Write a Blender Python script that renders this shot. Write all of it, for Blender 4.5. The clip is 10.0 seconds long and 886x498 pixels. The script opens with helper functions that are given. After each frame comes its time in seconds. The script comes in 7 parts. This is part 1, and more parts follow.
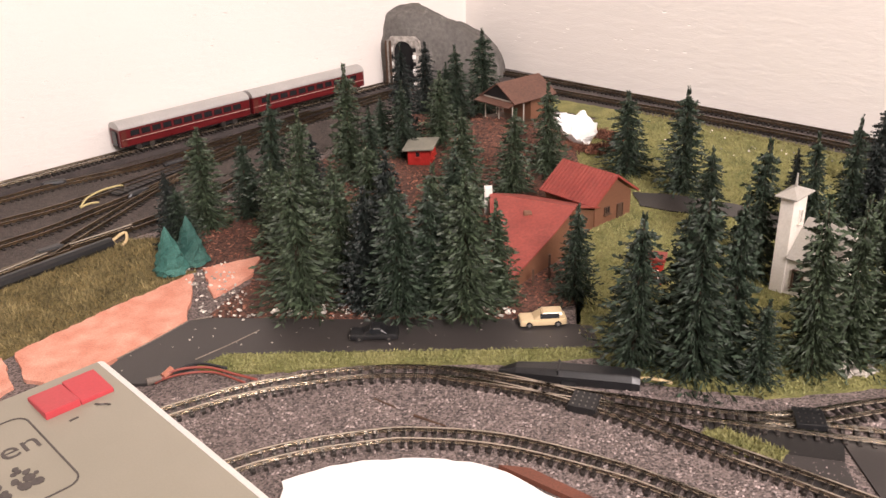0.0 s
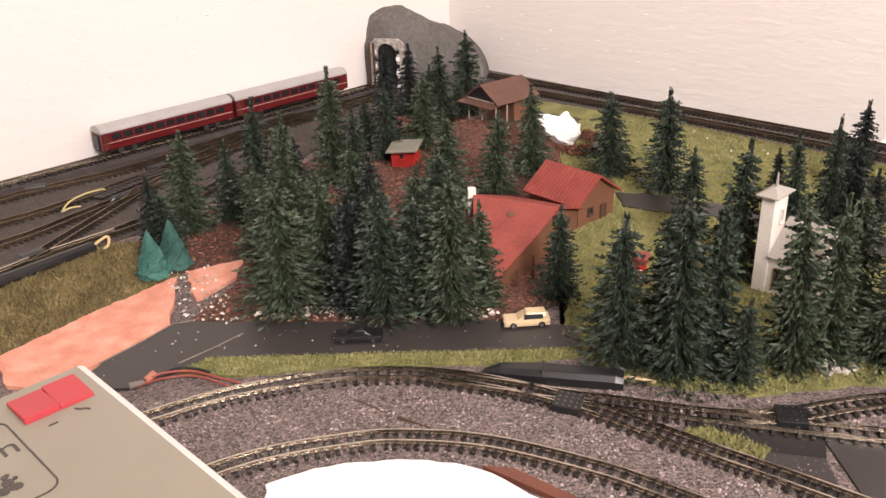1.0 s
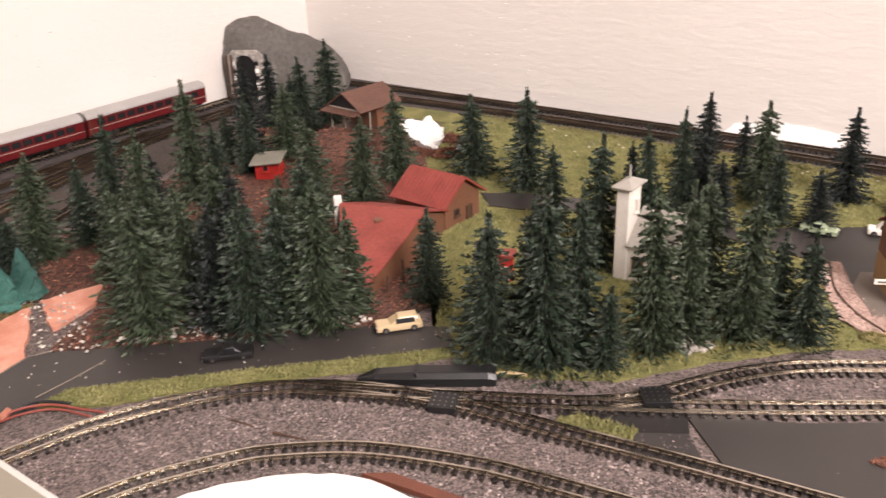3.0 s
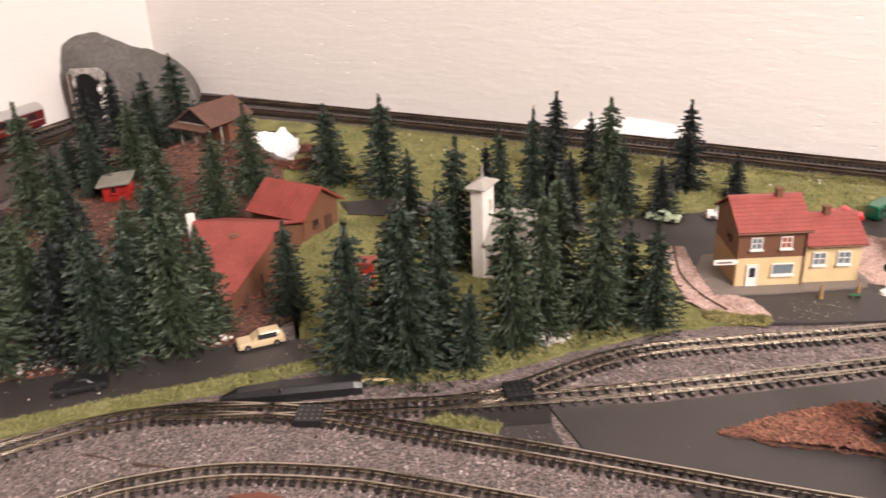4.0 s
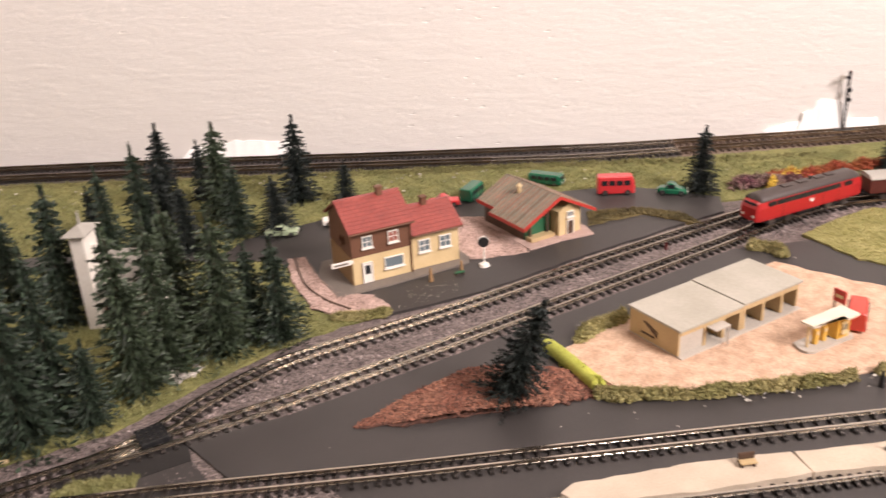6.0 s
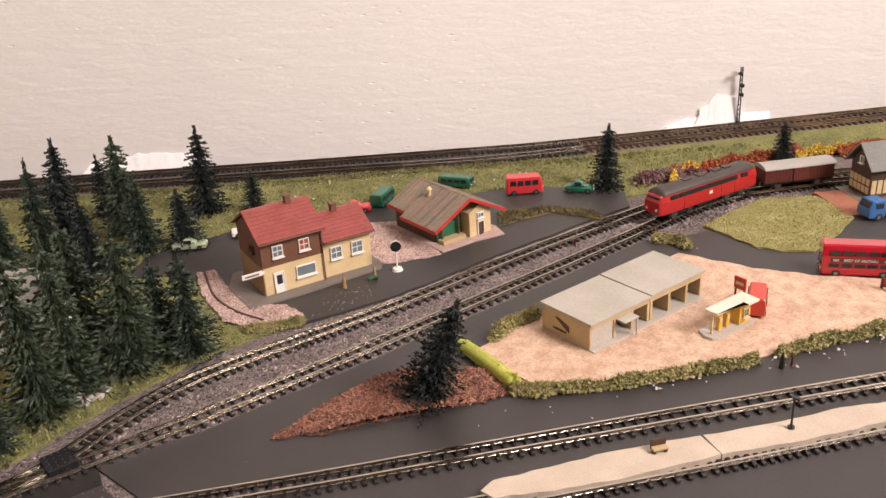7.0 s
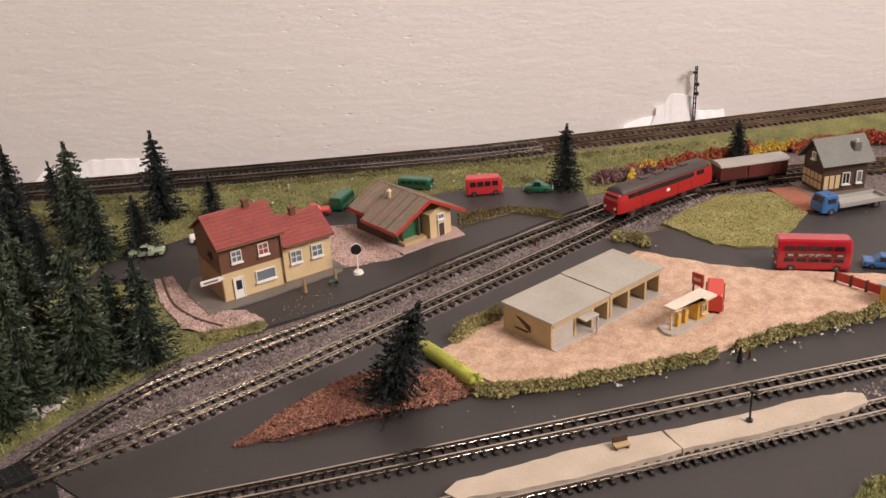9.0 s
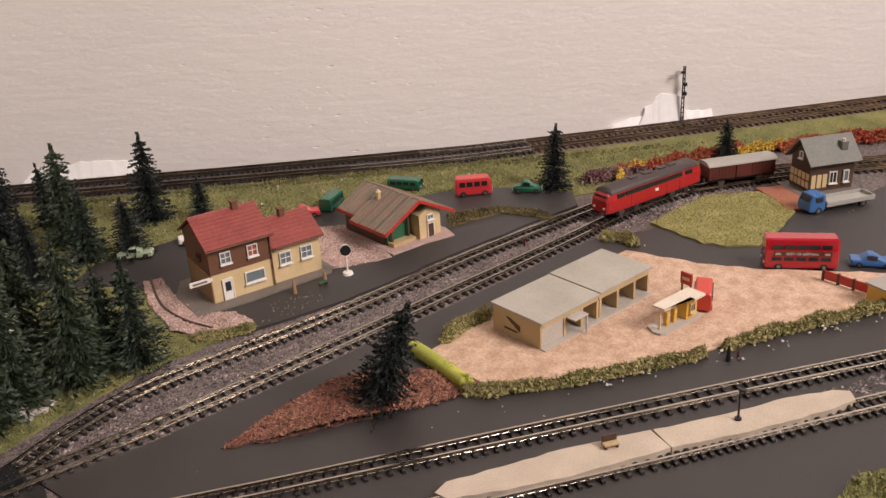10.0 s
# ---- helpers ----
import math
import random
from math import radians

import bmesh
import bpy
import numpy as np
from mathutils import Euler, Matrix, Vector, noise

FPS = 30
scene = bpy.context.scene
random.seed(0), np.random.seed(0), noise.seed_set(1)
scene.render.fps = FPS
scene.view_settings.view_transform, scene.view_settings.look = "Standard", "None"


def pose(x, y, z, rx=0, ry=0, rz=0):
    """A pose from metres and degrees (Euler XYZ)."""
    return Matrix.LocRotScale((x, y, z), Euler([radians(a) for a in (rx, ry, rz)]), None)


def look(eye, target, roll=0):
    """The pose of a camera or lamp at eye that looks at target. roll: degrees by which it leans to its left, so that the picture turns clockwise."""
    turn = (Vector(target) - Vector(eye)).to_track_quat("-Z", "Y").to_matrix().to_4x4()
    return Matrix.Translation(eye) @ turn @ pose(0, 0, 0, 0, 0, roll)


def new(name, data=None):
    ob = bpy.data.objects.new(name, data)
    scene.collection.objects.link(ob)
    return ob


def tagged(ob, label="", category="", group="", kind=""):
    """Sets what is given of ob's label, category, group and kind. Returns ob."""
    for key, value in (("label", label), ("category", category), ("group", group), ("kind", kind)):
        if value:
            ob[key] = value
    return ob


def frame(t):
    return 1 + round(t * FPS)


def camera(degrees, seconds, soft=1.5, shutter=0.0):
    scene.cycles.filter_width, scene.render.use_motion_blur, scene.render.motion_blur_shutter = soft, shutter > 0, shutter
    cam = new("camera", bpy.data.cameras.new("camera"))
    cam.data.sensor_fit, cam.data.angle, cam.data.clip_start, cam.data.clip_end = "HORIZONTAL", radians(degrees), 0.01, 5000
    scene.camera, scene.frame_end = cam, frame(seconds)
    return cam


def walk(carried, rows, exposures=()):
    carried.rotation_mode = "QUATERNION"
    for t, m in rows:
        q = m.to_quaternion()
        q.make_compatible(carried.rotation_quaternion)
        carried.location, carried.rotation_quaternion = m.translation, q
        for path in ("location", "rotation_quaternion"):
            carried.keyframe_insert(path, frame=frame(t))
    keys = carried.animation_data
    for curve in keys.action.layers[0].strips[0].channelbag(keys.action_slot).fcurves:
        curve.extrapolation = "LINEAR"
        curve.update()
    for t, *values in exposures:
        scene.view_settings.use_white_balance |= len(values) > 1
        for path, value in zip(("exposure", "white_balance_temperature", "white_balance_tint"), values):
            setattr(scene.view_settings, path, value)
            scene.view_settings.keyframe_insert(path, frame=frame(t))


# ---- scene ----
cam = camera(53.3, 10.0, soft=1.5, shutter=0.5)
PATH = [
    (0, (0.0135, -0.3824, 0.2753), (0.0094, 0.0718, 0.0661), -1.75),
    (0.5, (0.0127, -0.3817, 0.2759), (0.0126, 0.0722, 0.0661), -1.58),
    (1, (0.0155, -0.3827, 0.2748), (0.0190, 0.0719, 0.0666), -1.79),
    (1.5, (0.0150, -0.3817, 0.2749), (0.0299, 0.0725, 0.0664), -1.70),
    (2, (0.0178, -0.3829, 0.2739), (0.0443, 0.0715, 0.0670), -1.94),
    (3.5, (0.0260, -0.3850, 0.2731), (0.1305, 0.0588, 0.0677), -2.00),
    (4, (0.0309, -0.3872, 0.2733), (0.1727, 0.0463, 0.0684), -2.22),
    (4.5, (0.0352, -0.3896, 0.2740), (0.2163, 0.0291, 0.0693), -2.37),
    (5, (0.0416, -0.3938, 0.2741), (0.2622, 0.0058, 0.0700), -2.70),
    (5.5, (0.0453, -0.3983, 0.2733), (0.3095, -0.0254, 0.0705), -2.91),
    (6, (0.0519, -0.4029, 0.2715), (0.3587, -0.0636, 0.0695), -3.22),
    (7.5, (0.0537, -0.4061, 0.2701), (0.3959, -0.1021, 0.0690), -3.32),
    (8, (0.0544, -0.4062, 0.2697), (0.3986, -0.1044, 0.0685), -3.33),
    (8.5, (0.0546, -0.4074, 0.2702), (0.4072, -0.1157, 0.0687), -3.37),
    (9, (0.0548, -0.4069, 0.2698), (0.4087, -0.1167, 0.0684), -3.36),
    (9.5, (0.0548, -0.4080, 0.2697), (0.4105, -0.1197, 0.0687), -3.39),
    (10, (0.0549, -0.4076, 0.2699), (0.4122, -0.1217, 0.0685), -3.34),
]
walk(cam, [(t, look(eye, target, roll)) for t, eye, target, roll in PATH], [(0.0, 0.54), (2.0, 0.54), (4.0, 0.46), (5.5, 0.38), (7.5, 0.0), (8.5, -0.2), (10.0, -0.35)])

# ---- light: a broad warm room lamp and a small ceiling lamp over the layout ----
world = bpy.data.worlds.new("world")
scene.world = world
world.use_nodes = True
world.node_tree.nodes["Background"].inputs[0].default_value = (1.0, 0.9, 0.8, 1)
world.node_tree.nodes["Background"].inputs[1].default_value = 0.02


def area_lamp(name, place, target, size, power, colour, spread):
    lamp = bpy.data.lights.new(name, "AREA")
    lamp.shape, lamp.size, lamp.energy, lamp.color = "DISK", size, power, colour
    lamp.spread = math.radians(spread)
    ob = new(name, lamp)
    ob.matrix_world = look(place, target)
    return ob


area_lamp("ceiling_lamp_light", (0.66, -1.55, 1.24), (0.36, 0.26, 0.06), 0.9, 21.5, (1.0, 0.875, 0.845), 112)
area_lamp("second_ceiling_lamp_light", (0.80, -0.25, 1.58), (0.72, -0.22, 0.0), 0.14, 3.6, (1.0, 0.875, 0.845), 170)


# ---- materials ----
def principled(name):
    m = bpy.data.materials.new(name)
    m.use_nodes = True
    return m, m.node_tree.nodes, m.node_tree.links, m.node_tree.nodes["Principled BSDF"]


def surface(name, colour, rough=0.6, metal=0.0, vary=0.15, fine=900.0, coarse=60.0, bump=0.15, tint=None, coat=0.0, island=0.0, depth=0.0006):
    """A procedural surface with grain and stains at two scales; tint is the colour that the stains lean to."""
    m, nodes, links, bsdf = principled(name)
    coord = nodes.new("ShaderNodeTexCoord")
    n1, n2 = nodes.new("ShaderNodeTexNoise"), nodes.new("ShaderNodeTexNoise")
    for n, s in ((n1, fine), (n2, coarse)):
        n.inputs["Scale"].default_value, n.inputs["Detail"].default_value = s, 4.0
        links.new(coord.outputs["Object"], n.inputs["Vector"])
    ramp = nodes.new("ShaderNodeValToRGB")
    links.new(n2.outputs["Fac"], ramp.inputs["Fac"])
    a = colour
    b = tint or tuple(min(1.0, c * (1 + vary)) for c in colour)
    ramp.color_ramp.elements[0].position, ramp.color_ramp.elements[1].position = 0.35, 0.68
    ramp.color_ramp.elements[0].color, ramp.color_ramp.elements[1].color = (*a, 1), (*b, 1)
    hsv = nodes.new("ShaderNodeHueSaturation")
    links.new(ramp.outputs["Color"], hsv.inputs["Color"])
    span = nodes.new("ShaderNodeMapRange")
    span.inputs["To Min"].default_value, span.inputs["To Max"].default_value = 1 - vary, 1 + vary
    span.inputs["From Min"].default_value, span.inputs["From Max"].default_value = 0.3, 0.7
    links.new(n1.outputs["Fac"], span.inputs["Value"])
    value = span.outputs["Result"]
    if island:
        geo = nodes.new("ShaderNodeNewGeometry")
        inf = nodes.new("ShaderNodeObjectInfo")
        add = nodes.new("ShaderNodeMath")
        links.new(geo.outputs["Random Per Island"], add.inputs[0])
        links.new(inf.outputs["Random"], add.inputs[1])
        frac = nodes.new("ShaderNodeMath")
        frac.operation = "FRACT"
        links.new(add.outputs[0], frac.inputs[0])
        r = nodes.new("ShaderNodeMapRange")
        r.inputs["To Min"].default_value, r.inputs["To Max"].default_value = 1 - island, 1 + island
        links.new(frac.outputs[0], r.inputs["Value"])
        mul = nodes.new("ShaderNodeMath")
        mul.operation = "MULTIPLY"
        links.new(value, mul.inputs[0])
        links.new(r.outputs["Result"], mul.inputs[1])
        value = mul.outputs[0]
    links.new(value, hsv.inputs["Value"])
    links.new(hsv.outputs["Color"], bsdf.inputs["Base Color"])
    bsdf.inputs["Metallic"].default_value = metal
    rr = nodes.new("ShaderNodeMapRange")
    rr.inputs["To Min"].default_value, rr.inputs["To Max"].default_value = max(0.03, rough - 0.08), min(1.0, rough + 0.08)
    links.new(n2.outputs["Fac"], rr.inputs["Value"])
    links.new(rr.outputs["Result"], bsdf.inputs["Roughness"])
    bsdf.inputs["Coat Weight"].default_value = coat
    if bump:
        bp = nodes.new("ShaderNodeBump")
        bp.inputs["Strength"].default_value, bp.inputs["Distance"].default_value = bump, depth
        links.new(n1.outputs["Fac"], bp.inputs["Height"])
        links.new(bp.outputs["Normal"], bsdf.inputs["Normal"])
    return m


def wall_paint():
    """White paint over rough foam board: broad waves, ripples and small pits."""
    m, nodes, links, bsdf = principled("wall_paint")
    coord = nodes.new("ShaderNodeTexCoord")
    flat = nodes.new("ShaderNodeMapping")
    flat.inputs["Scale"].default_value = (0.8, 1, 2.6)
    links.new(coord.outputs["Object"], flat.inputs["Vector"])
    n1, n2, v = nodes.new("ShaderNodeTexNoise"), nodes.new("ShaderNodeTexNoise"), nodes.new("ShaderNodeTexVoronoi")
    n1.inputs["Scale"].default_value, n1.inputs["Detail"].default_value = 34.0, 12.0
    n1.inputs["Roughness"].default_value, n1.inputs["Distortion"].default_value = 0.62, 0.25
    n2.inputs["Scale"].default_value, n2.inputs["Detail"].default_value = 5.0, 3.0
    v.inputs["Scale"].default_value = 46.0
    v.inputs["Randomness"].default_value = 1.0
    links.new(flat.outputs["Vector"], n1.inputs["Vector"])
    links.new(coord.outputs["Object"], n2.inputs["Vector"])
    links.new(flat.outputs["Vector"], v.inputs["Vector"])
    pit = nodes.new("ShaderNodeMapRange")
    pit.inputs["From Min"].default_value, pit.inputs["From Max"].default_value = 0.03, 0.12
    links.new(v.outputs["Distance"], pit.inputs["Value"])
    pick = nodes.new("ShaderNodeMapRange")
    pick.inputs["From Min"].default_value, pick.inputs["From Max"].default_value = 0.5, 0.62
    links.new(n2.outputs["Fac"], pick.inputs["Value"])
    keep = nodes.new("ShaderNodeMath")
    keep.operation = "MAXIMUM"
    links.new(pit.outputs["Result"], keep.inputs[0])
    inv = nodes.new("ShaderNodeMath")
    inv.operation = "SUBTRACT"
    inv.inputs[0].default_value = 1.0
    links.new(pick.outputs["Result"], inv.inputs[1])
    links.new(inv.outputs[0], keep.inputs[1])
    add = nodes.new("ShaderNodeMath")
    add.operation = "MULTIPLY_ADD"
    add.inputs[1].default_value = 0.7
    links.new(keep.outputs[0], add.inputs[0])
    links.new(n1.outputs["Fac"], add.inputs[2])
    bp = nodes.new("ShaderNodeBump")
    bp.inputs["Strength"].default_value, bp.inputs["Distance"].default_value = 0.6, 0.0016
    links.new(add.outputs[0], bp.inputs["Height"])
    links.new(bp.outputs["Normal"], bsdf.inputs["Normal"])
    ramp = nodes.new("ShaderNodeValToRGB")
    ramp.color_ramp.elements[0].color, ramp.color_ramp.elements[1].color = (0.78, 0.74, 0.70, 1), (0.84, 0.80, 0.76, 1)
    links.new(n2.outputs["Fac"], ramp.inputs["Fac"])
    links.new(ramp.outputs["Color"], bsdf.inputs["Base Color"])
    bsdf.inputs["Roughness"].default_value = 0.55
    return m


def grains(name, dark, light, scale, rough=0.8, bump=0.8):
    """Loose grains: cells of uneven colour with rounded relief."""
    m, nodes, links, bsdf = principled(name)
    coord = nodes.new("ShaderNodeTexCoord")
    v = nodes.new("ShaderNodeTexVoronoi")
    v.inputs["Scale"].default_value = scale
    links.new(coord.outputs["Object"], v.inputs["Vector"])
    n = nodes.new("ShaderNodeTexNoise")
    n.inputs["Scale"].default_value = scale / 25
    links.new(coord.outputs["Object"], n.inputs["Vector"])
    sep = nodes.new("ShaderNodeSeparateColor")
    links.new(v.outputs["Color"], sep.inputs["Color"])
    mix = nodes.new("ShaderNodeMath")
    mix.operation = "MULTIPLY_ADD"
    mix.inputs[1].default_value = 0.7
    links.new(sep.outputs[0], mix.inputs[0])
    half = nodes.new("ShaderNodeMath")
    half.operation = "MULTIPLY"
    half.inputs[1].default_value = 0.3
    links.new(n.outputs["Fac"], half.inputs[0])
    links.new(half.outputs[0], mix.inputs[2])
    ramp = nodes.new("ShaderNodeValToRGB")
    ramp.color_ramp.elements[0].position, ramp.color_ramp.elements[1].position = 0.15, 0.85
    ramp.color_ramp.elements[0].color, ramp.color_ramp.elements[1].color = (*dark, 1), (*light, 1)
    links.new(mix.outputs[0], ramp.inputs["Fac"])
    links.new(ramp.outputs["Color"], bsdf.inputs["Base Color"])
    bp = nodes.new("ShaderNodeBump")
    bp.invert = True
    bp.inputs["Strength"].default_value, bp.inputs["Distance"].default_value = bump, 0.001
    links.new(v.outputs["Distance"], bp.inputs["Height"])
    links.new(bp.outputs["Normal"], bsdf.inputs["Normal"])
    bsdf.inputs["Roughness"].default_value = rough
    return m


WALL = wall_paint()
BALLAST = grains("ballast", (0.045, 0.036, 0.033), (0.26, 0.205, 0.19), 900.0)
STONE = surface("ballast_stone", (0.13, 0.10, 0.092), 0.6, vary=0.3, island=0.85, tint=(0.30, 0.245, 0.23))
ASPHALT = surface("black_card", (0.035, 0.0305, 0.029), 0.5, vary=0.12, fine=1500, coarse=18, bump=0.12, tint=(0.046, 0.040, 0.038))
# card darkened to stand for the shade down in the trough
TRENCH = surface("shaded_card", (0.012, 0.0105, 0.010), 0.6, vary=0.2, fine=1500, coarse=30, bump=0.2)
GRASS_BASE = surface("grass_mat", (0.135, 0.14, 0.045), 0.9, vary=0.3, fine=700, coarse=45, bump=0.8, tint=(0.24, 0.225, 0.08), depth=0.002)
GRASS = surface("grass_fibre", (0.205, 0.21, 0.075), 0.75, vary=0.2, island=0.28, bump=0, coarse=40, tint=(0.32, 0.30, 0.13))
MEADOW_BASE = surface("meadow_mat", (0.26, 0.235, 0.08), 0.9, vary=0.25, fine=700, coarse=60, bump=0.6, tint=(0.35, 0.31, 0.125), depth=0.002)
MEADOW_FIBRE = surface("meadow_fibre", (0.35, 0.335, 0.12), 0.8, vary=0.12, island=0.12, bump=0, tint=(0.43, 0.40, 0.17))
OLIVE_BASE = surface("dry_grass_mat", (0.12, 0.095, 0.035), 0.9, vary=0.35, fine=500, coarse=60, bump=0.8, tint=(0.19, 0.14, 0.05), depth=0.002)
OLIVE = surface("dry_grass_fibre", (0.105, 0.083, 0.033), 0.8, vary=0.25, island=0.5, bump=0, coarse=48, tint=(0.25, 0.20, 0.09))
LITTER = grains("leaf_litter", (0.028, 0.014, 0.010), (0.16, 0.068, 0.046), 600.0)
CHIP = surface("bark_chip", (0.15, 0.056, 0.034), 0.8, vary=0.25, island=0.7, tint=(0.27, 0.125, 0.08))
SALMON = surface("salmon_sand", (0.58, 0.235, 0.16), 0.85, vary=0.2, fine=1100, coarse=70, bump=0.6, tint=(0.70, 0.36, 0.265))
PINK = surface("pink_sand", (0.46, 0.30, 0.20), 0.85, vary=0.20, fine=700, coarse=110, bump=0.5, tint=(0.61, 0.43, 0.31))
PALEPINK = surface("pale_gravel_path", (0.42, 0.29, 0.25), 0.85, vary=0.18, fine=1200, coarse=120, bump=0.5, tint=(0.5, 0.36, 0.31))
NEEDLE = surface("conifer_needle", (0.017, 0.028, 0.017), 0.58, vary=0.3, island=0.6, bump=0, fine=300, coarse=80, tint=(0.034, 0.054, 0.032))
NEEDLE_PALE = surface("conifer_needle_pale", (0.029, 0.043, 0.023), 0.58, vary=0.3, island=0.6, bump=0, fine=300, coarse=80, tint=(0.055, 0.078, 0.042))
NEEDLE_DARK = surface("conifer_needle_dark", (0.008, 0.013, 0.011), 0.58, vary=0.3, island=0.6, bump=0, fine=300, coarse=80, tint=(0.016, 0.023, 0.019))
TEAL = surface("teal_foam", (0.02, 0.09, 0.075), 0.8, vary=0.3, island=0.4, bump=0.5, tint=(0.05, 0.15, 0.125))
BARK = surface("bark", (0.05, 0.032, 0.022), 0.85, vary=0.3, bump=0.5)
RAIL = surface("nickel_rail", (0.50, 0.45, 0.385), 0.21, metal=1.0, vary=0.12, coarse=40, bump=0.05)
SLEEPER = surface("sleeper_plastic", (0.022, 0.018, 0.016), 0.33, vary=0.2, island=0.3, bump=0.1)
TRACKBED = surface("foam_trackbed", (0.05, 0.042, 0.04), 0.85, vary=0.3, bump=0.6, tint=(0.075, 0.06, 0.056))
SIDING_BED = grains("dark_siding_ballast", (0.024, 0.019, 0.017), (0.095, 0.074, 0.064), 900.0)
# real tarnish on the sidings; elsewhere its colour holds lamp glare off rails
TARNISHED_UNLIT = surface("tarnished_unlit_rail", (0.26, 0.20, 0.135), 0.38, metal=1.0, vary=0.3, coarse=40, bump=0.1, tint=(0.12, 0.09, 0.065))
BROWN_SLEEPER = surface("brown_sleeper", (0.085, 0.055, 0.040), 0.5, vary=0.2, island=0.3, bump=0.1)
BROWN_BED = surface("brown_foam_trackbed", (0.15, 0.105, 0.080), 0.85, vary=0.3, bump=0.6, tint=(0.20, 0.145, 0.11))


def mound_fabric():
    """Grey painted plaster fabric with pale drips down its sides and olive moss blotches."""
    m = surface("tunnel_fabric", (0.085, 0.078, 0.072), 0.75, vary=0.2, fine=220, coarse=16, bump=0.5, tint=(0.135, 0.125, 0.115), depth=0.002)
    nodes, links = m.node_tree.nodes, m.node_tree.links
    bsdf = nodes["Principled BSDF"]
    base = bsdf.inputs["Base Color"].links[0].from_socket
    coord, drip = nodes.new("ShaderNodeTexCoord"), nodes.new("ShaderNodeMapping")
    drip.inputs["Scale"].default_value = (75, 75, 9)
    links.new(coord.outputs["Object"], drip.inputs["Vector"])
    for scale, lo, hi, colour in ((1.0, 0.60, 0.72, (0.26, 0.245, 0.23)), (0.22, 0.56, 0.70, (0.11, 0.10, 0.055))):
        n, span, mix = nodes.new("ShaderNodeTexNoise"), nodes.new("ShaderNodeMapRange"), nodes.new("ShaderNodeMix")
        n.inputs["Scale"].default_value, n.inputs["Detail"].default_value = scale, 3.0
        links.new(drip.outputs["Vector"], n.inputs["Vector"])
        span.inputs["From Min"].default_value, span.inputs["From Max"].default_value = lo, hi
        span.inputs["To Max"].default_value = 0.7
        links.new(n.outputs["Fac"], span.inputs["Value"])
        mix.data_type = "RGBA"
        links.new(span.outputs["Result"], mix.inputs["Factor"])
        links.new(base, mix.inputs["A"])
        mix.inputs["B"].default_value = (*colour, 1)
        base = mix.outputs["Result"]
    links.new(base, bsdf.inputs["Base Color"])
    return m


ROCK = mound_fabric()


# ---- builders ----
def link_mesh(name, bm, material, parent=None, smooth=False):
    me = bpy.data.meshes.new(name)
    bm.normal_update()
    bm.to_mesh(me)
    bm.free()
    if smooth:
        for p in me.polygons:
            p.use_smooth = True
    me.materials.append(material)
    ob = new(name, me)
    if parent is not None:
        ob.parent = parent
    return ob


def part(name, bm, material, parent, label="", smooth=False):
    ob = link_mesh(name, bm, material, parent, smooth)
    if label:
        ob["label"] = label
    return ob


def thing(name, label, category, m=None, group="", kind=""):
    ob = new(name)
    ob.empty_display_size = 0.01
    tagged(ob, label, category, group, kind)
    if m is not None:
        ob.matrix_world = m
    return ob


def raw(name, verts, faces, material, parent=None, smooth=False):
    me = bpy.data.meshes.new(name)
    me.from_pydata(verts, [], faces)
    me.update()
    if smooth:
        for p in me.polygons:
            p.use_smooth = True
    me.materials.append(material)
    ob = new(name, me)
    if parent is not None:
        ob.parent = parent
    return ob


def add_box(bm, x0, y0, z0, x1, y1, z1, bevel=0.0):
    r = bmesh.ops.create_cube(bm, size=1.0)
    vs = r["verts"]
    for v in vs:
        v.co = Vector(((x0 + x1) / 2 + v.co.x * (x1 - x0), (y0 + y1) / 2 + v.co.y * (y1 - y0), (z0 + z1) / 2 + v.co.z * (z1 - z0)))
    if bevel:
        es = list({e for v in vs for e in v.link_edges})
        bmesh.ops.bevel(bm, geom=es, offset=bevel, segments=2, affect="EDGES", profile=0.6)
    return bm


def box(x0, y0, z0, x1, y1, z1, bevel=0.0):
    return add_box(bmesh.new(), x0, y0, z0, x1, y1, z1, bevel)


def add_rod(bm, a, b, r0, r1=None, n=8):
    a, b = Vector(a), Vector(b)
    q = (b - a).to_track_quat("Z", "Y").to_matrix().to_4x4()
    r = bmesh.ops.create_cone(bm, cap_ends=True, segments=n, radius1=r0, radius2=r0 if r1 is None else r1, depth=(b - a).length)
    bmesh.ops.transform(bm, matrix=Matrix.Translation((a + b) / 2) @ q, verts=r["verts"])
    return bm


def rod(a, b, r0, r1=None, n=8):
    return add_rod(bmesh.new(), a, b, r0, r1, n)


def prism(profile, y0, y1, bevel=0.0):
    """A profile of (x, z) pushed from y0 to y1."""
    bm = bmesh.new()
    a = [bm.verts.new((x, y0, z)) for x, z in profile]
    b = [bm.verts.new((x, y1, z)) for x, z in profile]
    n = len(profile)
    bm.faces.new(a)
    bm.faces.new(b[::-1])
    for i in range(n):
        bm.faces.new((a[i], b[i], b[(i + 1) % n], a[(i + 1) % n]))
    bmesh.ops.recalc_face_normals(bm, faces=bm.faces)
    if bevel:
        bmesh.ops.bevel(bm, geom=list(bm.edges), offset=bevel, segments=2, affect="EDGES", profile=0.6)
    return bm


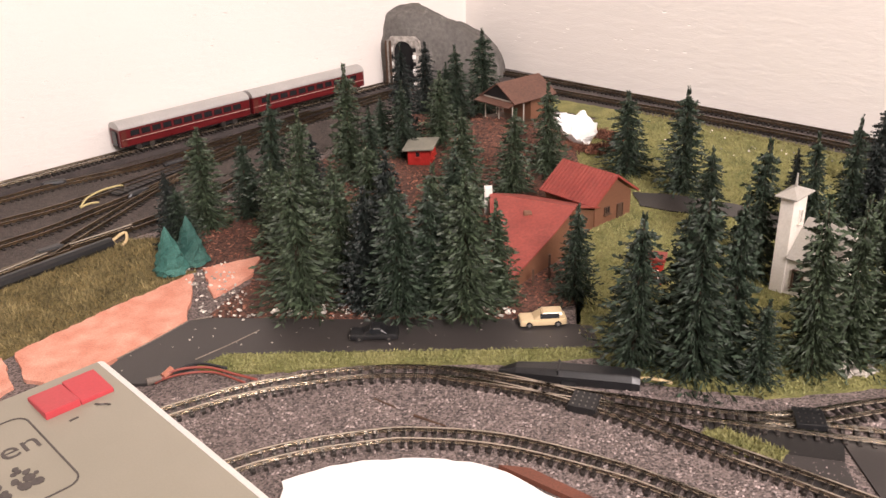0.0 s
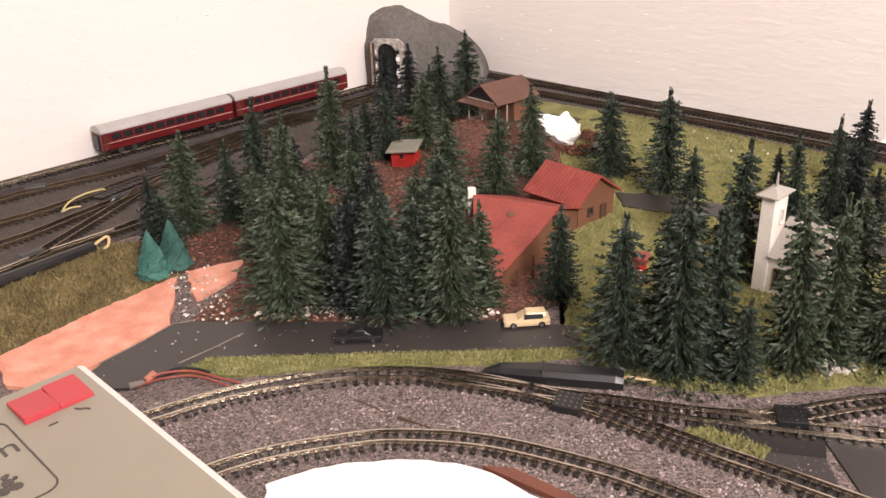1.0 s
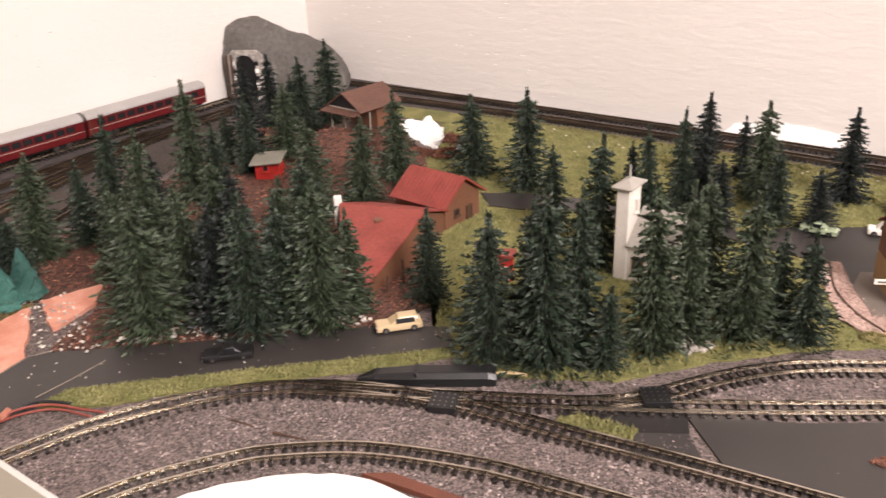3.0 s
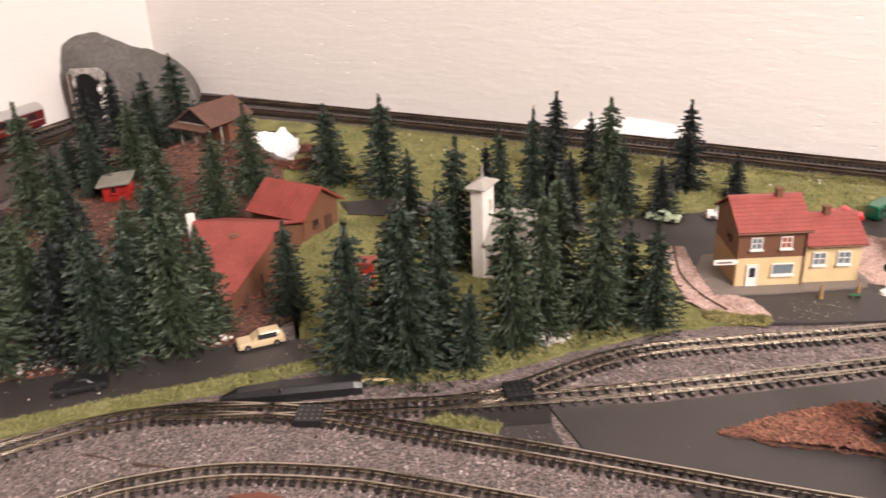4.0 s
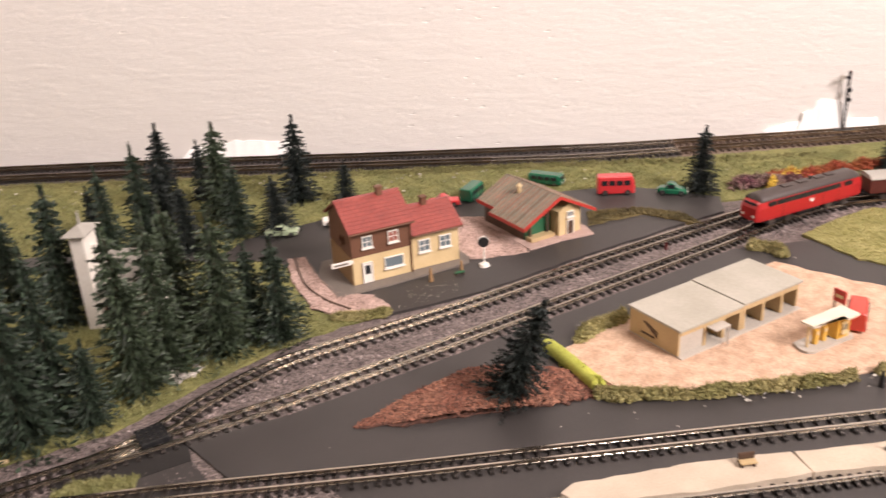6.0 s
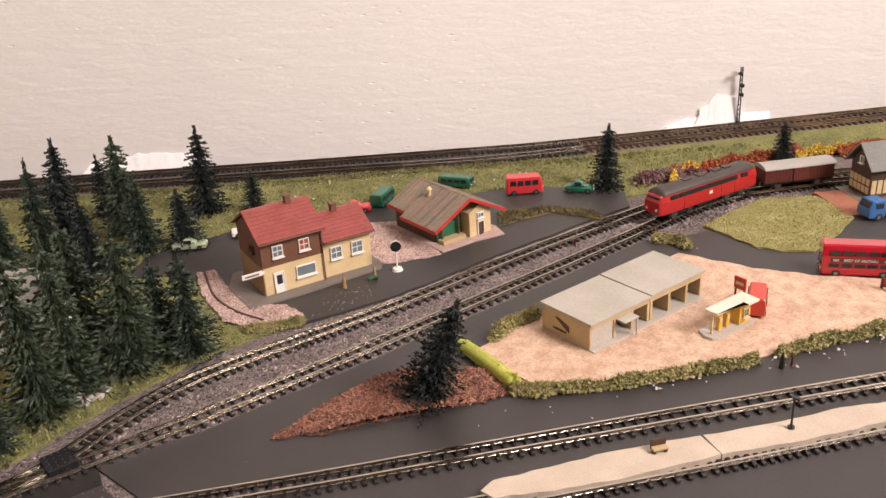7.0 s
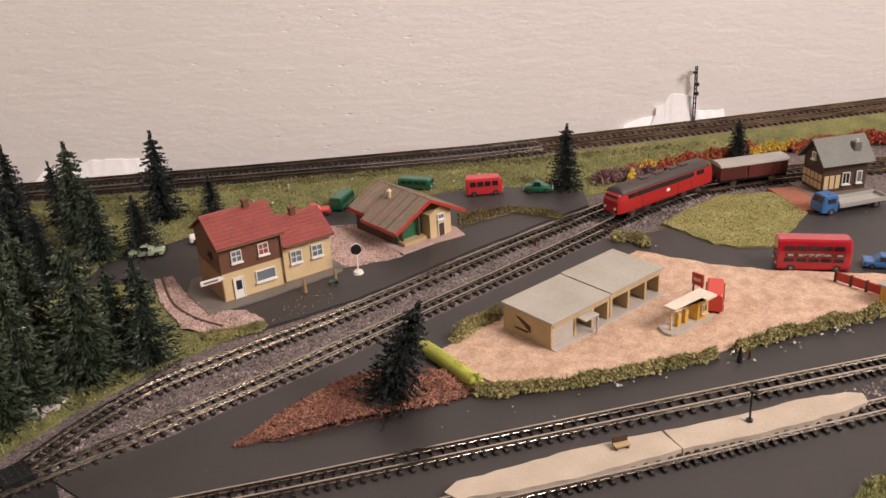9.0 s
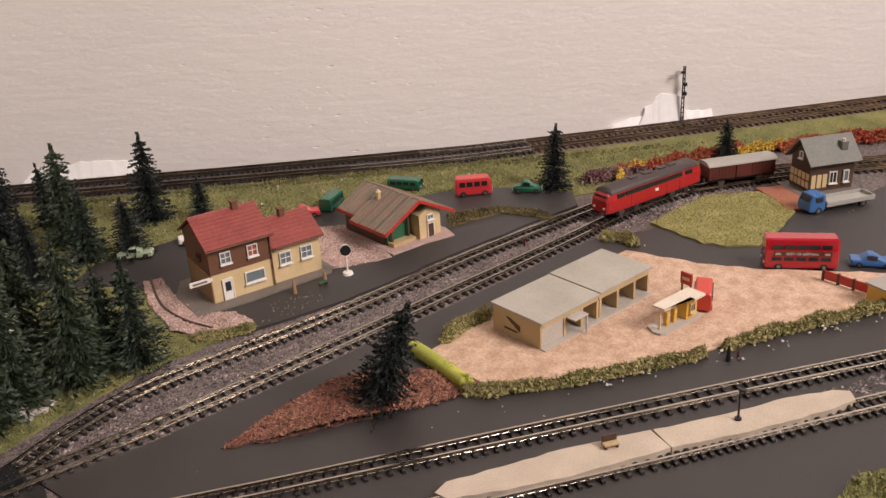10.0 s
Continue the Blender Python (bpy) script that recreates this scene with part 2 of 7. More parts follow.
def ragged(points, step=0.006, jitter=0.0012, seed=1):
    """The outline of a patch with an uneven edge."""
    rnd, out = random.Random(seed), []
    for i, p in enumerate(points):
        q = points[(i + 1) % len(points)]
        n = max(1, int(math.dist(p, q) / step))
        for k in range(n):
            t = k / n
            out.append((p[0] + (q[0] - p[0]) * t + rnd.uniform(-jitter, jitter), p[1] + (q[1] - p[1]) * t + rnd.uniform(-jitter, jitter)))
    return out


def slab(points, z0, z1):
    bm = bmesh.new()
    top = [bm.verts.new((x, y, z1)) for x, y in points]
    low = [bm.verts.new((x, y, z0)) for x, y in points]
    f = bm.faces.new(top)
    n = len(points)
    for i in range(n):
        bm.faces.new((top[i], low[i], low[(i + 1) % n], top[(i + 1) % n]))
    bmesh.ops.triangulate(bm, faces=[f])
    bmesh.ops.recalc_face_normals(bm, faces=bm.faces)
    return bm


def inside(points, xs, ys):
    hit = np.zeros(len(xs), bool)
    for (x0, y0), (x1, y1) in zip(points, points[1:] + points[:1]):
        cross = (y0 > ys) != (y1 > ys)
        at = (x1 - x0) * (ys - y0) / ((y1 - y0) or 1e-9) + x0
        hit ^= cross & (xs < at)
    return hit


def sprinkle(points, count, seed):
    rng = np.random.default_rng(seed)
    lo, hi = np.min(points, 0), np.max(points, 0)
    got = np.zeros((0, 2))
    while len(got) < count:
        p = rng.uniform(lo, hi, (count * 2, 2))
        got = np.vstack([got, p[inside(points, p[:, 0], p[:, 1])]])
    return got[:count], rng


def fibres(name, points, count, z, length, material, seed, lift=None, parent=None, wide=0.0005, bare=()):
    """Short upright fibres over a patch, one mesh."""
    xy, rng = sprinkle(points, count, seed)
    for hole in bare:
        xy = xy[~inside(hole, xy[:, 0], xy[:, 1])]
    count = len(xy)
    verts, faces = [], []
    a = rng.uniform(0, 2 * math.pi, count)
    h = length * rng.uniform(0.5, 1.3, count)
    lean = rng.normal(0, 0.45, (count, 2))
    for i in range(count):
        x, y = xy[i]
        b = z + (lift(x, y) if lift else 0.0)
        dx, dy = math.cos(a[i]) * wide, math.sin(a[i]) * wide
        verts += [(x - dx, y - dy, b), (x + dx, y + dy, b), (x + lean[i, 0] * h[i], y + lean[i, 1] * h[i], b + h[i])]
        faces.append((3 * i, 3 * i + 1, 3 * i + 2))
    ob = raw(name, verts, faces, material, parent)
    return ob


def stones(name, points, count, z, size, material, seed, lift=None, flat=0.7, parent=None, long=1.0):
    """Loose small stones or chips over a patch, one mesh."""
    xy, rng = sprinkle(points, count, seed)
    base = np.array([(1, 0, 0), (0, 1, 0), (-1, 0, 0), (0, -1, 0), (0, 0, 1), (0, 0, -1)], float)
    tri = [(0, 1, 4), (1, 2, 4), (2, 3, 4), (3, 0, 4), (1, 0, 5), (2, 1, 5), (3, 2, 5), (0, 3, 5)]
    verts, faces = [], []
    for i in range(count):
        s = size * rng.uniform(0.5, 1.4) * rng.uniform(0.6, 1.2, 3) * (long, 1 / long, flat)
        t, u = rng.uniform(0, 6.28), rng.uniform(-0.5, 0.5)
        p = base * s + rng.normal(0, size * 0.12, (6, 3))
        c, d = math.cos(t), math.sin(t)
        p = np.stack([p[:, 0] * c - p[:, 1] * d, p[:, 0] * d + p[:, 1] * c, p[:, 2] + u * p[:, 0]], 1)
        x, y = xy[i]
        p += (x, y, z + (lift(x, y) if lift else 0.0))
        verts += p.tolist()
        faces += [tuple(6 * i + k for k in f) for f in tri]
    return raw(name, verts, faces, material, parent)


def smooth_line(points, step=0.002):
    """A Catmull-Rom line through the points, at even steps."""
    p = [Vector((*q, 0.0)) if len(q) == 2 else Vector(q) for q in points]
    p = [p[0] * 2 - p[1]] + p + [p[-1] * 2 - p[-2]]
    dense = []
    for i in range(1, len(p) - 2):
        for k in range(60):
            t = k / 60
            a, b, c, d = p[i - 1], p[i], p[i + 1], p[i + 2]
            dense.append(0.5 * (2 * b + (c - a) * t + (2 * a - 5 * b + 4 * c - d) * t * t + (3 * b - a - 3 * c + d) * t**3))
    dense.append(p[-2])
    out, run = [dense[0]], 0.0
    for a, b in zip(dense, dense[1:]):
        run += (b - a).length
        if run >= step:
            out.append(b)
            run = 0.0
    return out


def sweep(line, profile, closed=True):
    """A profile of (across, up) swept along a line in plan."""
    bm, rings = bmesh.new(), []
    for i, p in enumerate(line):
        d = (line[min(i + 1, len(line) - 1)] - line[max(i - 1, 0)]).normalized()
        s = Vector((-d.y, d.x, 0))
        rings.append([bm.verts.new(p + s * a + Vector((0, 0, b))) for a, b in profile])
    n = len(profile)
    for r, q in zip(rings, rings[1:]):
        for k in range(n if closed else n - 1):
            bm.faces.new((r[k], r[(k + 1) % n], q[(k + 1) % n], q[k]))
    if closed:
        bm.faces.new(rings[0])
        bm.faces.new(rings[-1][::-1])
    bmesh.ops.recalc_face_normals(bm, faces=bm.faces)
    return bm


def tube(points, r, n=6, step=0.002):
    line = smooth_line(points, step)
    bm, rings = bmesh.new(), []
    for i, p in enumerate(line):
        d = (line[min(i + 1, len(line) - 1)] - line[max(i - 1, 0)]).normalized()
        s = d.cross(Vector((0, 0, 1)))
        s = s.normalized() if s.length > 1e-6 else Vector((1, 0, 0))
        u = s.cross(d)
        rings.append([bm.verts.new(p + r * (math.cos(6.2832 * k / n) * s + math.sin(6.2832 * k / n) * u)) for k in range(n)])
    for a, b in zip(rings, rings[1:]):
        for k in range(n):
            bm.faces.new((a[k], a[(k + 1) % n], b[(k + 1) % n], b[k]))
    bm.faces.new(rings[0])
    bm.faces.new(rings[-1][::-1])
    bmesh.ops.recalc_face_normals(bm, faces=bm.faces)
    return bm


# ---- room ----
def wall_strip(name, a, b, z0, z1, thick, label, material=WALL):
    """An upright wall from a to b in plan; its thickness lies to the left of that way."""
    a, b = Vector((*a, 0)), Vector((*b, 0))
    d = (b - a).normalized()
    ob = link_mesh(name, box(0, 0, z0, (b - a).length, thick, z1), material)
    ob.matrix_world = Matrix.Translation(a) @ Matrix.Rotation(math.atan2(d.y, d.x), 4, "Z")
    return tagged(ob, label, "wall", kind="structure")


S2 = math.sqrt(0.5)
CORNER = (0.0425, 0.8175)


def along(r, l):
    """A place r metres down the long wall from the corner and l metres down the left wall."""
    return (CORNER[0] + r * S2 - l * S2, CORNER[1] - r * S2 - l * S2)


wall_strip("wall_east", along(2.6, -0.0), along(-0.1, 0.0), -0.75, 1.65, -0.1, "rough white painted wall behind the layout")
wall_strip("wall_north", along(0, -0.0), along(0, 2.6), -0.75, 1.65, -0.1, "white painted wall beside the sidings")
# south and west walls, ceiling and floor are unseen, added to bounce light
wall_strip("wall_south", along(2.6, 2.7), along(2.6, -0.1), -0.75, 1.65, -0.1, "unseen white room wall added for bounced light")
wall_strip("wall_west", along(-0.1, 2.6), along(2.7, 2.6), -0.75, 1.65, -0.1, "unseen white room wall added for bounced light")
ceiling = link_mesh("ceiling", slab([along(-0.1, -0.1), along(2.7, -0.1), along(2.7, 2.7), along(-0.1, 2.7)], 1.65, 1.7), surface("ceiling_paint", (0.8, 0.78, 0.74), 0.8, vary=0.05, fine=90, coarse=8))
tagged(ceiling, "unseen white ceiling added for bounced light", "ceiling", kind="structure")
floor = link_mesh("floor", slab([along(-0.1, -0.1), along(2.7, -0.1), along(2.7, 2.7), along(-0.1, 2.7)], -0.8, -0.75), surface("floor_boards", (0.22, 0.14, 0.09), 0.6, vary=0.2, fine=60, coarse=6))
tagged(floor, "unseen brown floor added to close the room", "floor", kind="structure")

# ---- baseboard and ground covers ----
ground = link_mesh("ground", slab([along(0, 0), along(1.55, 0), along(1.55, 0.72), along(1.0, 0.72), along(0.74, 0.84), along(0.46, 0.86), along(0.2, 1.1), along(0, 1.1)], -0.02, 0.0), BALLAST)
tagged(ground, "grey-brown ballast ground of the layout board", "ground", kind="structure")


def cover(name, points, z, material, label, seed=1, jitter=0.0012, step=0.006, category="ground"):
    ob = link_mesh(name, slab(ragged(points, step, jitter, seed), -0.001, z), material)
    return tagged(ob, label, category, kind="structure")


FOREST_FLOOR = [(-0.2, 0.2), (-0.165, 0.19), (-0.13, 0.205), (-0.125, 0.17), (-0.145, 0.118), (-0.05, 0.108), (0.05, 0.103), (0.1, 0.125), (0.095, 0.2), (0.13, 0.3), (0.14, 0.5), (0.07, 0.6), (-0.03, 0.57), (-0.11, 0.42), (-0.18, 0.3)]
FOREST_GRASS = [(0.09, 0.083), (0.112, 0.033), (0.18, 0.012), (0.24, 0.019), (0.3, 0.018), (0.343, 0.012), (0.375, 0.0), (0.45, -0.019), (0.6, 0.0), (0.7, -0.07), (0.76, -0.1), (0.83, -0.125), (0.9, -0.17), (0.93, -0.19), (0.82, -0.068), (0.62, 0.132), (0.4, 0.352), (0.25, 0.502), (0.19, 0.55), (0.14, 0.5), (0.13, 0.3), (0.095, 0.2), (0.1, 0.125)]
STRIP = [(-0.137, 0.056), (-0.122, 0.07), (-0.021, 0.069), (0.097, 0.067), (0.098, 0.057), (0.045, 0.053), (-0.036, 0.056), (-0.101, 0.049)]
ROAD = [(-0.192, 0.04), (-0.185, 0.068), (-0.154, 0.112), (-0.138, 0.115), (-0.05, 0.108), (0.049, 0.104), (0.1, 0.092), (0.1, 0.067), (-0.02, 0.068), (-0.12, 0.070), (-0.16, 0.04)]
YARD = [(0.366, 0.001), (0.43, -0.022), (0.525, -0.039), (0.612, -0.058), (0.66, -0.07), (0.685, -0.05), (0.668, 0.0), (0.655, 0.028), (0.61, 0.062), (0.56, 0.11), (0.5, 0.145), (0.44, 0.17), (0.37, 0.185), (0.335, 0.165), (0.365, 0.13), (0.36, 0.05)]
SHEET = [(0.2045, -0.0235), (0.254, -0.045), (0.373, -0.07), (0.468, -0.088), (0.6, -0.112), (0.64, -0.14), (0.72, -0.19), (0.8, -0.26), (0.92, -0.3), (0.92, -0.42), (0.66, -0.425), (0.6, -0.375), (0.511, -0.302), (0.4085, -0.229), (0.337, -0.176), (0.27, -0.127), (0.205, -0.072)]
FRONT = [(0.285, -0.222), (0.35, -0.268), (0.402, -0.306), (0.465, -0.352), (0.55, -0.415), (0.5, -0.42), (0.3, -0.3)]
COURT = [(0.407, -0.112), (0.453, -0.118), (0.596, -0.145), (0.598, -0.16), (0.602, -0.198), (0.613, -0.234), (0.632, -0.272), (0.65, -0.31), (0.6, -0.318), (0.505, -0.256), (0.441, -0.219), (0.408, -0.19), (0.392, -0.166)]
MEADOW = [(0.653, -0.138), (0.69, -0.143), (0.732, -0.152), (0.759, -0.185), (0.745, -0.21), (0.73, -0.224), (0.69, -0.226), (0.652, -0.222), (0.64, -0.205), (0.637, -0.186)]
MULCH = [(0.274, -0.082), (0.312, -0.080), (0.35, -0.087), (0.371, -0.105), (0.395, -0.14), (0.393, -0.165), (0.371, -0.152), (0.34, -0.133), (0.294, -0.100)]
OLIVE_BANK = [(-0.34, 0.13), (-0.299, 0.165), (-0.263, 0.213), (-0.238, 0.245), (-0.2, 0.25), (-0.194, 0.19), (-0.169, 0.186), (-0.216, 0.125), (-0.258, 0.071), (-0.32, 0.03)]
PATHS = [[(-0.252, 0.076), (-0.216, 0.125), (-0.17, 0.18), (-0.163, 0.15), (-0.156, 0.112), (-0.186, 0.068), (-0.205, 0.039), (-0.231, 0.045)], [(-0.164, 0.188), (-0.127, 0.207), (-0.127, 0.173), (-0.148, 0.144)], [(-0.32, 0.03), (-0.256, 0.07), (-0.236, 0.04), (-0.26, 0.0)]]
PENINSULA = [(0.566, -0.007), (0.587, 0.012), (0.621, -0.016), (0.632, -0.049), (0.622, -0.072), (0.612, -0.025), (0.589, -0.015)]
LAWN = [(0.375, -0.345), (0.42, -0.347), (0.50, -0.405), (0.44, -0.41)]
WEDGE = [(0.138, -0.016), (0.15, -0.013), (0.176, -0.034), (0.168, -0.043), (0.15, -0.033)]

cover("ground_forest", FOREST_FLOOR, 0.0010, LITTER, "reddish brown leaf litter under the trees", 3)
cover("ground_grass", FOREST_GRASS, 0.0014, GRASS_BASE, "yellow-green grass mat round the trees", 4)
cover("ground_bank", OLIVE_BANK, 0.0012, OLIVE_BASE, "dry olive grass bank beside the sidings", 5)
cover("verge", STRIP, 0.0016, GRASS_BASE, "bright green grass verge between road and track", 6)
cover("road", ROAD, 0.0020, ASPHALT, "black card road in front of the forest", 7, 0.0004, 0.02, "road")
cover("pavement", YARD, 0.0022, ASPHALT, "black card station yard", 8, 0.0008, 0.012, "road")
cover("road_1", SHEET, 0.0012, ASPHALT, "large black card road sheet", 9, 0.0004, 0.02, "road")
cover("road_5", [(0.235, -0.105), (0.337, -0.176), (0.511, -0.302), (0.66, -0.425), (0.55, -0.42), (0.30, -0.235), (0.235, -0.18)], 0.0003, ASPHALT, "black card under the front tracks", 33, 0.0006, 0.02, "road")
cover("road_2", FRONT, 0.0010, ASPHALT, "black card beside the front track", 10, 0.0006, 0.02, "road")
cover("pavement_1", COURT, 0.0022, PINK, "pinkish sand forecourt of the filling station", 11, 0.0010, 0.008, "forecourt")
cover("ground_meadow", MEADOW, 0.0026, MEADOW_BASE, "round light green meadow beside the road", 12)
cover("ground_mulch", MULCH, 0.0020, LITTER, "heap of reddish bark chips on the road sheet", 13, 0.003)
cover("ground_peninsula", PENINSULA, 0.0032, OLIVE_BASE, "olive grass tongue beside the station yard", 14)
cover("ground_lawn", LAWN, 0.0022, GRASS_BASE, "green grass mat by the front track", 15)
cover("ground_wedge", WEDGE, 0.0010, GRASS_BASE, "small grass wedge between the tracks", 16)
FOREST_ROAD = [(0.169, 0.315), (0.205, 0.306), (0.241, 0.284), (0.29, 0.25), (0.34, 0.19), (0.34, 0.165), (0.27, 0.22), (0.234, 0.258), (0.196, 0.269), (0.169, 0.285)]
cover("road_3", FOREST_ROAD, 0.0024, ASPHALT, "narrow black forest road", 17, 0.001, 0.01, "road")
STATION_PATH = [(0.372, 0.125), (0.352, 0.09), (0.337, 0.045), (0.343, 0.021), (0.362, 0.006), (0.374, 0.008), (0.376, 0.03), (0.363, 0.05), (0.366, 0.075), (0.382, 0.118)]
SHED_PATH = [(0.47, 0.075), (0.513, 0.085), (0.530, 0.066), (0.512, 0.02), (0.498, -0.003), (0.468, 0.012), (0.460, 0.022), (0.463, 0.05)]
cover("pavement_6", STATION_PATH, 0.0028, PALEPINK, "pale pink gravel path round the station", 31, 0.0012, 0.005, "path")
cover("pavement_7", SHED_PATH, 0.0028, PALEPINK, "pale pink gravel path between station and shed", 32, 0.0012, 0.005, "path")
for n, pts in enumerate(PATHS):
    cover(f"pavement_{n + 2}", pts, 0.0026, SALMON, "salmon pink sand path", 20 + n, 0.0012, 0.005, "path")
cover("road_4", [(0.142, -0.008), (0.176, -0.014), (0.207, -0.023), (0.2, -0.042), (0.168, -0.033), (0.14, -0.026)], 0.0009, TRENCH, "black strip beside the station track, trough shade put into its colour", 25, 0.0003, 0.02, "road")
cover("road_6", [(0.167, -0.031), (0.2, -0.041), (0.197, -0.07), (0.184, -0.064), (0.161, -0.044)], 0.0006, ASPHALT, "worn black card between the tracks", 26, 0.0006, 0.02, "road")


# raised shelf that carries the two back tracks, with a grass slope in front
def step_along(r, table):
    """Straight-line values between the (r, value) rows of a table."""
    return float(np.interp(r, [row[0] for row in table], [row[1] for row in table]))


SHELF_Z = ((0.0, 0.004), (0.6, 0.003), (0.8, 0.0012), (1.0, 0.0012), (1.1, 0.0035), (1.2, 0.006), (1.55, 0.017))
SHELF_EDGE = ((0.0, 0.115), (0.1, 0.10), (0.2, 0.08), (0.4, 0.064), (0.6, 0.060), (0.8, 0.060), (0.95, 0.064), (1.09, 0.053), (1.3, 0.048), (1.55, 0.047))


def shelf_strip(name, r0, r1, material, label):
    """The shelf between two stretches of the long wall, with a front edge and a climbing top."""
    bm, rings = bmesh.new(), []
    n = int((r1 - r0) / 0.01)
    for i in range(n + 1):
        r = r0 + (r1 - r0) * i / n
        e, z = step_along(r, SHELF_EDGE), step_along(r, SHELF_Z)
        e += 0.0012 * noise.noise((r * 60, 0, 0))
        rings.append([bm.verts.new((*along(r, l), h)) for l, h in ((0.0, -0.001), (0.0, z), (e - 0.002, z), (e, z - 0.0012), (e + 0.001, -0.001))])
    for a, b in zip(rings, rings[1:]):
        for k in range(5):
            bm.faces.new((a[k], a[(k + 1) % 5], b[(k + 1) % 5], b[k]))
    bm.faces.new(rings[0])
    bm.faces.new(rings[-1][::-1])
    bmesh.ops.recalc_face_normals(bm, faces=bm.faces)
    return tagged(link_mesh(name, bm, material), label, "ground", kind="structure")


shelf_strip("ground_shelf", 0.0, 1.06, TRACKBED, "dark foam shelf under the back tracks")
shelf_strip("ground_shelf_1", 1.06, 1.55, BROWN_BED, "brown foam ramp under the climbing back tracks")
BANK_WIDE = 0.032


def bank_height(x, y):
    """Height of the grass slope at a place, from its distance to the shelf's edge."""
    d = ((CORNER[0] + CORNER[1]) - (x + y)) * S2
    r = ((x - CORNER[0]) - (y - CORNER[1])) * S2
    f = (step_along(r, SHELF_EDGE) + BANK_WIDE - d) / BANK_WIDE
    return max(0.0, min(1.0, f)) ** 0.8 * max(0.0018, step_along(r, SHELF_Z) - 0.0008)


bm = bmesh.new()
rows = []
rnd = random.Random(5)
for i in range(230):
    r = 0.14 + i * 0.006
    e = step_along(r, SHELF_EDGE) - 0.001
    rows.append([bm.verts.new((*along(r, e + BANK_WIDE * k / 5), 0.0012 + max(0.0018, step_along(r, SHELF_Z) - 0.0008) * (1 - k / 5) ** 0.8 + rnd.uniform(-0.0004, 0.0006))) for k in range(6)])
for a, b in zip(rows, rows[1:]):
    for k in range(5):
        bm.faces.new((a[k], a[k + 1], b[k + 1], b[k]))
bank = link_mesh("ground_slope", bm, GRASS_BASE, smooth=True)
tagged(bank, "long grass slope along the back tracks", "ground", kind="structure")

HILL = (0.058, 0.450, 0.085, 0.028)


def hill_height(x, y):
    d = math.hypot((x - HILL[0]) / 1.1, y - HILL[1]) / HILL[2]
    return HILL[3] * (0.5 + 0.5 * math.cos(math.pi * min(1.0, d)))


bm = bmesh.new()
rings = []
for i in range(15):
    r = i / 14
    rings.append([bm.verts.new((HILL[0] + 1.1 * HILL[2] * r * math.cos(6.2832 * k / 48), HILL[1] + HILL[2] * r * math.sin(6.2832 * k / 48), 0.0012 + HILL[3] * (0.5 + 0.5 * math.cos(math.pi * r)) + 0.0015 * noise.noise((30 * r * math.cos(6.2832 * k / 48), 30 * r * math.sin(6.2832 * k / 48), 1.0)))) for k in range(48)])
for a, b in zip(rings, rings[1:]):
    for k in range(48):
        bm.faces.new((a[k], a[(k + 1) % 48], b[(k + 1) % 48], b[k]))
bmesh.ops.remove_doubles(bm, verts=bm.verts, dist=0.0002)
tagged(link_mesh("ground_hill", bm, LITTER, smooth=True), "low hill of reddish leaf litter in the forest", "ground", kind="structure")

# ---- tracks ----
RAIL_PROFILE = [(-0.0011, 0.0), (0.0011, 0.0), (0.0011, 0.0004), (0.0003, 0.0007), (0.0003, 0.0014), (0.00055, 0.0017), (0.00055, 0.0021), (-0.00055, 0.0021), (-0.00055, 0.0017), (-0.0003, 0.0014), (-0.0003, 0.0007), (-0.0011, 0.0004)]
TIE = bpy.data.meshes.new("sleeper")
bm = box(-0.0011, -0.0085, 0.0, 0.0011, 0.0085, 0.0020, 0.0004)
for s in (-1, 1):
    add_box(bm, -0.0009, s * 0.0045 - 0.0019, 0.0019, 0.0009, s * 0.0045 + 0.0019, 0.0027)
bm.to_mesh(TIE)
bm.free()
TIE.materials.append(SLEEPER)


def track(points, z, label, pieces=0, pitch=0.0046, start=0.0, tie=SLEEPER, metal=RAIL):
    """A track with two rails; the first pieces sleepers, counted from start metres on, are parts, the rest one mesh."""
    t = thing("railway_track", label, "railway track", group="tracks")
    line = [p + Vector((0, 0, z)) for p in smooth_line(points)]
    for s in (-1, 1):
        part("rail", sweep(line, [(a + s * 0.0045, b + 0.0021) for a, b in RAIL_PROFILE]), metal, t)
    run, nextt, n = 0.0, 0.0, 0
    verts, faces = [], []
    tv = [v.co.copy() for v in TIE.vertices]
    tf = [tuple(p.vertices) for p in TIE.polygons]
    for a, b in zip(line, line[1:]):
        run += (b - a).length
        if run >= nextt:
            nextt = run + pitch
            d = b - a
            m = Matrix.Translation(a) @ Matrix.Rotation(math.atan2(d.y, d.x), 4, "Z")
            if run > start and n < pieces:
                o = new("sleeper", TIE)
                o.parent, o.matrix_local = t, m
                n += 1
            else:
                k = len(verts)
                verts += [tuple(m @ v) for v in tv]
                faces += [tuple(k + i for i in f) for f in tf]
    if verts:
        tagged(raw("sleeper_bed", verts, faces, tie, t), kind="stuff")
    return t


OUTER = [(-0.26, -0.10), (-0.19, -0.025), (-0.1265, 0.0175), (-0.08, 0.0365), (-0.0356, 0.0445), (0.005, 0.0425), (0.044, 0.0315), (0.0904, 0.0065), (0.1366, -0.0285), (0.18, -0.0605), (0.2407, -0.108), (0.2688, -0.130), (0.3369, -0.1815), (0.4085, -0.236), (0.501, -0.307), (0.62, -0.40), (0.70, -0.463)]
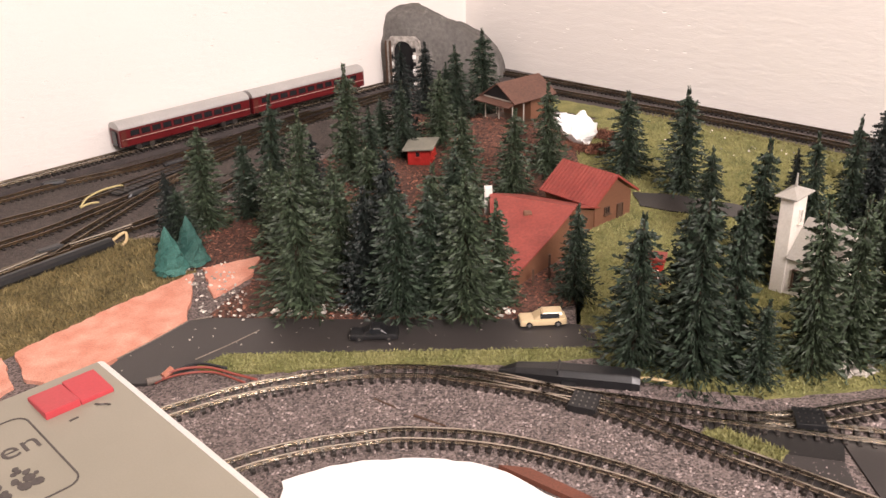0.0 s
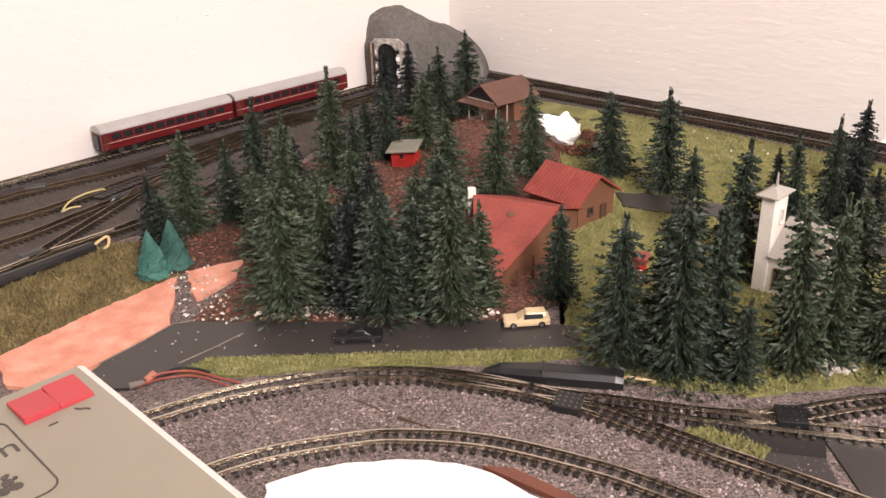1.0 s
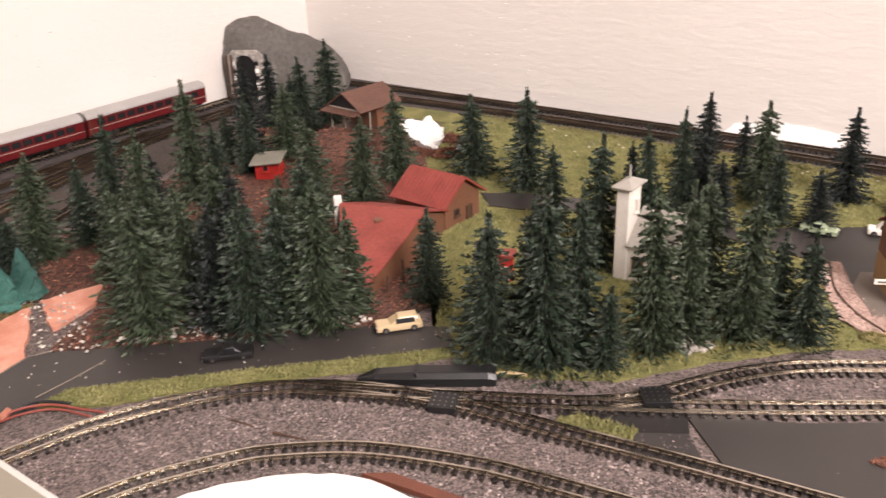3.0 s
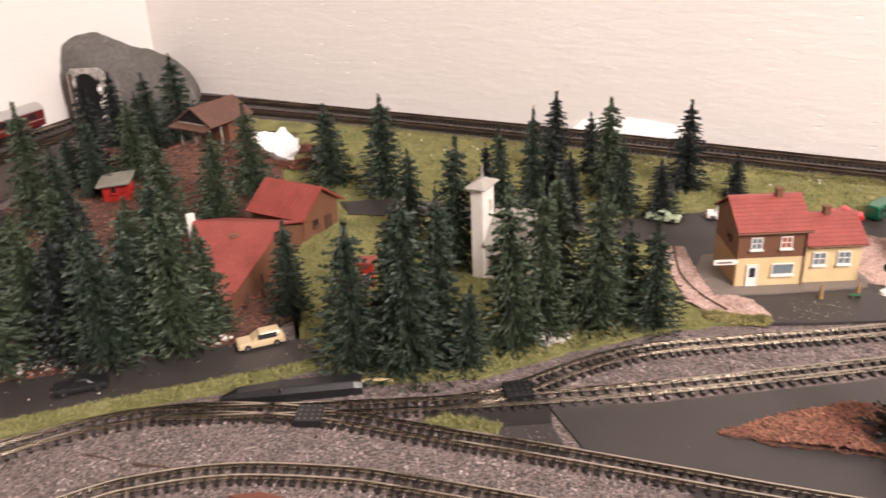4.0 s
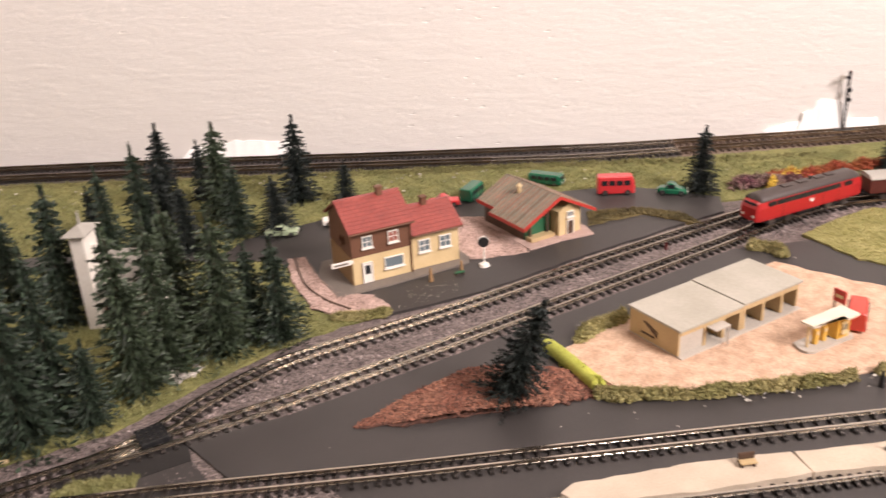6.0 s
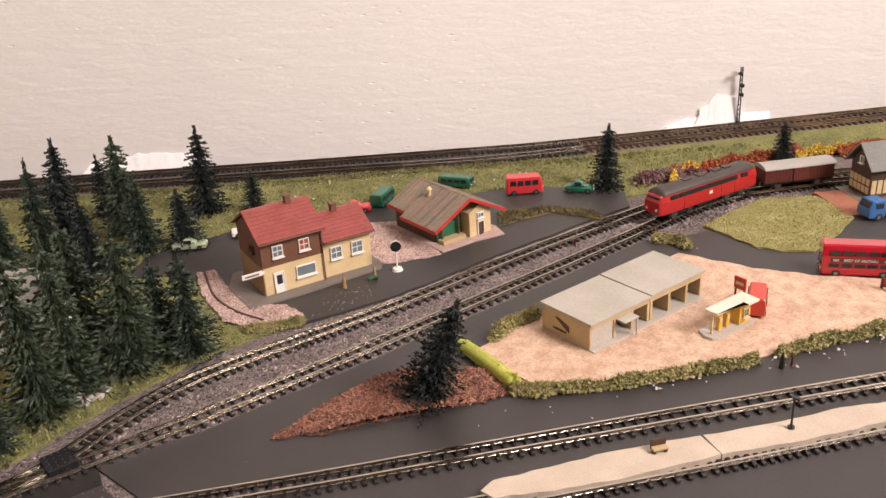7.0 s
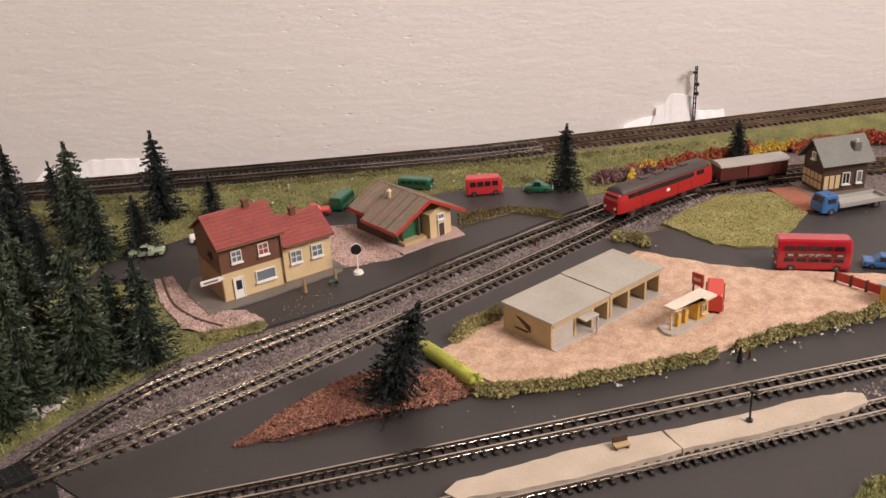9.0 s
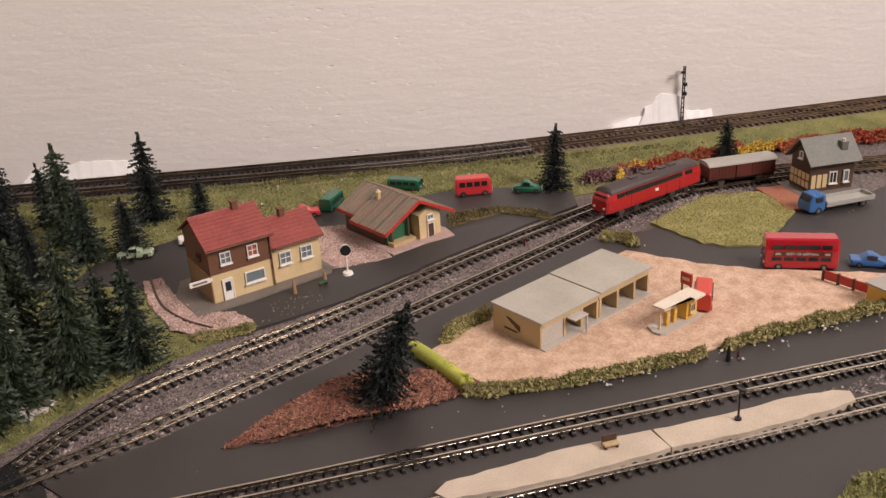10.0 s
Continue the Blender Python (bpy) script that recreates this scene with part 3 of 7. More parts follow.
INNER = [(-0.22, -0.14), (-0.15, -0.0745), (-0.0859, -0.0315), (-0.0312, -0.0165), (0.0, -0.0155), (0.0399, -0.0232), (0.0868, -0.0445), (0.1148, -0.0625), (0.17, -0.103), (0.27, -0.180), (0.3412, -0.2335), (0.397, -0.275), (0.4622, -0.3225), (0.58, -0.41), (0.64, -0.455)]
NEAR = [(0.005, 0.0425), (0.044, 0.0290), (0.088, 0.0140), (0.16, -0.0085), (0.254, -0.0335), (0.373, -0.0580), (0.468, -0.0760), (0.589, -0.0985), (0.66, -0.110), (0.705, -0.1215), (0.728, -0.1315)]
NEAR_END = [(0.728, -0.1315), (0.744, -0.1400), (0.796, -0.1810), (0.87, -0.255), (0.93, -0.33)]
FAR = [(0.15, -0.006), (0.175, -0.0095), (0.20, -0.0075), (0.2325, -0.0010), (0.262, 0.0016), (0.2894, 0.0000), (0.3428, -0.0125), (0.4217, -0.0325), (0.525, -0.0525), (0.6163, -0.0735), (0.69, -0.092), (0.725, -0.1055)]
FAR_END = [(0.725, -0.1055), (0.74, -0.112), (0.80, -0.156), (0.88, -0.235), (0.95, -0.32)]
track(OUTER, 0.0, "curved single track that runs on along the platform", 110, start=0.10)
track(INNER, 0.0, "inner curved track beside the white paper", 80, start=0.10)
track(NEAR, 0.0, "straight station track that the red locomotive stands on", 90, start=0.02)
track(FAR, 0.0, "track along the station yard", 90, start=0.02)
# both track ends take the darker metal to leave out the glare
track(NEAR_END, 0.0, "end of the station track under the wagon, darkened where no glint falls", metal=TARNISHED_UNLIT)
track(FAR_END, 0.0, "end of the yard track behind the wagon, darkened where no glint falls", metal=TARNISHED_UNLIT)
def back_track(r0, r1, off, label, tie, metal=RAIL):
    rows = [r0 + (r1 - r0) * k / 10 for k in range(11)]
    track([(*along(r, step_along(r, off)), step_along(r, SHELF_Z)) for r in rows], 0.0, label, tie=tie, metal=metal)


FRONT_OFF, REAR_OFF = ((0.14, 0.062), (0.2, 0.058), (0.4, 0.046), (0.8, 0.043), (0.95, 0.046), (1.09, 0.038), (1.5, 0.035)), ((0.08, 0.028), (0.2, 0.020), (0.5, 0.014), (1.5, 0.013))
# from 1.06 on, darker rail metal leaves out the lamp glare
back_track(0.14, 0.88, FRONT_OFF, "front one of the two back tracks, with dark rails", SLEEPER, TARNISHED_UNLIT)
back_track(0.88, 1.06, FRONT_OFF, "front one of the two back tracks along the wall", SLEEPER)
back_track(1.06, 1.5, FRONT_OFF, "front back track on brown sleepers, climbing along the wall", BROWN_SLEEPER, TARNISHED_UNLIT)
back_track(0.08, 0.95, REAR_OFF, "dark-railed back track close to the wall", SLEEPER, TARNISHED_UNLIT)
back_track(0.95, 1.06, REAR_OFF, "back track close to the wall", SLEEPER)
back_track(1.06, 1.5, REAR_OFF, "rear back track on brown sleepers, climbing along the wall", BROWN_SLEEPER, TARNISHED_UNLIT)
track([(*along(0.018, l), 0) for l in (0.05, 0.3, 0.6, 0.85)], 0.005, "siding beside the wall that carries the coaches")
track([(-0.45, 0.262), (-0.377, 0.335), (-0.342, 0.369), (-0.277, 0.418), (-0.21, 0.495), (-0.12, 0.61), (-0.02, 0.71)], 0.0, "second siding with a turnout", metal=TARNISHED_UNLIT)
track([(-0.42, 0.226), (-0.354, 0.283), (-0.319, 0.313), (-0.285, 0.355), (-0.237, 0.42), (-0.17, 0.515), (-0.09, 0.61), (-0.03, 0.68)], 0.0, "third siding behind a long turnout", metal=TARNISHED_UNLIT)
track([(-0.40, 0.165), (-0.333, 0.237), (-0.303, 0.271), (-0.279, 0.308), (-0.253, 0.348), (-0.23, 0.395), (-0.19, 0.465), (-0.15, 0.53)], 0.0, "siding with brass-coloured rails", metal=TARNISHED_UNLIT)
track([(-0.314, 0.172), (-0.294, 0.207), (-0.283, 0.234), (-0.274, 0.263), (-0.262, 0.301), (-0.248, 0.346), (-0.228, 0.40)], 0.0, "siding that crosses over to its neighbour", metal=TARNISHED_UNLIT)
track([(-0.38, 0.11), (-0.31, 0.187), (-0.287, 0.217), (-0.258, 0.248), (-0.24, 0.267), (-0.205, 0.315), (-0.165, 0.40)], 0.0, "short siding beside the dry grass", metal=TARNISHED_UNLIT)
cover("ground_sidings", [along(0.031, 0.10), along(0.031, 0.86), (-0.435, 0.045), (-0.36, 0.112), (-0.302, 0.175), (-0.244, 0.243), (-0.19, 0.30), (-0.15, 0.38), (-0.10, 0.47), (-0.06, 0.57), (-0.02, 0.64)], 0.0009, SIDING_BED, "dark ballast round the sidings", 40, 0.002)

tagged(link_mesh("ground_siding_bed", slab([along(0.0, 0.05), along(0.03, 0.05), along(0.03, 0.86), along(0.0, 0.86)], -0.001, 0.005), TRACKBED), "raised dark bed of the coach siding", "ground", kind="structure")

# ---- trees ----
def crown_mesh(name, seed, needles, fronds=250, short=1.0):
    """A bottle-brush conifer crown of unit height and unit foot radius: drooping tufts of narrow needles in uneven tiers."""
    rnd = random.Random(seed)
    verts, faces = [], []

    def needle(p, d, length, wide):
        side = d.cross(Vector((rnd.uniform(-1, 1), rnd.uniform(-1, 1), 1.0)))
        side = side.normalized() * wide
        k = len(verts)
        q = p + d * length
        verts.extend((tuple(p), tuple(p + d * length * 0.5 - side), tuple(q), tuple(p + d * length * 0.5 + side)))
        faces.append((k, k + 1, k + 2, k + 3))

    # whorls of drooping branches, each a flat spray of broad needles that lifts at the tip
    tiers = 13
    spare = fronds // tiers
    for tier in range(tiers):
        f = (tier + rnd.uniform(-0.22, 0.22)) / tiers
        base = 0.05 + 0.88 * max(0.0, f) ** 0.94
        reach = ((1 - base) ** 0.84 * 0.98 + 0.085) * rnd.uniform(0.84, 1.10)
        count = int(spare * (0.62 + 0.75 * (1 - base)))
        for i in range(count):
            a = (i + rnd.uniform(-0.45, 0.45)) * 6.2832 / count + tier * 1.7
            h = base + rnd.uniform(-0.020, 0.020)
            r = reach * rnd.uniform(0.60, 1.16)
            out = Vector((math.cos(a), math.sin(a), 0))
            droop = rnd.uniform(0.085, 0.15) * (1.2 - base)
            for j in range(needles):
                s = (j + rnd.random()) / needles
                sag = -droop * s * (1.55 - 0.75 * s)
                p = out * r * s + Vector((0, 0, h + sag))
                p.x, p.y = p.x + rnd.uniform(-0.03, 0.03), p.y + rnd.uniform(-0.03, 0.03)
                b = a + rnd.choice((-1, 1)) * rnd.uniform(0.05, 0.75)
                d = Vector((math.cos(b), math.sin(b), -droop * (1.55 - 1.5 * s) / max(r, 0.15) * 0.6 + rnd.uniform(-0.12, 0.12)))
                needle(p, d, short * rnd.uniform(0.12, 0.27) * (0.5 + 0.6 * (1 - h)), rnd.uniform(0.009, 0.019))
    for j in range(260):
        # short dark inner needles round the stem
        h, b = rnd.uniform(0.03, 0.95), rnd.uniform(0, 6.28)
        needle(Vector((0, 0, h)), Vector((math.cos(b), math.sin(b), -0.1)), 0.45 * (1 - h) + 0.06, 0.03)
    for j in range(26):
        b = rnd.uniform(0, 6.28)
        needle(Vector((0, 0, 0.93 + rnd.uniform(-0.04, 0.03))), Vector((math.cos(b) * 0.8, math.sin(b) * 0.8, 0.25)), 0.11, 0.022)
    me = bpy.data.meshes.new(name)
    # heights are squeezed by the ratio of foot radius to height when placed
    me.from_pydata(verts, [], faces)
    me.update()
    return me


def trunk_mesh(seed):
    rnd = random.Random(seed)
    bm, rings = bmesh.new(), []
    for i in range(7):
        h = -0.03 + i / 6 * 0.98
        r = 0.085 * (1 - h * 0.9)
        rings.append([bm.verts.new((r * math.cos(6.28 * k / 7) + rnd.uniform(-0.006, 0.006), r * math.sin(6.28 * k / 7), h)) for k in range(7)])
    for a, b in zip(rings, rings[1:]):
        for k in range(7):
            bm.faces.new((a[k], a[(k + 1) % 7], b[(k + 1) % 7], b[k]))
    bm.faces.new(rings[-1])
    me = bpy.data.meshes.new("trunk")
    bm.to_mesh(me)
    bm.free()
    me.materials.append(BARK)
    return me


TRUNKS = [trunk_mesh(s) for s in range(2)]
CROWNS = {}
for kind, material in (("mid", NEEDLE), ("pale", NEEDLE_PALE), ("dark", NEEDLE_DARK)):
    CROWNS[kind] = []
    for s in range(3):
        me = crown_mesh("crown", 10 * s + len(kind) + ord(kind[0]), 30 if kind == "dark" else 20, 300 if kind == "dark" else 250, 0.62 if kind == "dark" else 1.0)
        me.materials.append(material)
        CROWNS[kind].append(me)

TREE_LABELS = {"mid": "dark green bottle-brush model fir tree", "pale": "fresh green bottle-brush model fir tree", "dark": "nearly black bottle-brush model fir tree"}


def fir(x, y, height, radius, kind, n, lean=(0.0, 0.0), z=None, label=""):
    t = thing("fir_tree", label or TREE_LABELS[kind], "tree", group="fir trees")
    base = max(0.001, hill_height(x, y), bank_height(x, y)) if z is None else z
    t.matrix_world = Matrix.Translation((x, y, base)) @ Euler((lean[0], lean[1], n * 1.9)).to_matrix().to_4x4()
    for name, me in (("trunk", TRUNKS[n % 2]), ("crown", CROWNS[kind][n % 3])):
        o = new(name, me)
        o.parent = t
        o.scale = (radius, radius, height)
    return t


TREES = {
    "pale": [(-0.180, 0.266, 0.084, 0.024), (-0.102, 0.268, 0.097, 0.020), (-0.084, 0.130, 0.098, 0.031), (-0.069, 0.193, 0.077, 0.018), (-0.073, 0.367, 0.108, 0.022), (-0.045, 0.240, 0.082, 0.022), (0.023, 0.113, 0.099, 0.028), (0.006, 0.436, 0.073, 0.022),
             (0.028, 0.306, 0.085, 0.023), (0.067, 0.322, 0.077, 0.021), (0.104, 0.370, 0.085, 0.020), (0.045, 0.126, 0.075, 0.016), (0.212, 0.037, 0.108, 0.021), (0.234, 0.045, 0.104, 0.020), (0.264, 0.078, 0.098, 0.019), (0.386, 0.244, 0.087, 0.020), (-0.115, 0.22, 0.072, 0.019), (0.0, 0.178, 0.082, 0.021), (-0.06, 0.158, 0.085, 0.021), (0.269, 0.042, 0.096, 0.024)],
    "mid": [(-0.188, 0.230, 0.051, 0.017), (-0.150, 0.287, 0.069, 0.016), (-0.127, 0.285, 0.104, 0.021), (-0.052, 0.354, 0.074, 0.017), (-0.018, 0.116, 0.096, 0.026), (0.002, 0.122, 0.086, 0.024), (-0.050, 0.464, 0.052, 0.014), (0.026, 0.558, 0.081, 0.019),
            (0.012, 0.559, 0.062, 0.014), (0.053, 0.574, 0.095, 0.024), (0.017, 0.226, 0.076, 0.023), (0.174, 0.365, 0.077, 0.024), (0.210, 0.317, 0.093, 0.022), (0.094, 0.131, 0.068, 0.016), (0.117, 0.052, 0.094, 0.024), (0.206, 0.224, 0.072, 0.016),
            (0.146, 0.037, 0.112, 0.026), (0.217, 0.157, 0.100, 0.020), (0.168, 0.042, 0.112, 0.017), (0.179, 0.027, 0.053, 0.014), (0.278, 0.215, 0.083, 0.015), (0.312, 0.230, 0.091, 0.015), (0.374, 0.196, 0.066, 0.017), (-0.03, 0.43, 0.075, 0.017), (0.155, 0.085, 0.085, 0.019), (0.292, 0.044, 0.068, 0.015), (0.301, 0.027, 0.072, 0.017)],
    "dark": [(-0.194, 0.228, 0.062, 0.015), (-0.093, 0.290, 0.070, 0.015), (-0.040, 0.128, 0.085, 0.023), (-0.029, 0.482, 0.100, 0.020), (-0.010, 0.582, 0.082, 0.018), (0.293, 0.283, 0.048, 0.011), (0.360, 0.293, 0.083, 0.019), (-0.03, 0.192, 0.086, 0.021), (0.325, 0.225, 0.075, 0.017), (0.331, 0.198, 0.060, 0.014),
             (0.400, 0.297, 0.058, 0.013), (0.398, 0.175, 0.051, 0.017), (0.453, 0.226, 0.080, 0.020), (0.478, 0.191, 0.039, 0.012), (0.685, -0.031, 0.061, 0.016), (0.833, -0.129, 0.039, 0.012)],
}
n = 0
for kind, places in TREES.items():
    for x, y, h, r in places:
        n += 1
        fir(x, y, h, r * 1.12, kind, n, (random.uniform(-0.04, 0.04), random.uniform(-0.04, 0.04)))
fir(0.3470, -0.1220, 0.067, 0.0205, "dark", 3, (0.165, 0.30), 0.003, "nearly black fir tree that leans over bark chips")


# foam cone trees
def cone_tree(x, y, h, r, seed, label):
    t = thing("cone_tree", label, "tree", pose(x, y, 0.001), group="foam cone trees")
    rnd = random.Random(seed)
    bm, rings = bmesh.new(), []
    for i in range(16):
        f = i / 15
        rings.append([bm.verts.new((r * (1 - f) ** 0.85 * math.cos(6.2832 * k / 22) * rnd.uniform(0.82, 1.1), r * (1 - f) ** 0.85 * math.sin(6.2832 * k / 22) * rnd.uniform(0.82, 1.1), 0.002 + h * f)) for k in range(22)])
    for a, b in zip(rings, rings[1:]):
        for k in range(22):
            bm.faces.new((a[k], a[(k + 1) % 22], b[(k + 1) % 22], b[k]))
    bm.faces.new(rings[0][::-1])
    part("crown", bm, TEAL, t)
    part("trunk", rod((0, 0, -0.001), (0, 0, 0.004), 0.0012), BARK, t)


cone_tree(-0.186, 0.185, 0.034, 0.013, 1, "small teal foam cone tree beside the path")
cone_tree(-0.175, 0.200, 0.036, 0.013, 2, "small bluish foam cone tree under the firs")

# ---- tunnel in the corner ----
tunnel = thing("tunnel", "grey fabric tunnel mound with a stone portal in the corner", "tunnel")
bm = bmesh.new()
rows = []
TC = (0.005, 0.748)
for i in range(41):
    u = math.pi * i / 40
    row = []
    for k in range(15):
        v = (math.pi / 2) * k / 14
        cx = abs(math.cos(u)) ** 0.75 * math.copysign(1, math.cos(u))
        w = math.cos(v) ** 0.5
        x, y, z = 0.085 * cx * w, -0.055 * math.sin(u) ** 0.8 * w, 0.093 * math.sin(v) ** 0.85
        z *= 1.0 - 0.22 * max(0.0, cx) ** 2
        s = 1 + 0.045 * noise.noise((x * 28, y * 28, z * 28)) + 0.03 * noise.noise((x * 90, y * 90, z * 90))
        x -= 0.022 * math.sin(v) ** 2
        row.append(bm.verts.new((TC[0] + x * s, TC[1] + y * s, z * s)))
    rows.append(row)
for a, b in zip(rows, rows[1:]):
    for k in range(14):
        bm.faces.new((a[k], b[k], b[k + 1], a[k + 1]))
bmesh.ops.remove_doubles(bm, verts=bm.verts, dist=0.0003)
part("mound", bm, ROCK, tunnel, smooth=True)

# ---- building materials ----
ROOF_RED = surface("red_roof_plastic", (0.215, 0.037, 0.029), 0.5, vary=0.16, fine=500, coarse=70, bump=0.2, tint=(0.275, 0.055, 0.042))
ROOF_GREY = surface("grey_green_roof", (0.20, 0.195, 0.16), 0.55, vary=0.10, fine=500, coarse=60, bump=0.15, tint=(0.25, 0.24, 0.195))
ROOF_STRIPE = surface("weathered_roof_board", (0.18, 0.145, 0.10), 0.6, vary=0.2, fine=600, coarse=120, island=0.3, tint=(0.26, 0.15, 0.105))
ROOF_BROWN = surface("brown_roof", (0.098, 0.046, 0.032), 0.6, vary=0.25, fine=500, coarse=60, bump=0.25)
RED_TRIM = surface("red_trim", (0.42, 0.035, 0.025), 0.45, vary=0.1)
CREAM = surface("cream_wall", (0.60, 0.45, 0.24), 0.55, vary=0.06, fine=700, coarse=60, bump=0.1, tint=(0.66, 0.51, 0.29))
BROWNWALL = surface("brown_wall_board", (0.14, 0.062, 0.034), 0.6, vary=0.15, bump=0.2)
TANWALL = surface("tan_wall", (0.30, 0.18, 0.085), 0.6, vary=0.1, bump=0.1)
DARKWOOD = surface("dark_timber", (0.060, 0.032, 0.020), 0.6, vary=0.2, bump=0.3, tint=(0.09, 0.05, 0.03))
WHITE = surface("white_plastic", (0.78, 0.74, 0.68), 0.45, vary=0.05)
IVORY = surface("ivory_wall", (0.66, 0.58, 0.46), 0.55, vary=0.06, tint=(0.72, 0.64, 0.52))
PALEROOF = surface("pale_stone_roof", (0.33, 0.31, 0.275), 0.6, vary=0.08)
GREYPLINTH = surface("grey_plinth", (0.16, 0.135, 0.115), 0.7, vary=0.15, bump=0.2)
BEIGE = surface("beige_wall", (0.46, 0.33, 0.17), 0.55, vary=0.08, tint=(0.52, 0.385, 0.21))
CONCRETE = surface("pale_concrete", (0.42, 0.38, 0.33), 0.7, vary=0.1)
BLACK = surface("black_plastic", (0.012, 0.012, 0.013), 0.38, vary=0.2)
GREENPAINT = surface("green_paint", (0.02, 0.10, 0.045), 0.5, vary=0.15)
YELLOW = surface("yellow_plastic", (0.62, 0.36, 0.055), 0.45, vary=0.08)
GARAGE_ROOF = surface("garage_roof", (0.36, 0.335, 0.275), 0.6, vary=0.06, fine=500, coarse=40, bump=0.1, tint=(0.42, 0.39, 0.33))
BRICK = surface("brick_path", (0.30, 0.115, 0.065), 0.8, vary=0.2, fine=1200, coarse=200, bump=0.4)


def glassy(name, colour, rough=0.12):
    m, nodes, links, bsdf = principled(name)
    n = nodes.new("ShaderNodeTexNoise")
    n.inputs["Scale"].default_value = 120.0
    ramp = nodes.new("ShaderNodeValToRGB")
    ramp.color_ramp.elements[0].color, ramp.color_ramp.elements[1].color = (*[c * 0.75 for c in colour], 1), (*colour, 1)
    links.new(n.outputs["Fac"], ramp.inputs["Fac"])
    links.new(ramp.outputs["Color"], bsdf.inputs["Base Color"])
    bsdf.inputs["Roughness"].default_value = rough
    return m


GLASS = glassy("window_glass", (0.16, 0.20, 0.22))
GLASS_DARK = glassy("dark_glass", (0.02, 0.022, 0.025))
GLASS_RED = glassy("red_curtain_glass", (0.34, 0.10, 0.07), 0.3)


def frame_of(x, y, degrees, z=0.0):
    return pose(x, y, z, 0, 0, degrees)


def window(parent, m, w, h, cols=2, rows=2, glass=None, frame_material=None, bar=0.0006, sill=True):
    """A window in the plane y = 0 of m, facing -y: frame and bars, with its panes and sill as sub-parts."""
    t = 0.0011
    bm = bmesh.new()
    outer = [(-w / 2, 0), (w / 2, 0), (w / 2, h), (-w / 2, h)]
    inner = [(-w / 2 + bar, bar), (w / 2 - bar, bar), (w / 2 - bar, h - bar), (-w / 2 + bar, h - bar)]
    rings = [[bm.verts.new((x, y, z)) for x, z in ring] for ring, y in ((outer, -t), (inner, -t), (inner, 0.0006), (outer, 0.0006))]
    for i in range(4):
        for k in range(4):
            bm.faces.new((rings[i][k], rings[i][(k + 1) % 4], rings[(i + 1) % 4][(k + 1) % 4], rings[(i + 1) % 4][k]))
    bmesh.ops.recalc_face_normals(bm, faces=bm.faces)
    f = part("window", bm, frame_material or WHITE, parent)
    f.matrix_local = m
    for i in range(1, cols):
        x = -w / 2 + w * i / cols
        part("glazing_bar", box(x - bar * 0.35, -t * 0.8, bar, x + bar * 0.35, 0.0004, h - bar), frame_material or WHITE, f)
    for i in range(1, rows):
        z = h * i / rows
        part("glazing_bar", box(-w / 2 + bar, -t * 0.7, z - bar * 0.35, w / 2 - bar, 0.0003, z + bar * 0.35), frame_material or WHITE, f)
    for i in range(cols):
        x0 = -w / 2 + w * i / cols
        part("pane", box(x0 + bar * 0.3, -0.0003, bar * 0.5, x0 + w / cols - bar * 0.3, 0.0002, h - bar * 0.5), glass or GLASS, f)
    if sill:
        part("sill", box(-w / 2 - 0.0006, -0.0022, -0.0008, w / 2 + 0.0006, 0.0004, -0.0001), frame_material or WHITE, f)
    return f


def door(parent, m, w, h, material, glass=None, surround=None):
    d = part("door", box(-w / 2, -0.0008, 0.0, w / 2, 0.0006, h, 0.0002), material, parent)
    d.matrix_local = m
    bm = bmesh.new()
    for x0, x1, z0, z1 in ((-w / 2 - 0.0007, -w / 2 - 0.0001, 0, h + 0.0006), (w / 2 + 0.0001, w / 2 + 0.0007, 0, h + 0.0006), (-w / 2 - 0.0001, w / 2 + 0.0001, h + 0.0001, h + 0.0006)):
        add_box(bm, x0, -0.0012, z0, x1, 0.0004, z1)
    part("door_frame", bm, surround or WHITE, d)
    if glass:
        part("pane", box(-w * 0.32, -0.0011, h * 0.45, w * 0.32, -0.0006, h * 0.9), glass, d)
    return d


def gable_block(L, D, eave, ridge, x0=0.0, y0=0.0):
    """Walls with two gables: ridge along x."""
    bm = prism([(y0, 0.0), (y0 + D, 0.0), (y0 + D, eave), (y0 + D / 2, ridge), (y0, eave)], x0, x0 + L)
    for v in bm.verts:
        v.co = Vector((v.co.y, v.co.x, v.co.z))
    bmesh.ops.recalc_face_normals(bm, faces=bm.faces)
    return bm


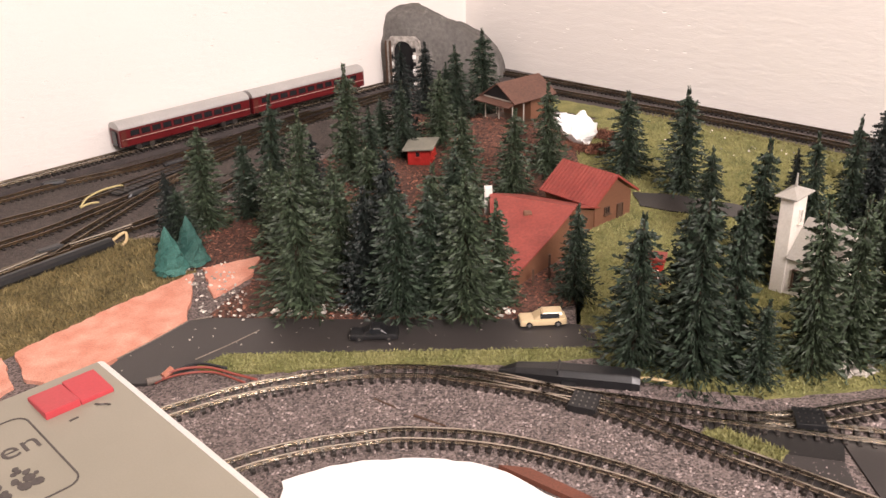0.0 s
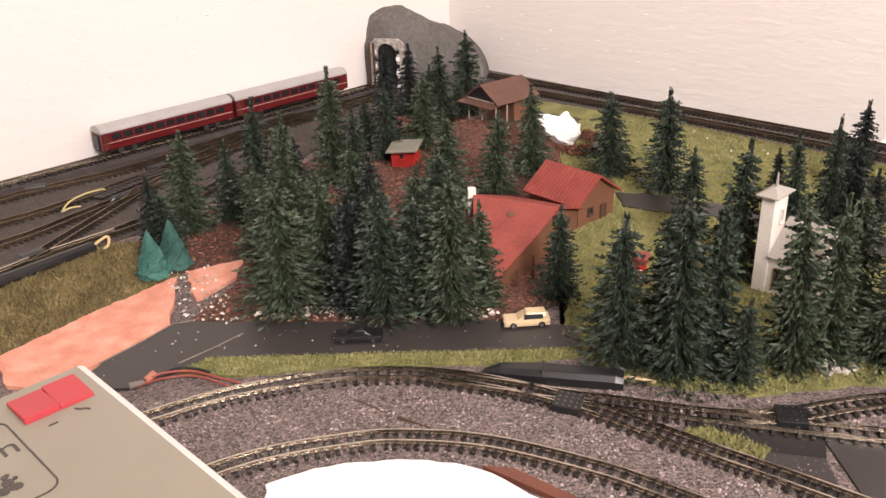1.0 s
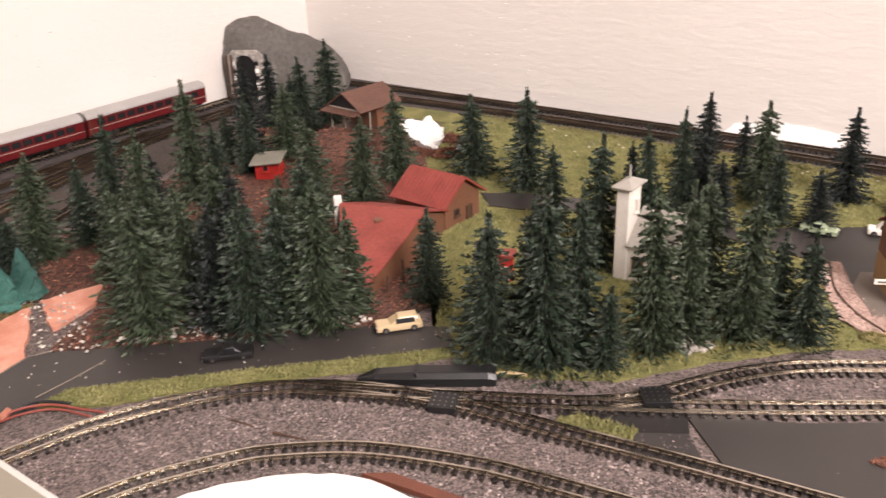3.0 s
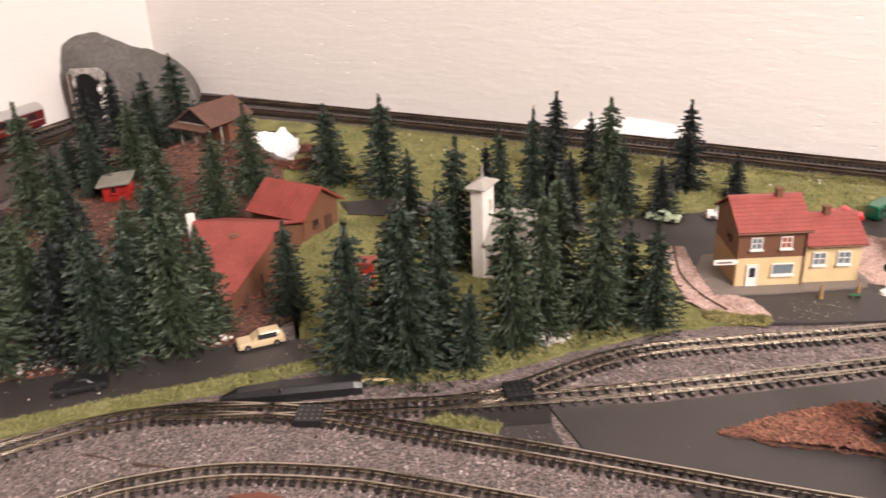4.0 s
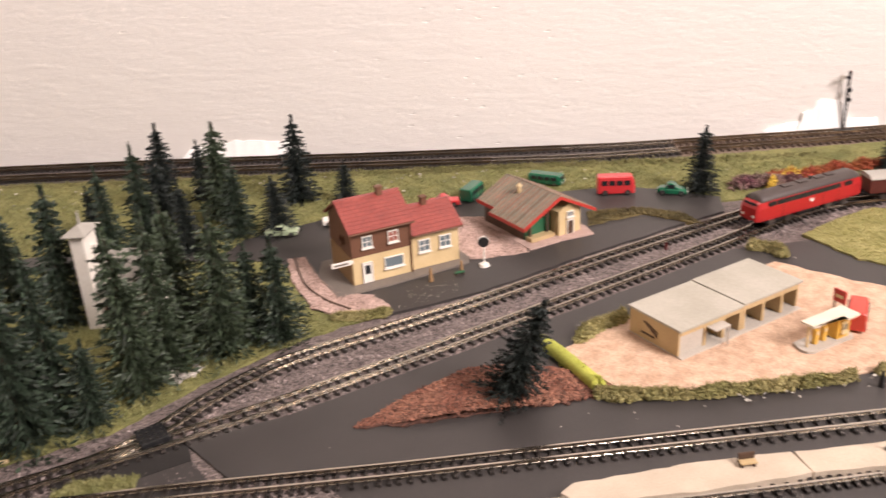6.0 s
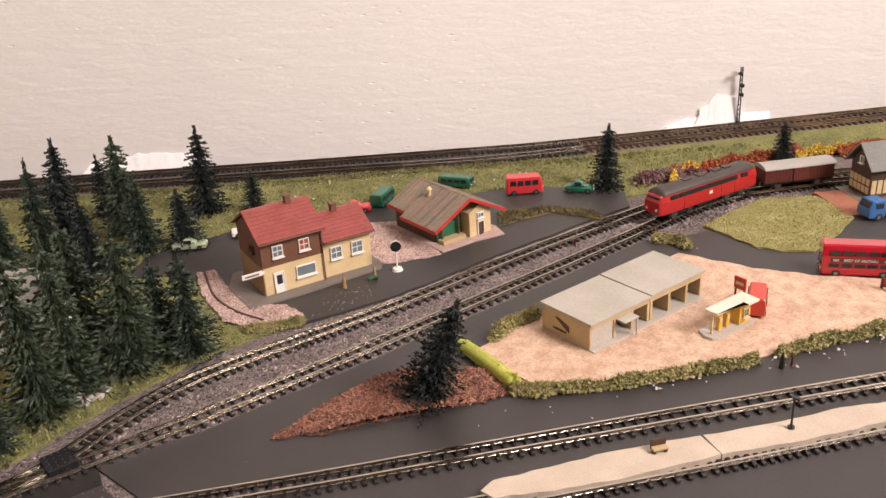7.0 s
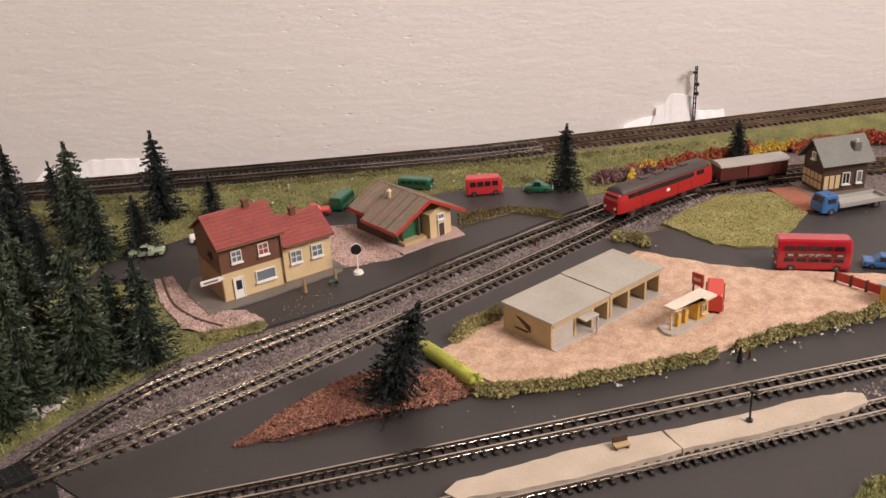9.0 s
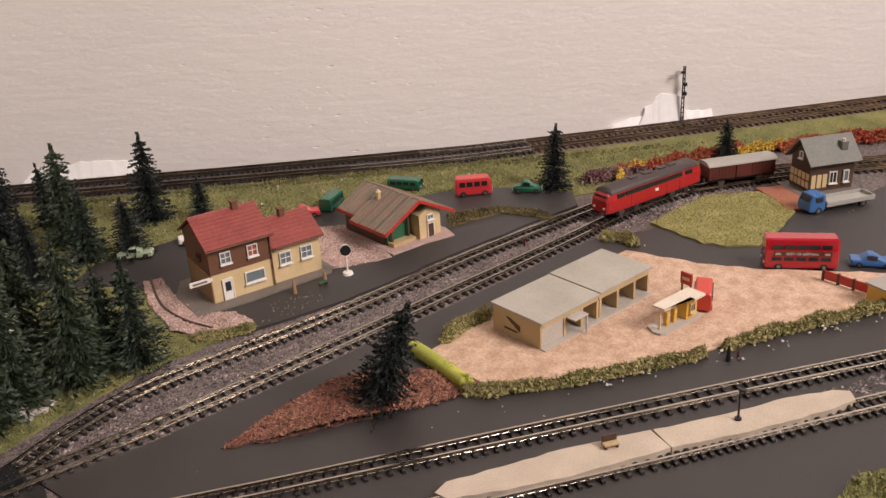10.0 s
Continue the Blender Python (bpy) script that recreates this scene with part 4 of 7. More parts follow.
def roof_slab(parent, x0, x1, y_eave, z_eave, y_ridge, z_ridge, thick, material, ribs=0, rib_mat=None, label=""):
    """One roof slope from the eave to the ridge, ridge along x, with optional raised ribs down the slope."""
    bm = bmesh.new()
    d = Vector((0, y_ridge - y_eave, z_ridge - z_eave)).normalized()
    up = Vector((0, -d.z, d.y)) * (1 if y_ridge > y_eave else -1)
    e, r = Vector((0, y_eave, z_eave)), Vector((0, y_ridge, z_ridge))
    vs = [bm.verts.new(p + Vector((x, 0, 0)) + up * k) for k in (0, thick) for p, x in ((e, x0), (e, x1), (r, x1), (r, x0))]
    for f in ((0, 1, 2, 3), (7, 6, 5, 4), (0, 4, 5, 1), (1, 5, 6, 2), (2, 6, 7, 3), (3, 7, 4, 0)):
        bm.faces.new([vs[i] for i in f])
    bmesh.ops.recalc_face_normals(bm, faces=bm.faces)
    o = part("roof", bm, material, parent, label)
    n = (r - e).length
    for i in range(ribs):
        x = x0 + (x1 - x0) * (i + 0.5) / ribs
        w = (x1 - x0) / ribs * 0.30
        b = bmesh.new()
        q = [b.verts.new(p + Vector((xx, 0, 0)) + up * k) for k in (thick * 0.9, thick + 0.0005) for p, xx in ((e, x - w), (e, x + w), (r, x + w), (r, x - w))]
        for f in ((0, 1, 2, 3), (7, 6, 5, 4), (0, 4, 5, 1), (1, 5, 6, 2), (2, 6, 7, 3), (3, 7, 4, 0)):
            b.faces.new([q[k] for k in f])
        bmesh.ops.recalc_face_normals(b, faces=b.faces)
        part("roof_rib", b, rib_mat or material, o)
    return o


def tile_rows(parent, x0, x1, y_eave, z_eave, y_ridge, z_ridge, thick, material, rows):
    """Courses of tiles on a slope, each a shallow overlapping strip under the roof."""
    for i in range(rows):
        a, b = i / rows, (i + 1) / rows
        ye, ze = y_eave + (y_ridge - y_eave) * a, z_eave + (z_ridge - z_eave) * a
        yr, zr = y_eave + (y_ridge - y_eave) * b, z_eave + (z_ridge - z_eave) * b
        d = Vector((0, y_ridge - y_eave, z_ridge - z_eave)).normalized()
        up = Vector((0, -d.z, d.y)) * (1 if y_ridge > y_eave else -1)
        bm = bmesh.new()
        vs = [bm.verts.new(Vector((x, y, z)) + up * k) for y, z, k in ((ye, ze, thick), (ye, ze, thick + 0.00022), (yr, zr, thick + 0.00005), (yr, zr, thick)) for x in (x0, x1)]
        for f in ((0, 1, 3, 2), (2, 3, 5, 4), (4, 5, 7, 6), (6, 7, 1, 0), (0, 2, 4, 6), (1, 7, 5, 3)):
            bm.faces.new([vs[k] for k in f])
        bmesh.ops.recalc_face_normals(bm, faces=bm.faces)
        part("tile_course", bm, material, parent)


def chimney(parent, x, y, z0, z1, s, material, cap=None):
    c = part("chimney", box(x - s / 2, y - s / 2, z0, x + s / 2, y + s / 2, z1, 0.0002), material, parent)
    part("chimney_cap", box(x - s * 0.62, y - s * 0.62, z1, x + s * 0.62, y + s * 0.62, z1 + 0.0008), cap or material, c)


# ---- station ----
st = thing("station_building", "two-part station with red roofs, cream ground floor and brown upper floor", "station", frame_of(0.376, 0.049, -17.5, 0.0022))
part("plinth", slab([(-0.016, -0.0105), (0.02, -0.0115), (0.085, -0.008), (0.09, 0.0), (0.089, 0.05), (-0.006, 0.052), (-0.017, 0.03)], 0.0, 0.0012), GREYPLINTH, st)
Z = 0.0012
wall = part("wall", box(0.0, 0.0, Z, 0.0442, 0.044, 0.0215), CREAM, st, "cream ground floor wall")
upper = part("wall", gable_block(0.0446, 0.0444, 0.0425, 0.055, -0.0002, -0.0002), BROWNWALL, st, "brown board upper floor")
for v in upper.data.vertices:
    v.co.z = max(v.co.z, 0.0216)
# tan overlay on the cream wall puts the gable side's shade into colour
gable = part("wall", box(-0.0006, 0.0006, Z, -0.0001, 0.0434, 0.0214), TANWALL, st, "ground floor gable wall, its shade put in as tan")
roof_slab(st, -0.0025, 0.0465, -0.004, 0.0405, 0.022, 0.0562, 0.0011, ROOF_RED)
roof_slab(st, -0.0025, 0.0465, 0.048, 0.0405, 0.022, 0.0562, 0.0011, ROOF_RED)
tile_rows(st, -0.0025, 0.0465, -0.004, 0.0405, 0.022, 0.0562, 0.0011, ROOF_RED, 9)
part("ridge_cap", rod((-0.0026, 0.022, 0.0572), (0.0466, 0.022, 0.0572), 0.0008), ROOF_RED, st)
wing = part("wall", gable_block(0.0376, 0.0385, 0.030, 0.041, 0.0448, 0.0015), CREAM, st, "cream wall of the low wing")
for v in wing.data.vertices:
    v.co.z = max(v.co.z, Z)
roof_slab(st, 0.0448, 0.0845, -0.0025, 0.0285, 0.0208, 0.0422, 0.0011, ROOF_RED)
roof_slab(st, 0.0448, 0.0845, 0.0438, 0.0285, 0.0208, 0.0422, 0.0011, ROOF_RED)
tile_rows(st, 0.0468, 0.0845, -0.0025, 0.0285, 0.0208, 0.0422, 0.0011, ROOF_RED, 8)
part("ridge_cap", rod((0.0468, 0.0208, 0.0432), (0.0846, 0.0208, 0.0432), 0.0008), ROOF_RED, st)
chimney(st, 0.031, 0.021, 0.052, 0.0615, 0.0042, BROWNWALL)
chimney(st, 0.064, 0.020, 0.038, 0.0475, 0.0042, BROWNWALL)
window(st, frame_of(0.0115, -0.0003, 0, 0.0278), 0.0076, 0.0085, 2, 2)
window(st, frame_of(0.0310, -0.0003, 0, 0.0278), 0.0076, 0.0085, 2, 2, GLASS_RED)
window(st, frame_of(0.0305, -0.0001, 0, 0.0088), 0.0145, 0.0082, 1, 1)
door(st, frame_of(0.0105, -0.0001, 0, Z + 0.0002), 0.0062, 0.0148, WHITE, GLASS_DARK)
window(st, frame_of(0.0548, 0.0012, 0, 0.0140), 0.0088, 0.0092, 2, 2)
window(st, frame_of(0.0712, 0.0012, 0, 0.0140), 0.0088, 0.0092, 2, 2)
for y in (0.016,):
    window(st, pose(-0.0004, y, 0.029, 0, 0, -90), 0.006, 0.005, 2, 1, GLASS_DARK, BROWNWALL)
sign = part("name_board", box(-0.0155, -0.0012, 0.0178, -0.0012, -0.0004, 0.0214, 0.0002), WHITE, st, "white station name board on the corner")
part("lettering", box(-0.0135, -0.0015, 0.0190, -0.0035, -0.00125, 0.0202), GREYPLINTH, sign)
part("sign_bracket", box(-0.0012, -0.0012, 0.0185, 0.0004, -0.0002, 0.0205), WHITE, sign)
part("gutter", rod((-0.0025, -0.0044, 0.0404), (0.0465, -0.0044, 0.0404), 0.0006), BROWNWALL, st)
part("gutter", rod((0.0468, -0.0029, 0.0284), (0.0845, -0.0029, 0.0284), 0.0006), BROWNWALL, st)
part("downpipe", rod((0.0440, -0.0012, 0.0015), (0.0440, -0.0012, 0.0402), 0.0005), BROWNWALL, st)

# ---- goods shed ----
shed = thing("goods_shed", "wooden goods shed with wide red-edged striped roof and cream front", "shed", frame_of(0.5315, -0.003, 78.5, 0.0022))
# local x runs back along the ridge, y to the left of it
part("plinth", slab([(-0.006, 0.030), (-0.007, 0.0), (-0.012, -0.026), (0.004, -0.031), (0.062, -0.027), (0.062, 0.029)], 0.0, 0.0012), PALEPINK, shed)
part("wall", gable_block(0.050, 0.044, 0.018, 0.029, 0.012, -0.020), DARKWOOD, shed, "dark timber wall")
part("wall", box(0.0095, -0.0, 0.0012, 0.0117, 0.023, 0.0155), GREENPAINT, shed, "green board porch wall")
front = part("wall", gable_block(0.011, 0.021, 0.0205, 0.026, 0.0, -0.0225), CREAM, shed, "cream front block")
door(shed, pose(-0.0002, -0.012, 0.0014, 0, 0, -90), 0.0052, 0.0105, DARKWOOD)
window(shed, pose(-0.0002, -0.012, 0.0150, 0, 0, -90), 0.0062, 0.0045, 2, 1)
for y in (0.020, 0.004):
    part("post", box(0.0065, y - 0.0007, 0.0012, 0.0079, y + 0.0007, 0.022), DARKWOOD, shed)
part("loading_floor", box(0.002, 0.0008, 0.0012, 0.0094, 0.0225, 0.0042), BEIGE, shed)
roof_slab(shed, -0.003, 0.041, 0.0335, 0.0165, 0.0, 0.0335, 0.0012, ROOF_GREY, 9, ROOF_STRIPE, "weathered striped roof slope")
roof_slab(shed, 0.0412, 0.065, 0.0285, 0.0190, 0.0, 0.0335, 0.0012, ROOF_GREY, 5, ROOF_STRIPE, "weathered striped roof slope")
roof_slab(shed, -0.003, 0.065, -0.0335, 0.0165, 0.0, 0.0335, 0.0012, ROOF_GREY, 14, ROOF_STRIPE, "weathered striped roof slope")
for s in (-1, 1):
    d = Vector((0, s * 0.0335, -0.017))
    bm = bmesh.new()
    a, b = Vector((-0.0036, 0, 0.0352)), Vector((-0.0036, s * 0.0345, 0.0176))
    q = [bm.verts.new(p + Vector((x, 0, z))) for x in (0, -0.0010) for p, z in ((a, 0), (b, 0), (b, -0.0026), (a, -0.0026))]
    for f in ((0, 1, 2, 3), (7, 6, 5, 4), (0, 4, 5, 1), (1, 5, 6, 2), (2, 6, 7, 3), (3, 7, 4, 0)):
        bm.faces.new([q[i] for i in f])
    bmesh.ops.recalc_face_normals(bm, faces=bm.faces)
    part("bargeboard", bm, RED_TRIM, shed, "red bargeboard")
part("eave_board", box(-0.003, 0.0336, 0.0150, 0.041, 0.0346, 0.0176), RED_TRIM, shed, "red eave board")
part("eave_board", box(0.0412, 0.0286, 0.0175, 0.065, 0.0296, 0.0200), RED_TRIM, shed, "red eave board")
vent = part("roof_vent", rod((0.034, 0.010, 0.026), (0.034, 0.010, 0.0355), 0.0016), CREAM, shed)
part("vent_cap", rod((0.034, 0.010, 0.0355), (0.034, 0.010, 0.0375), 0.0024, 0.0006), CREAM, vent)

# ---- garages ----
gar = thing("garage_row", "flat-roofed beige row of six open garages", "garage", frame_of(0.4415, -0.1675, -11.4, 0.0022) @ Matrix.Diagonal((0.945, 0.872, 1, 1)))
GL, GD = 0.1095, 0.0455
part("floor_slab", box(0.0, -0.004, 0.0, GL, GD, 0.0008), CONCRETE, gar)
part("back_wall", box(0.0, GD - 0.0015, 0.0009, GL, GD, 0.0168), BEIGE, gar)
part("end_wall", box(0.0, 0.0, 0.0009, 0.0014, GD - 0.0016, 0.0168), BEIGE, gar)
part("end_wall", box(GL - 0.0014, 0.0, 0.0009, GL, GD - 0.0016, 0.0168), BEIGE, gar)
xs = [0.0215, 0.0380, 0.0535, 0.0565, 0.0745, 0.0925]
for i, x in enumerate(xs):
    part("pier", box(x, -0.0002, 0.0009, x + 0.0022, 0.018, 0.0135, 0.0002), BEIGE, gar)
part("lintel", box(0.0015, -0.0004, 0.0136, 0.0548, 0.0016, 0.0168), BEIGE, gar)
part("lintel", box(0.0556, -0.0004, 0.0136, GL - 0.0015, 0.0016, 0.0168), BEIGE, gar)
part("garage_door", box(0.0016, 0.0004, 0.0009, 0.0212, 0.0014, 0.0134), CONCRETE, gar, "closed pale grey garage door")
# dark board puts the shade inside the open bays into colour
part("bay_shade", box(0.0016, 0.030, 0.0009, GL - 0.0016, 0.031, 0.0166), DARKWOOD, gar)
part("roof", box(-0.0012, -0.0022, 0.0170, 0.0548, GD + 0.001, 0.0186, 0.0003), GARAGE_ROOF, gar, "flat grey-green roof")
part("roof", box(0.0552, -0.0022, 0.0176, GL + 0.0012, GD + 0.001, 0.0192, 0.0003), GARAGE_ROOF, gar, "flat grey-green roof")
aw = part("awning", box(0.0232, -0.0085, 0.0128, 0.0365, -0.0006, 0.0137, 0.0002), CONCRETE, gar)
part("awning_post", box(0.0352, -0.0080, 0.0009, 0.0362, -0.0070, 0.0127), CONCRETE, aw)
logo = part("wall_sign", prism([(0.010, 0.0125), (0.0235, 0.0055), (0.0235, 0.0095), (0.013, 0.0128)], -0.0005, -0.0001), DARKWOOD, gar, "dark curved emblem painted on the end wall")
for v in logo.data.vertices:
    v.co = Vector((v.co.y, GD - 0.003 - v.co.x, v.co.z))
bar = part("wall_sign", box(-0.0005, GD - 0.024, 0.0042, -0.0001, GD - 0.0115, 0.0054), DARKWOOD, gar)

# ---- filling station ----
pump = thing("filling_station", "small filling station with cream canopy and yellow pumps on an island", "filling station", frame_of(0.4965, -0.2155, -14.5, 0.0022) @ Matrix.Diagonal((0.80, 1, 1, 1)))
bm = slab([(-0.004, 0.0), (-0.0025, -0.0045), (0.002, -0.0065), (0.042, -0.0068), (0.045, -0.004), (0.045, 0.005), (0.042, 0.0075), (0.0, 0.0075)], 0.0, 0.0016)
part("island", bm, CONCRETE, pump)
part("canopy", slab([(0.0, 0.0040), (0.0005, -0.0048), (0.030, -0.0050), (0.030, -0.0085), (0.043, -0.0085), (0.043, 0.0045)], 0.0158, 0.0172), IVORY, pump, "cream canopy")
part("kiosk_wall", box(0.028, -0.0042, 0.0016, 0.0405, 0.0040, 0.0157), YELLOW, pump, "yellow kiosk")
window(pump, pose(0.034, -0.0044, 0.006, 0, 0, 0), 0.006, 0.006, 2, 1, None, CREAM)
for x in (0.011, 0.0195):
    p = part("fuel_pump", box(x - 0.0018, -0.0014, 0.0016, x + 0.0018, 0.0014, 0.0110, 0.0003), YELLOW, pump, "yellow fuel pump")
    part("dial", box(x - 0.0013, -0.0017, 0.0080, x + 0.0013, -0.00135, 0.0100), CREAM, p)
part("post", box(0.0018, -0.0010, 0.0016, 0.0030, 0.0002, 0.0157), CREAM, pump)
board = part("sign_board", box(0.046, 0.004, 0.0165, 0.0475, 0.0125, 0.0245, 0.0002), RED_TRIM, pump, "dark red sign board")
part("post", box(0.0463, 0.0045, 0.0, 0.0472, 0.0055, 0.0164), DARKWOOD, board)
part("post", box(0.0463, 0.0108, 0.0, 0.0472, 0.0118, 0.0164), DARKWOOD, board)
part("lettering", box(0.0456, 0.0055, 0.0195, 0.04595, 0.011, 0.0215), CREAM, board)

# ---- half-timbered house ----
ROOF_SLATE = surface("slate_roof", (0.125, 0.125, 0.105), 0.55, vary=0.12, fine=500, coarse=60, bump=0.15, tint=(0.16, 0.158, 0.132))
fw = thing("half_timbered_house", "half-timbered house with grey roof and yellow panels", "house", frame_of(0.773, -0.221, -39.5, 0.0012))
part("plinth", slab([(-0.010, -0.009), (0.045, -0.010), (0.048, 0.03), (-0.009, 0.032)], 0.0, 0.002), GREYPLINTH, fw)
part("wall", gable_block(0.040, 0.0265, 0.0275, 0.0425, 0.0, 0.0), DARKWOOD, fw, "dark timber wall")
for i in range(5):
    for k, z in enumerate((0.005, 0.0118)):
        w = 0.0265 / 5
        part("panel", box(-0.0005, 0.0008 + i * w, z, -0.0001, 0.0008 + (i + 1) * w - 0.0013, z + 0.0055), CREAM, fw)
for i in range(3):
    part("panel", box(0.0015 + i * 0.0052, -0.0005, 0.005, 0.0055 + i * 0.0052, -0.0001, 0.0165), CREAM, fw)
window(fw, pose(-0.0003, 0.0132, 0.028, 0, 0, -90), 0.0045, 0.006, 1, 1, GLASS)
window(fw, pose(0.021, -0.0003, 0.008, 0, 0, 0), 0.007, 0.010, 2, 1, GLASS_DARK)
window(fw, pose(0.033, -0.0003, 0.008, 0, 0, 0), 0.005, 0.010, 1, 1, GLASS)
roof_slab(fw, -0.004, 0.0435, -0.0048, 0.0255, 0.0132, 0.0440, 0.0012, ROOF_SLATE, 0, None, "plain grey roof")
roof_slab(fw, -0.004, 0.0435, 0.0313, 0.0255, 0.0132, 0.0440, 0.0012, ROOF_SLATE, 0, None, "plain grey roof")
ch = part("chimney", box(0.028, 0.002, 0.032, 0.034, 0.008, 0.0415, 0.0003), ROOF_SLATE, fw)
part("chimney_pot", rod((0.031, 0.005, 0.0415), (0.031, 0.005, 0.0435), 0.002, 0.0015), CONCRETE, ch)
tagged(link_mesh("pavement_8", slab(ragged([(0.765, -0.180), (0.785, -0.2), (0.772, -0.222), (0.742, -0.235), (0.729, -0.218), (0.75, -0.2)], 0.005, 0.001, 9), -0.001, 0.0030), BRICK), "reddish brick path beside the half-timbered house", "path", kind="structure")

# ---- forest houses ----
h1 = thing("forest_house", "brown timber house with a corrugated red roof", "house", frame_of(0.1437, 0.2565, 131.4, 0.001))
part("wall", gable_block(0.051, 0.044, 0.020, 0.0355, 0.003, -0.022), BROWNWALL, h1, "brown board wall")
roof_slab(h1, -0.001, 0.056, -0.027, 0.0185, 0.0, 0.0372, 0.0012, ROOF_RED, 16, ROOF_RED, "corrugated red roof slope")
roof_slab(h1, -0.001, 0.056, 0.027, 0.0185, 0.0, 0.0372, 0.0012, ROOF_RED, 16, ROOF_RED, "corrugated red roof slope")
window(h1, pose(0.0028, 0.008, 0.008, 0, 0, -90), 0.006, 0.006, 2, 1, GLASS_DARK, DARKWOOD)
door(h1, pose(0.0028, -0.008, 0.0004, 0, 0, -90), 0.0055, 0.0115, DARKWOOD, None, DARKWOOD)

h2 = thing("forest_house", "forest house with a wide plain red roof", "house")
A, B, C, D = Vector((0.058, 0.225, 0.036)), Vector((0.104, 0.2003, 0.036)), Vector((0.0835, 0.1745, 0.0245)), Vector((0.0538, 0.141, 0.009))
E = D + (A - B) * 0.30
A2 = A + (A - B) * 0.30


def plate(corners, thick):
    bm = bmesh.new()
    n = (corners[1] - corners[0]).cross(corners[2] - corners[0]).normalized()
    if n.z < 0:
        n = -n
    lo, hi = [bm.verts.new(p) for p in corners], [bm.verts.new(p + n * thick) for p in corners]
    bm.faces.new(lo)
    bm.faces.new(hi[::-1])
    k = len(corners)
    for i in range(k):
        bm.faces.new((lo[i], hi[i], hi[(i + 1) % k], lo[(i + 1) % k]))
    bmesh.ops.recalc_face_normals(bm, faces=bm.faces)
    return bm


roof2 = part("roof", plate([A2, B, C, D, E], 0.0012), ROOF_RED, h2, "wide plain red roof slope")
back = Vector((0.028, 0.052, -0.022))
part("roof", plate([A2, B, B + back, A2 + back], 0.0012), ROOF_RED, h2, "plain red roof slope")
hole = A * 0.55 + B * 0.27 + D * 0.18
part("dormer", box(hole.x - 0.003, hole.y - 0.003, hole.z - 0.001, hole.x + 0.003, hole.y + 0.003, hole.z + 0.0022, 0.0008), BROWNWALL, roof2)


def wall_under(corners, drop=0.0012, inset=0.003):
    """A wall that follows the given roof points down to the ground."""
    mid = sum((Vector((c.x, c.y, 0)) for c in corners), Vector()) / len(corners)
    bm = bmesh.new()
    top, low = [], []
    for c in corners:
        d = (Vector((c.x, c.y, 0)) - mid).normalized() * inset
        p = Vector((c.x, c.y, c.z)) - d
        top.append(bm.verts.new((p.x, p.y, c.z - drop)))
        low.append(bm.verts.new((p.x, p.y, 0.0012)))
    k = len(corners)
    bm.faces.new(top)
    bm.faces.new(low[::-1])
    for i in range(k):
        bm.faces.new((top[i], low[i], low[(i + 1) % k], top[(i + 1) % k]))
    bmesh.ops.recalc_face_normals(bm, faces=bm.faces)
    return bm


part("wall", wall_under([A2, B, C, D, E], 0.0016, 0.004), BROWNWALL, h2, "brown timber wall")
part("wall", wall_under([A2 + back, B + back, B, A2], 0.0016, 0.004), BROWNWALL, h2, "brown timber wall")
part("chimney", box(0.040, 0.231, 0.020, 0.046, 0.237, 0.0415, 0.0006), WHITE, h2, "white chimney")
part("post", box(0.080, 0.158, 0.0012, 0.0815, 0.1595, 0.020), DARKWOOD, h2)
part("post", box(0.068, 0.149, 0.0012, 0.0695, 0.1505, 0.013), DARKWOOD, h2)

# ---- church ----
CHURCH_WHITE = surface("church_white", (0.76, 0.72, 0.66), 0.6, vary=0.06, fine=600, coarse=70, bump=0.1, tint=(0.68, 0.63, 0.56))
church = thing("church", "small white church with a slim square tower and pale roof", "church", frame_of(0.2290, 0.1290, 44.0, 0.0012))
part("wall", box(0.0, 0.0, 0.0, 0.0185, 0.0088, 0.0660, 0.0002), CHURCH_WHITE, church)
bm = bmesh.new()
q = [bm.verts.new(p) for p in ((-0.0033, -0.003, 0.0660), (0.0215, -0.003, 0.0660), (0.0215, 0.0118, 0.0660), (-0.0033, 0.0118, 0.0660), (-0.0033, -0.003, 0.0668), (0.0215, -0.003, 0.0668), (0.0215, 0.0118, 0.0668), (-0.0033, 0.0118, 0.0668), (0.0070, 0.0044, 0.0712), (0.0112, 0.0044, 0.0712))]
for f in ((3, 2, 1, 0), (0, 1, 5, 4), (1, 2, 6, 5), (2, 3, 7, 6), (3, 0, 4, 7), (4, 5, 9, 8), (5, 6, 9), (6, 7, 8, 9), (7, 4, 8)):
    bm.faces.new([q[i] for i in f])
tr = part("tower_roof", bm, PALEROOF, church)
part("spire", rod((0.0091, 0.0044, 0.0705), (0.0091, 0.0044, 0.0800), 0.0011, 0.0005), PALEROOF, tr)
window(church, pose(0.0105, -0.0003, 0.047, 0, 0, 0), 0.0036, 0.0095, 1, 1, GLASS_DARK, CHURCH_WHITE, 0.0006)
NAVE = pose(0.0, 0.0, 0.0, 0, 0, -90)
nave = part("wall", gable_block(0.031, 0.0440, 0.0262, 0.0452, 0.0002, 0.0016), CHURCH_WHITE, church, "ivory nave wall")
nave.matrix_local = NAVE
for y in (-0.0012, 0.0484):
    r = roof_slab(church, 0.0004, 0.0335, y, 0.0256, 0.0236, 0.0462, 0.0011, PALEROOF)
    r.matrix_local = NAVE
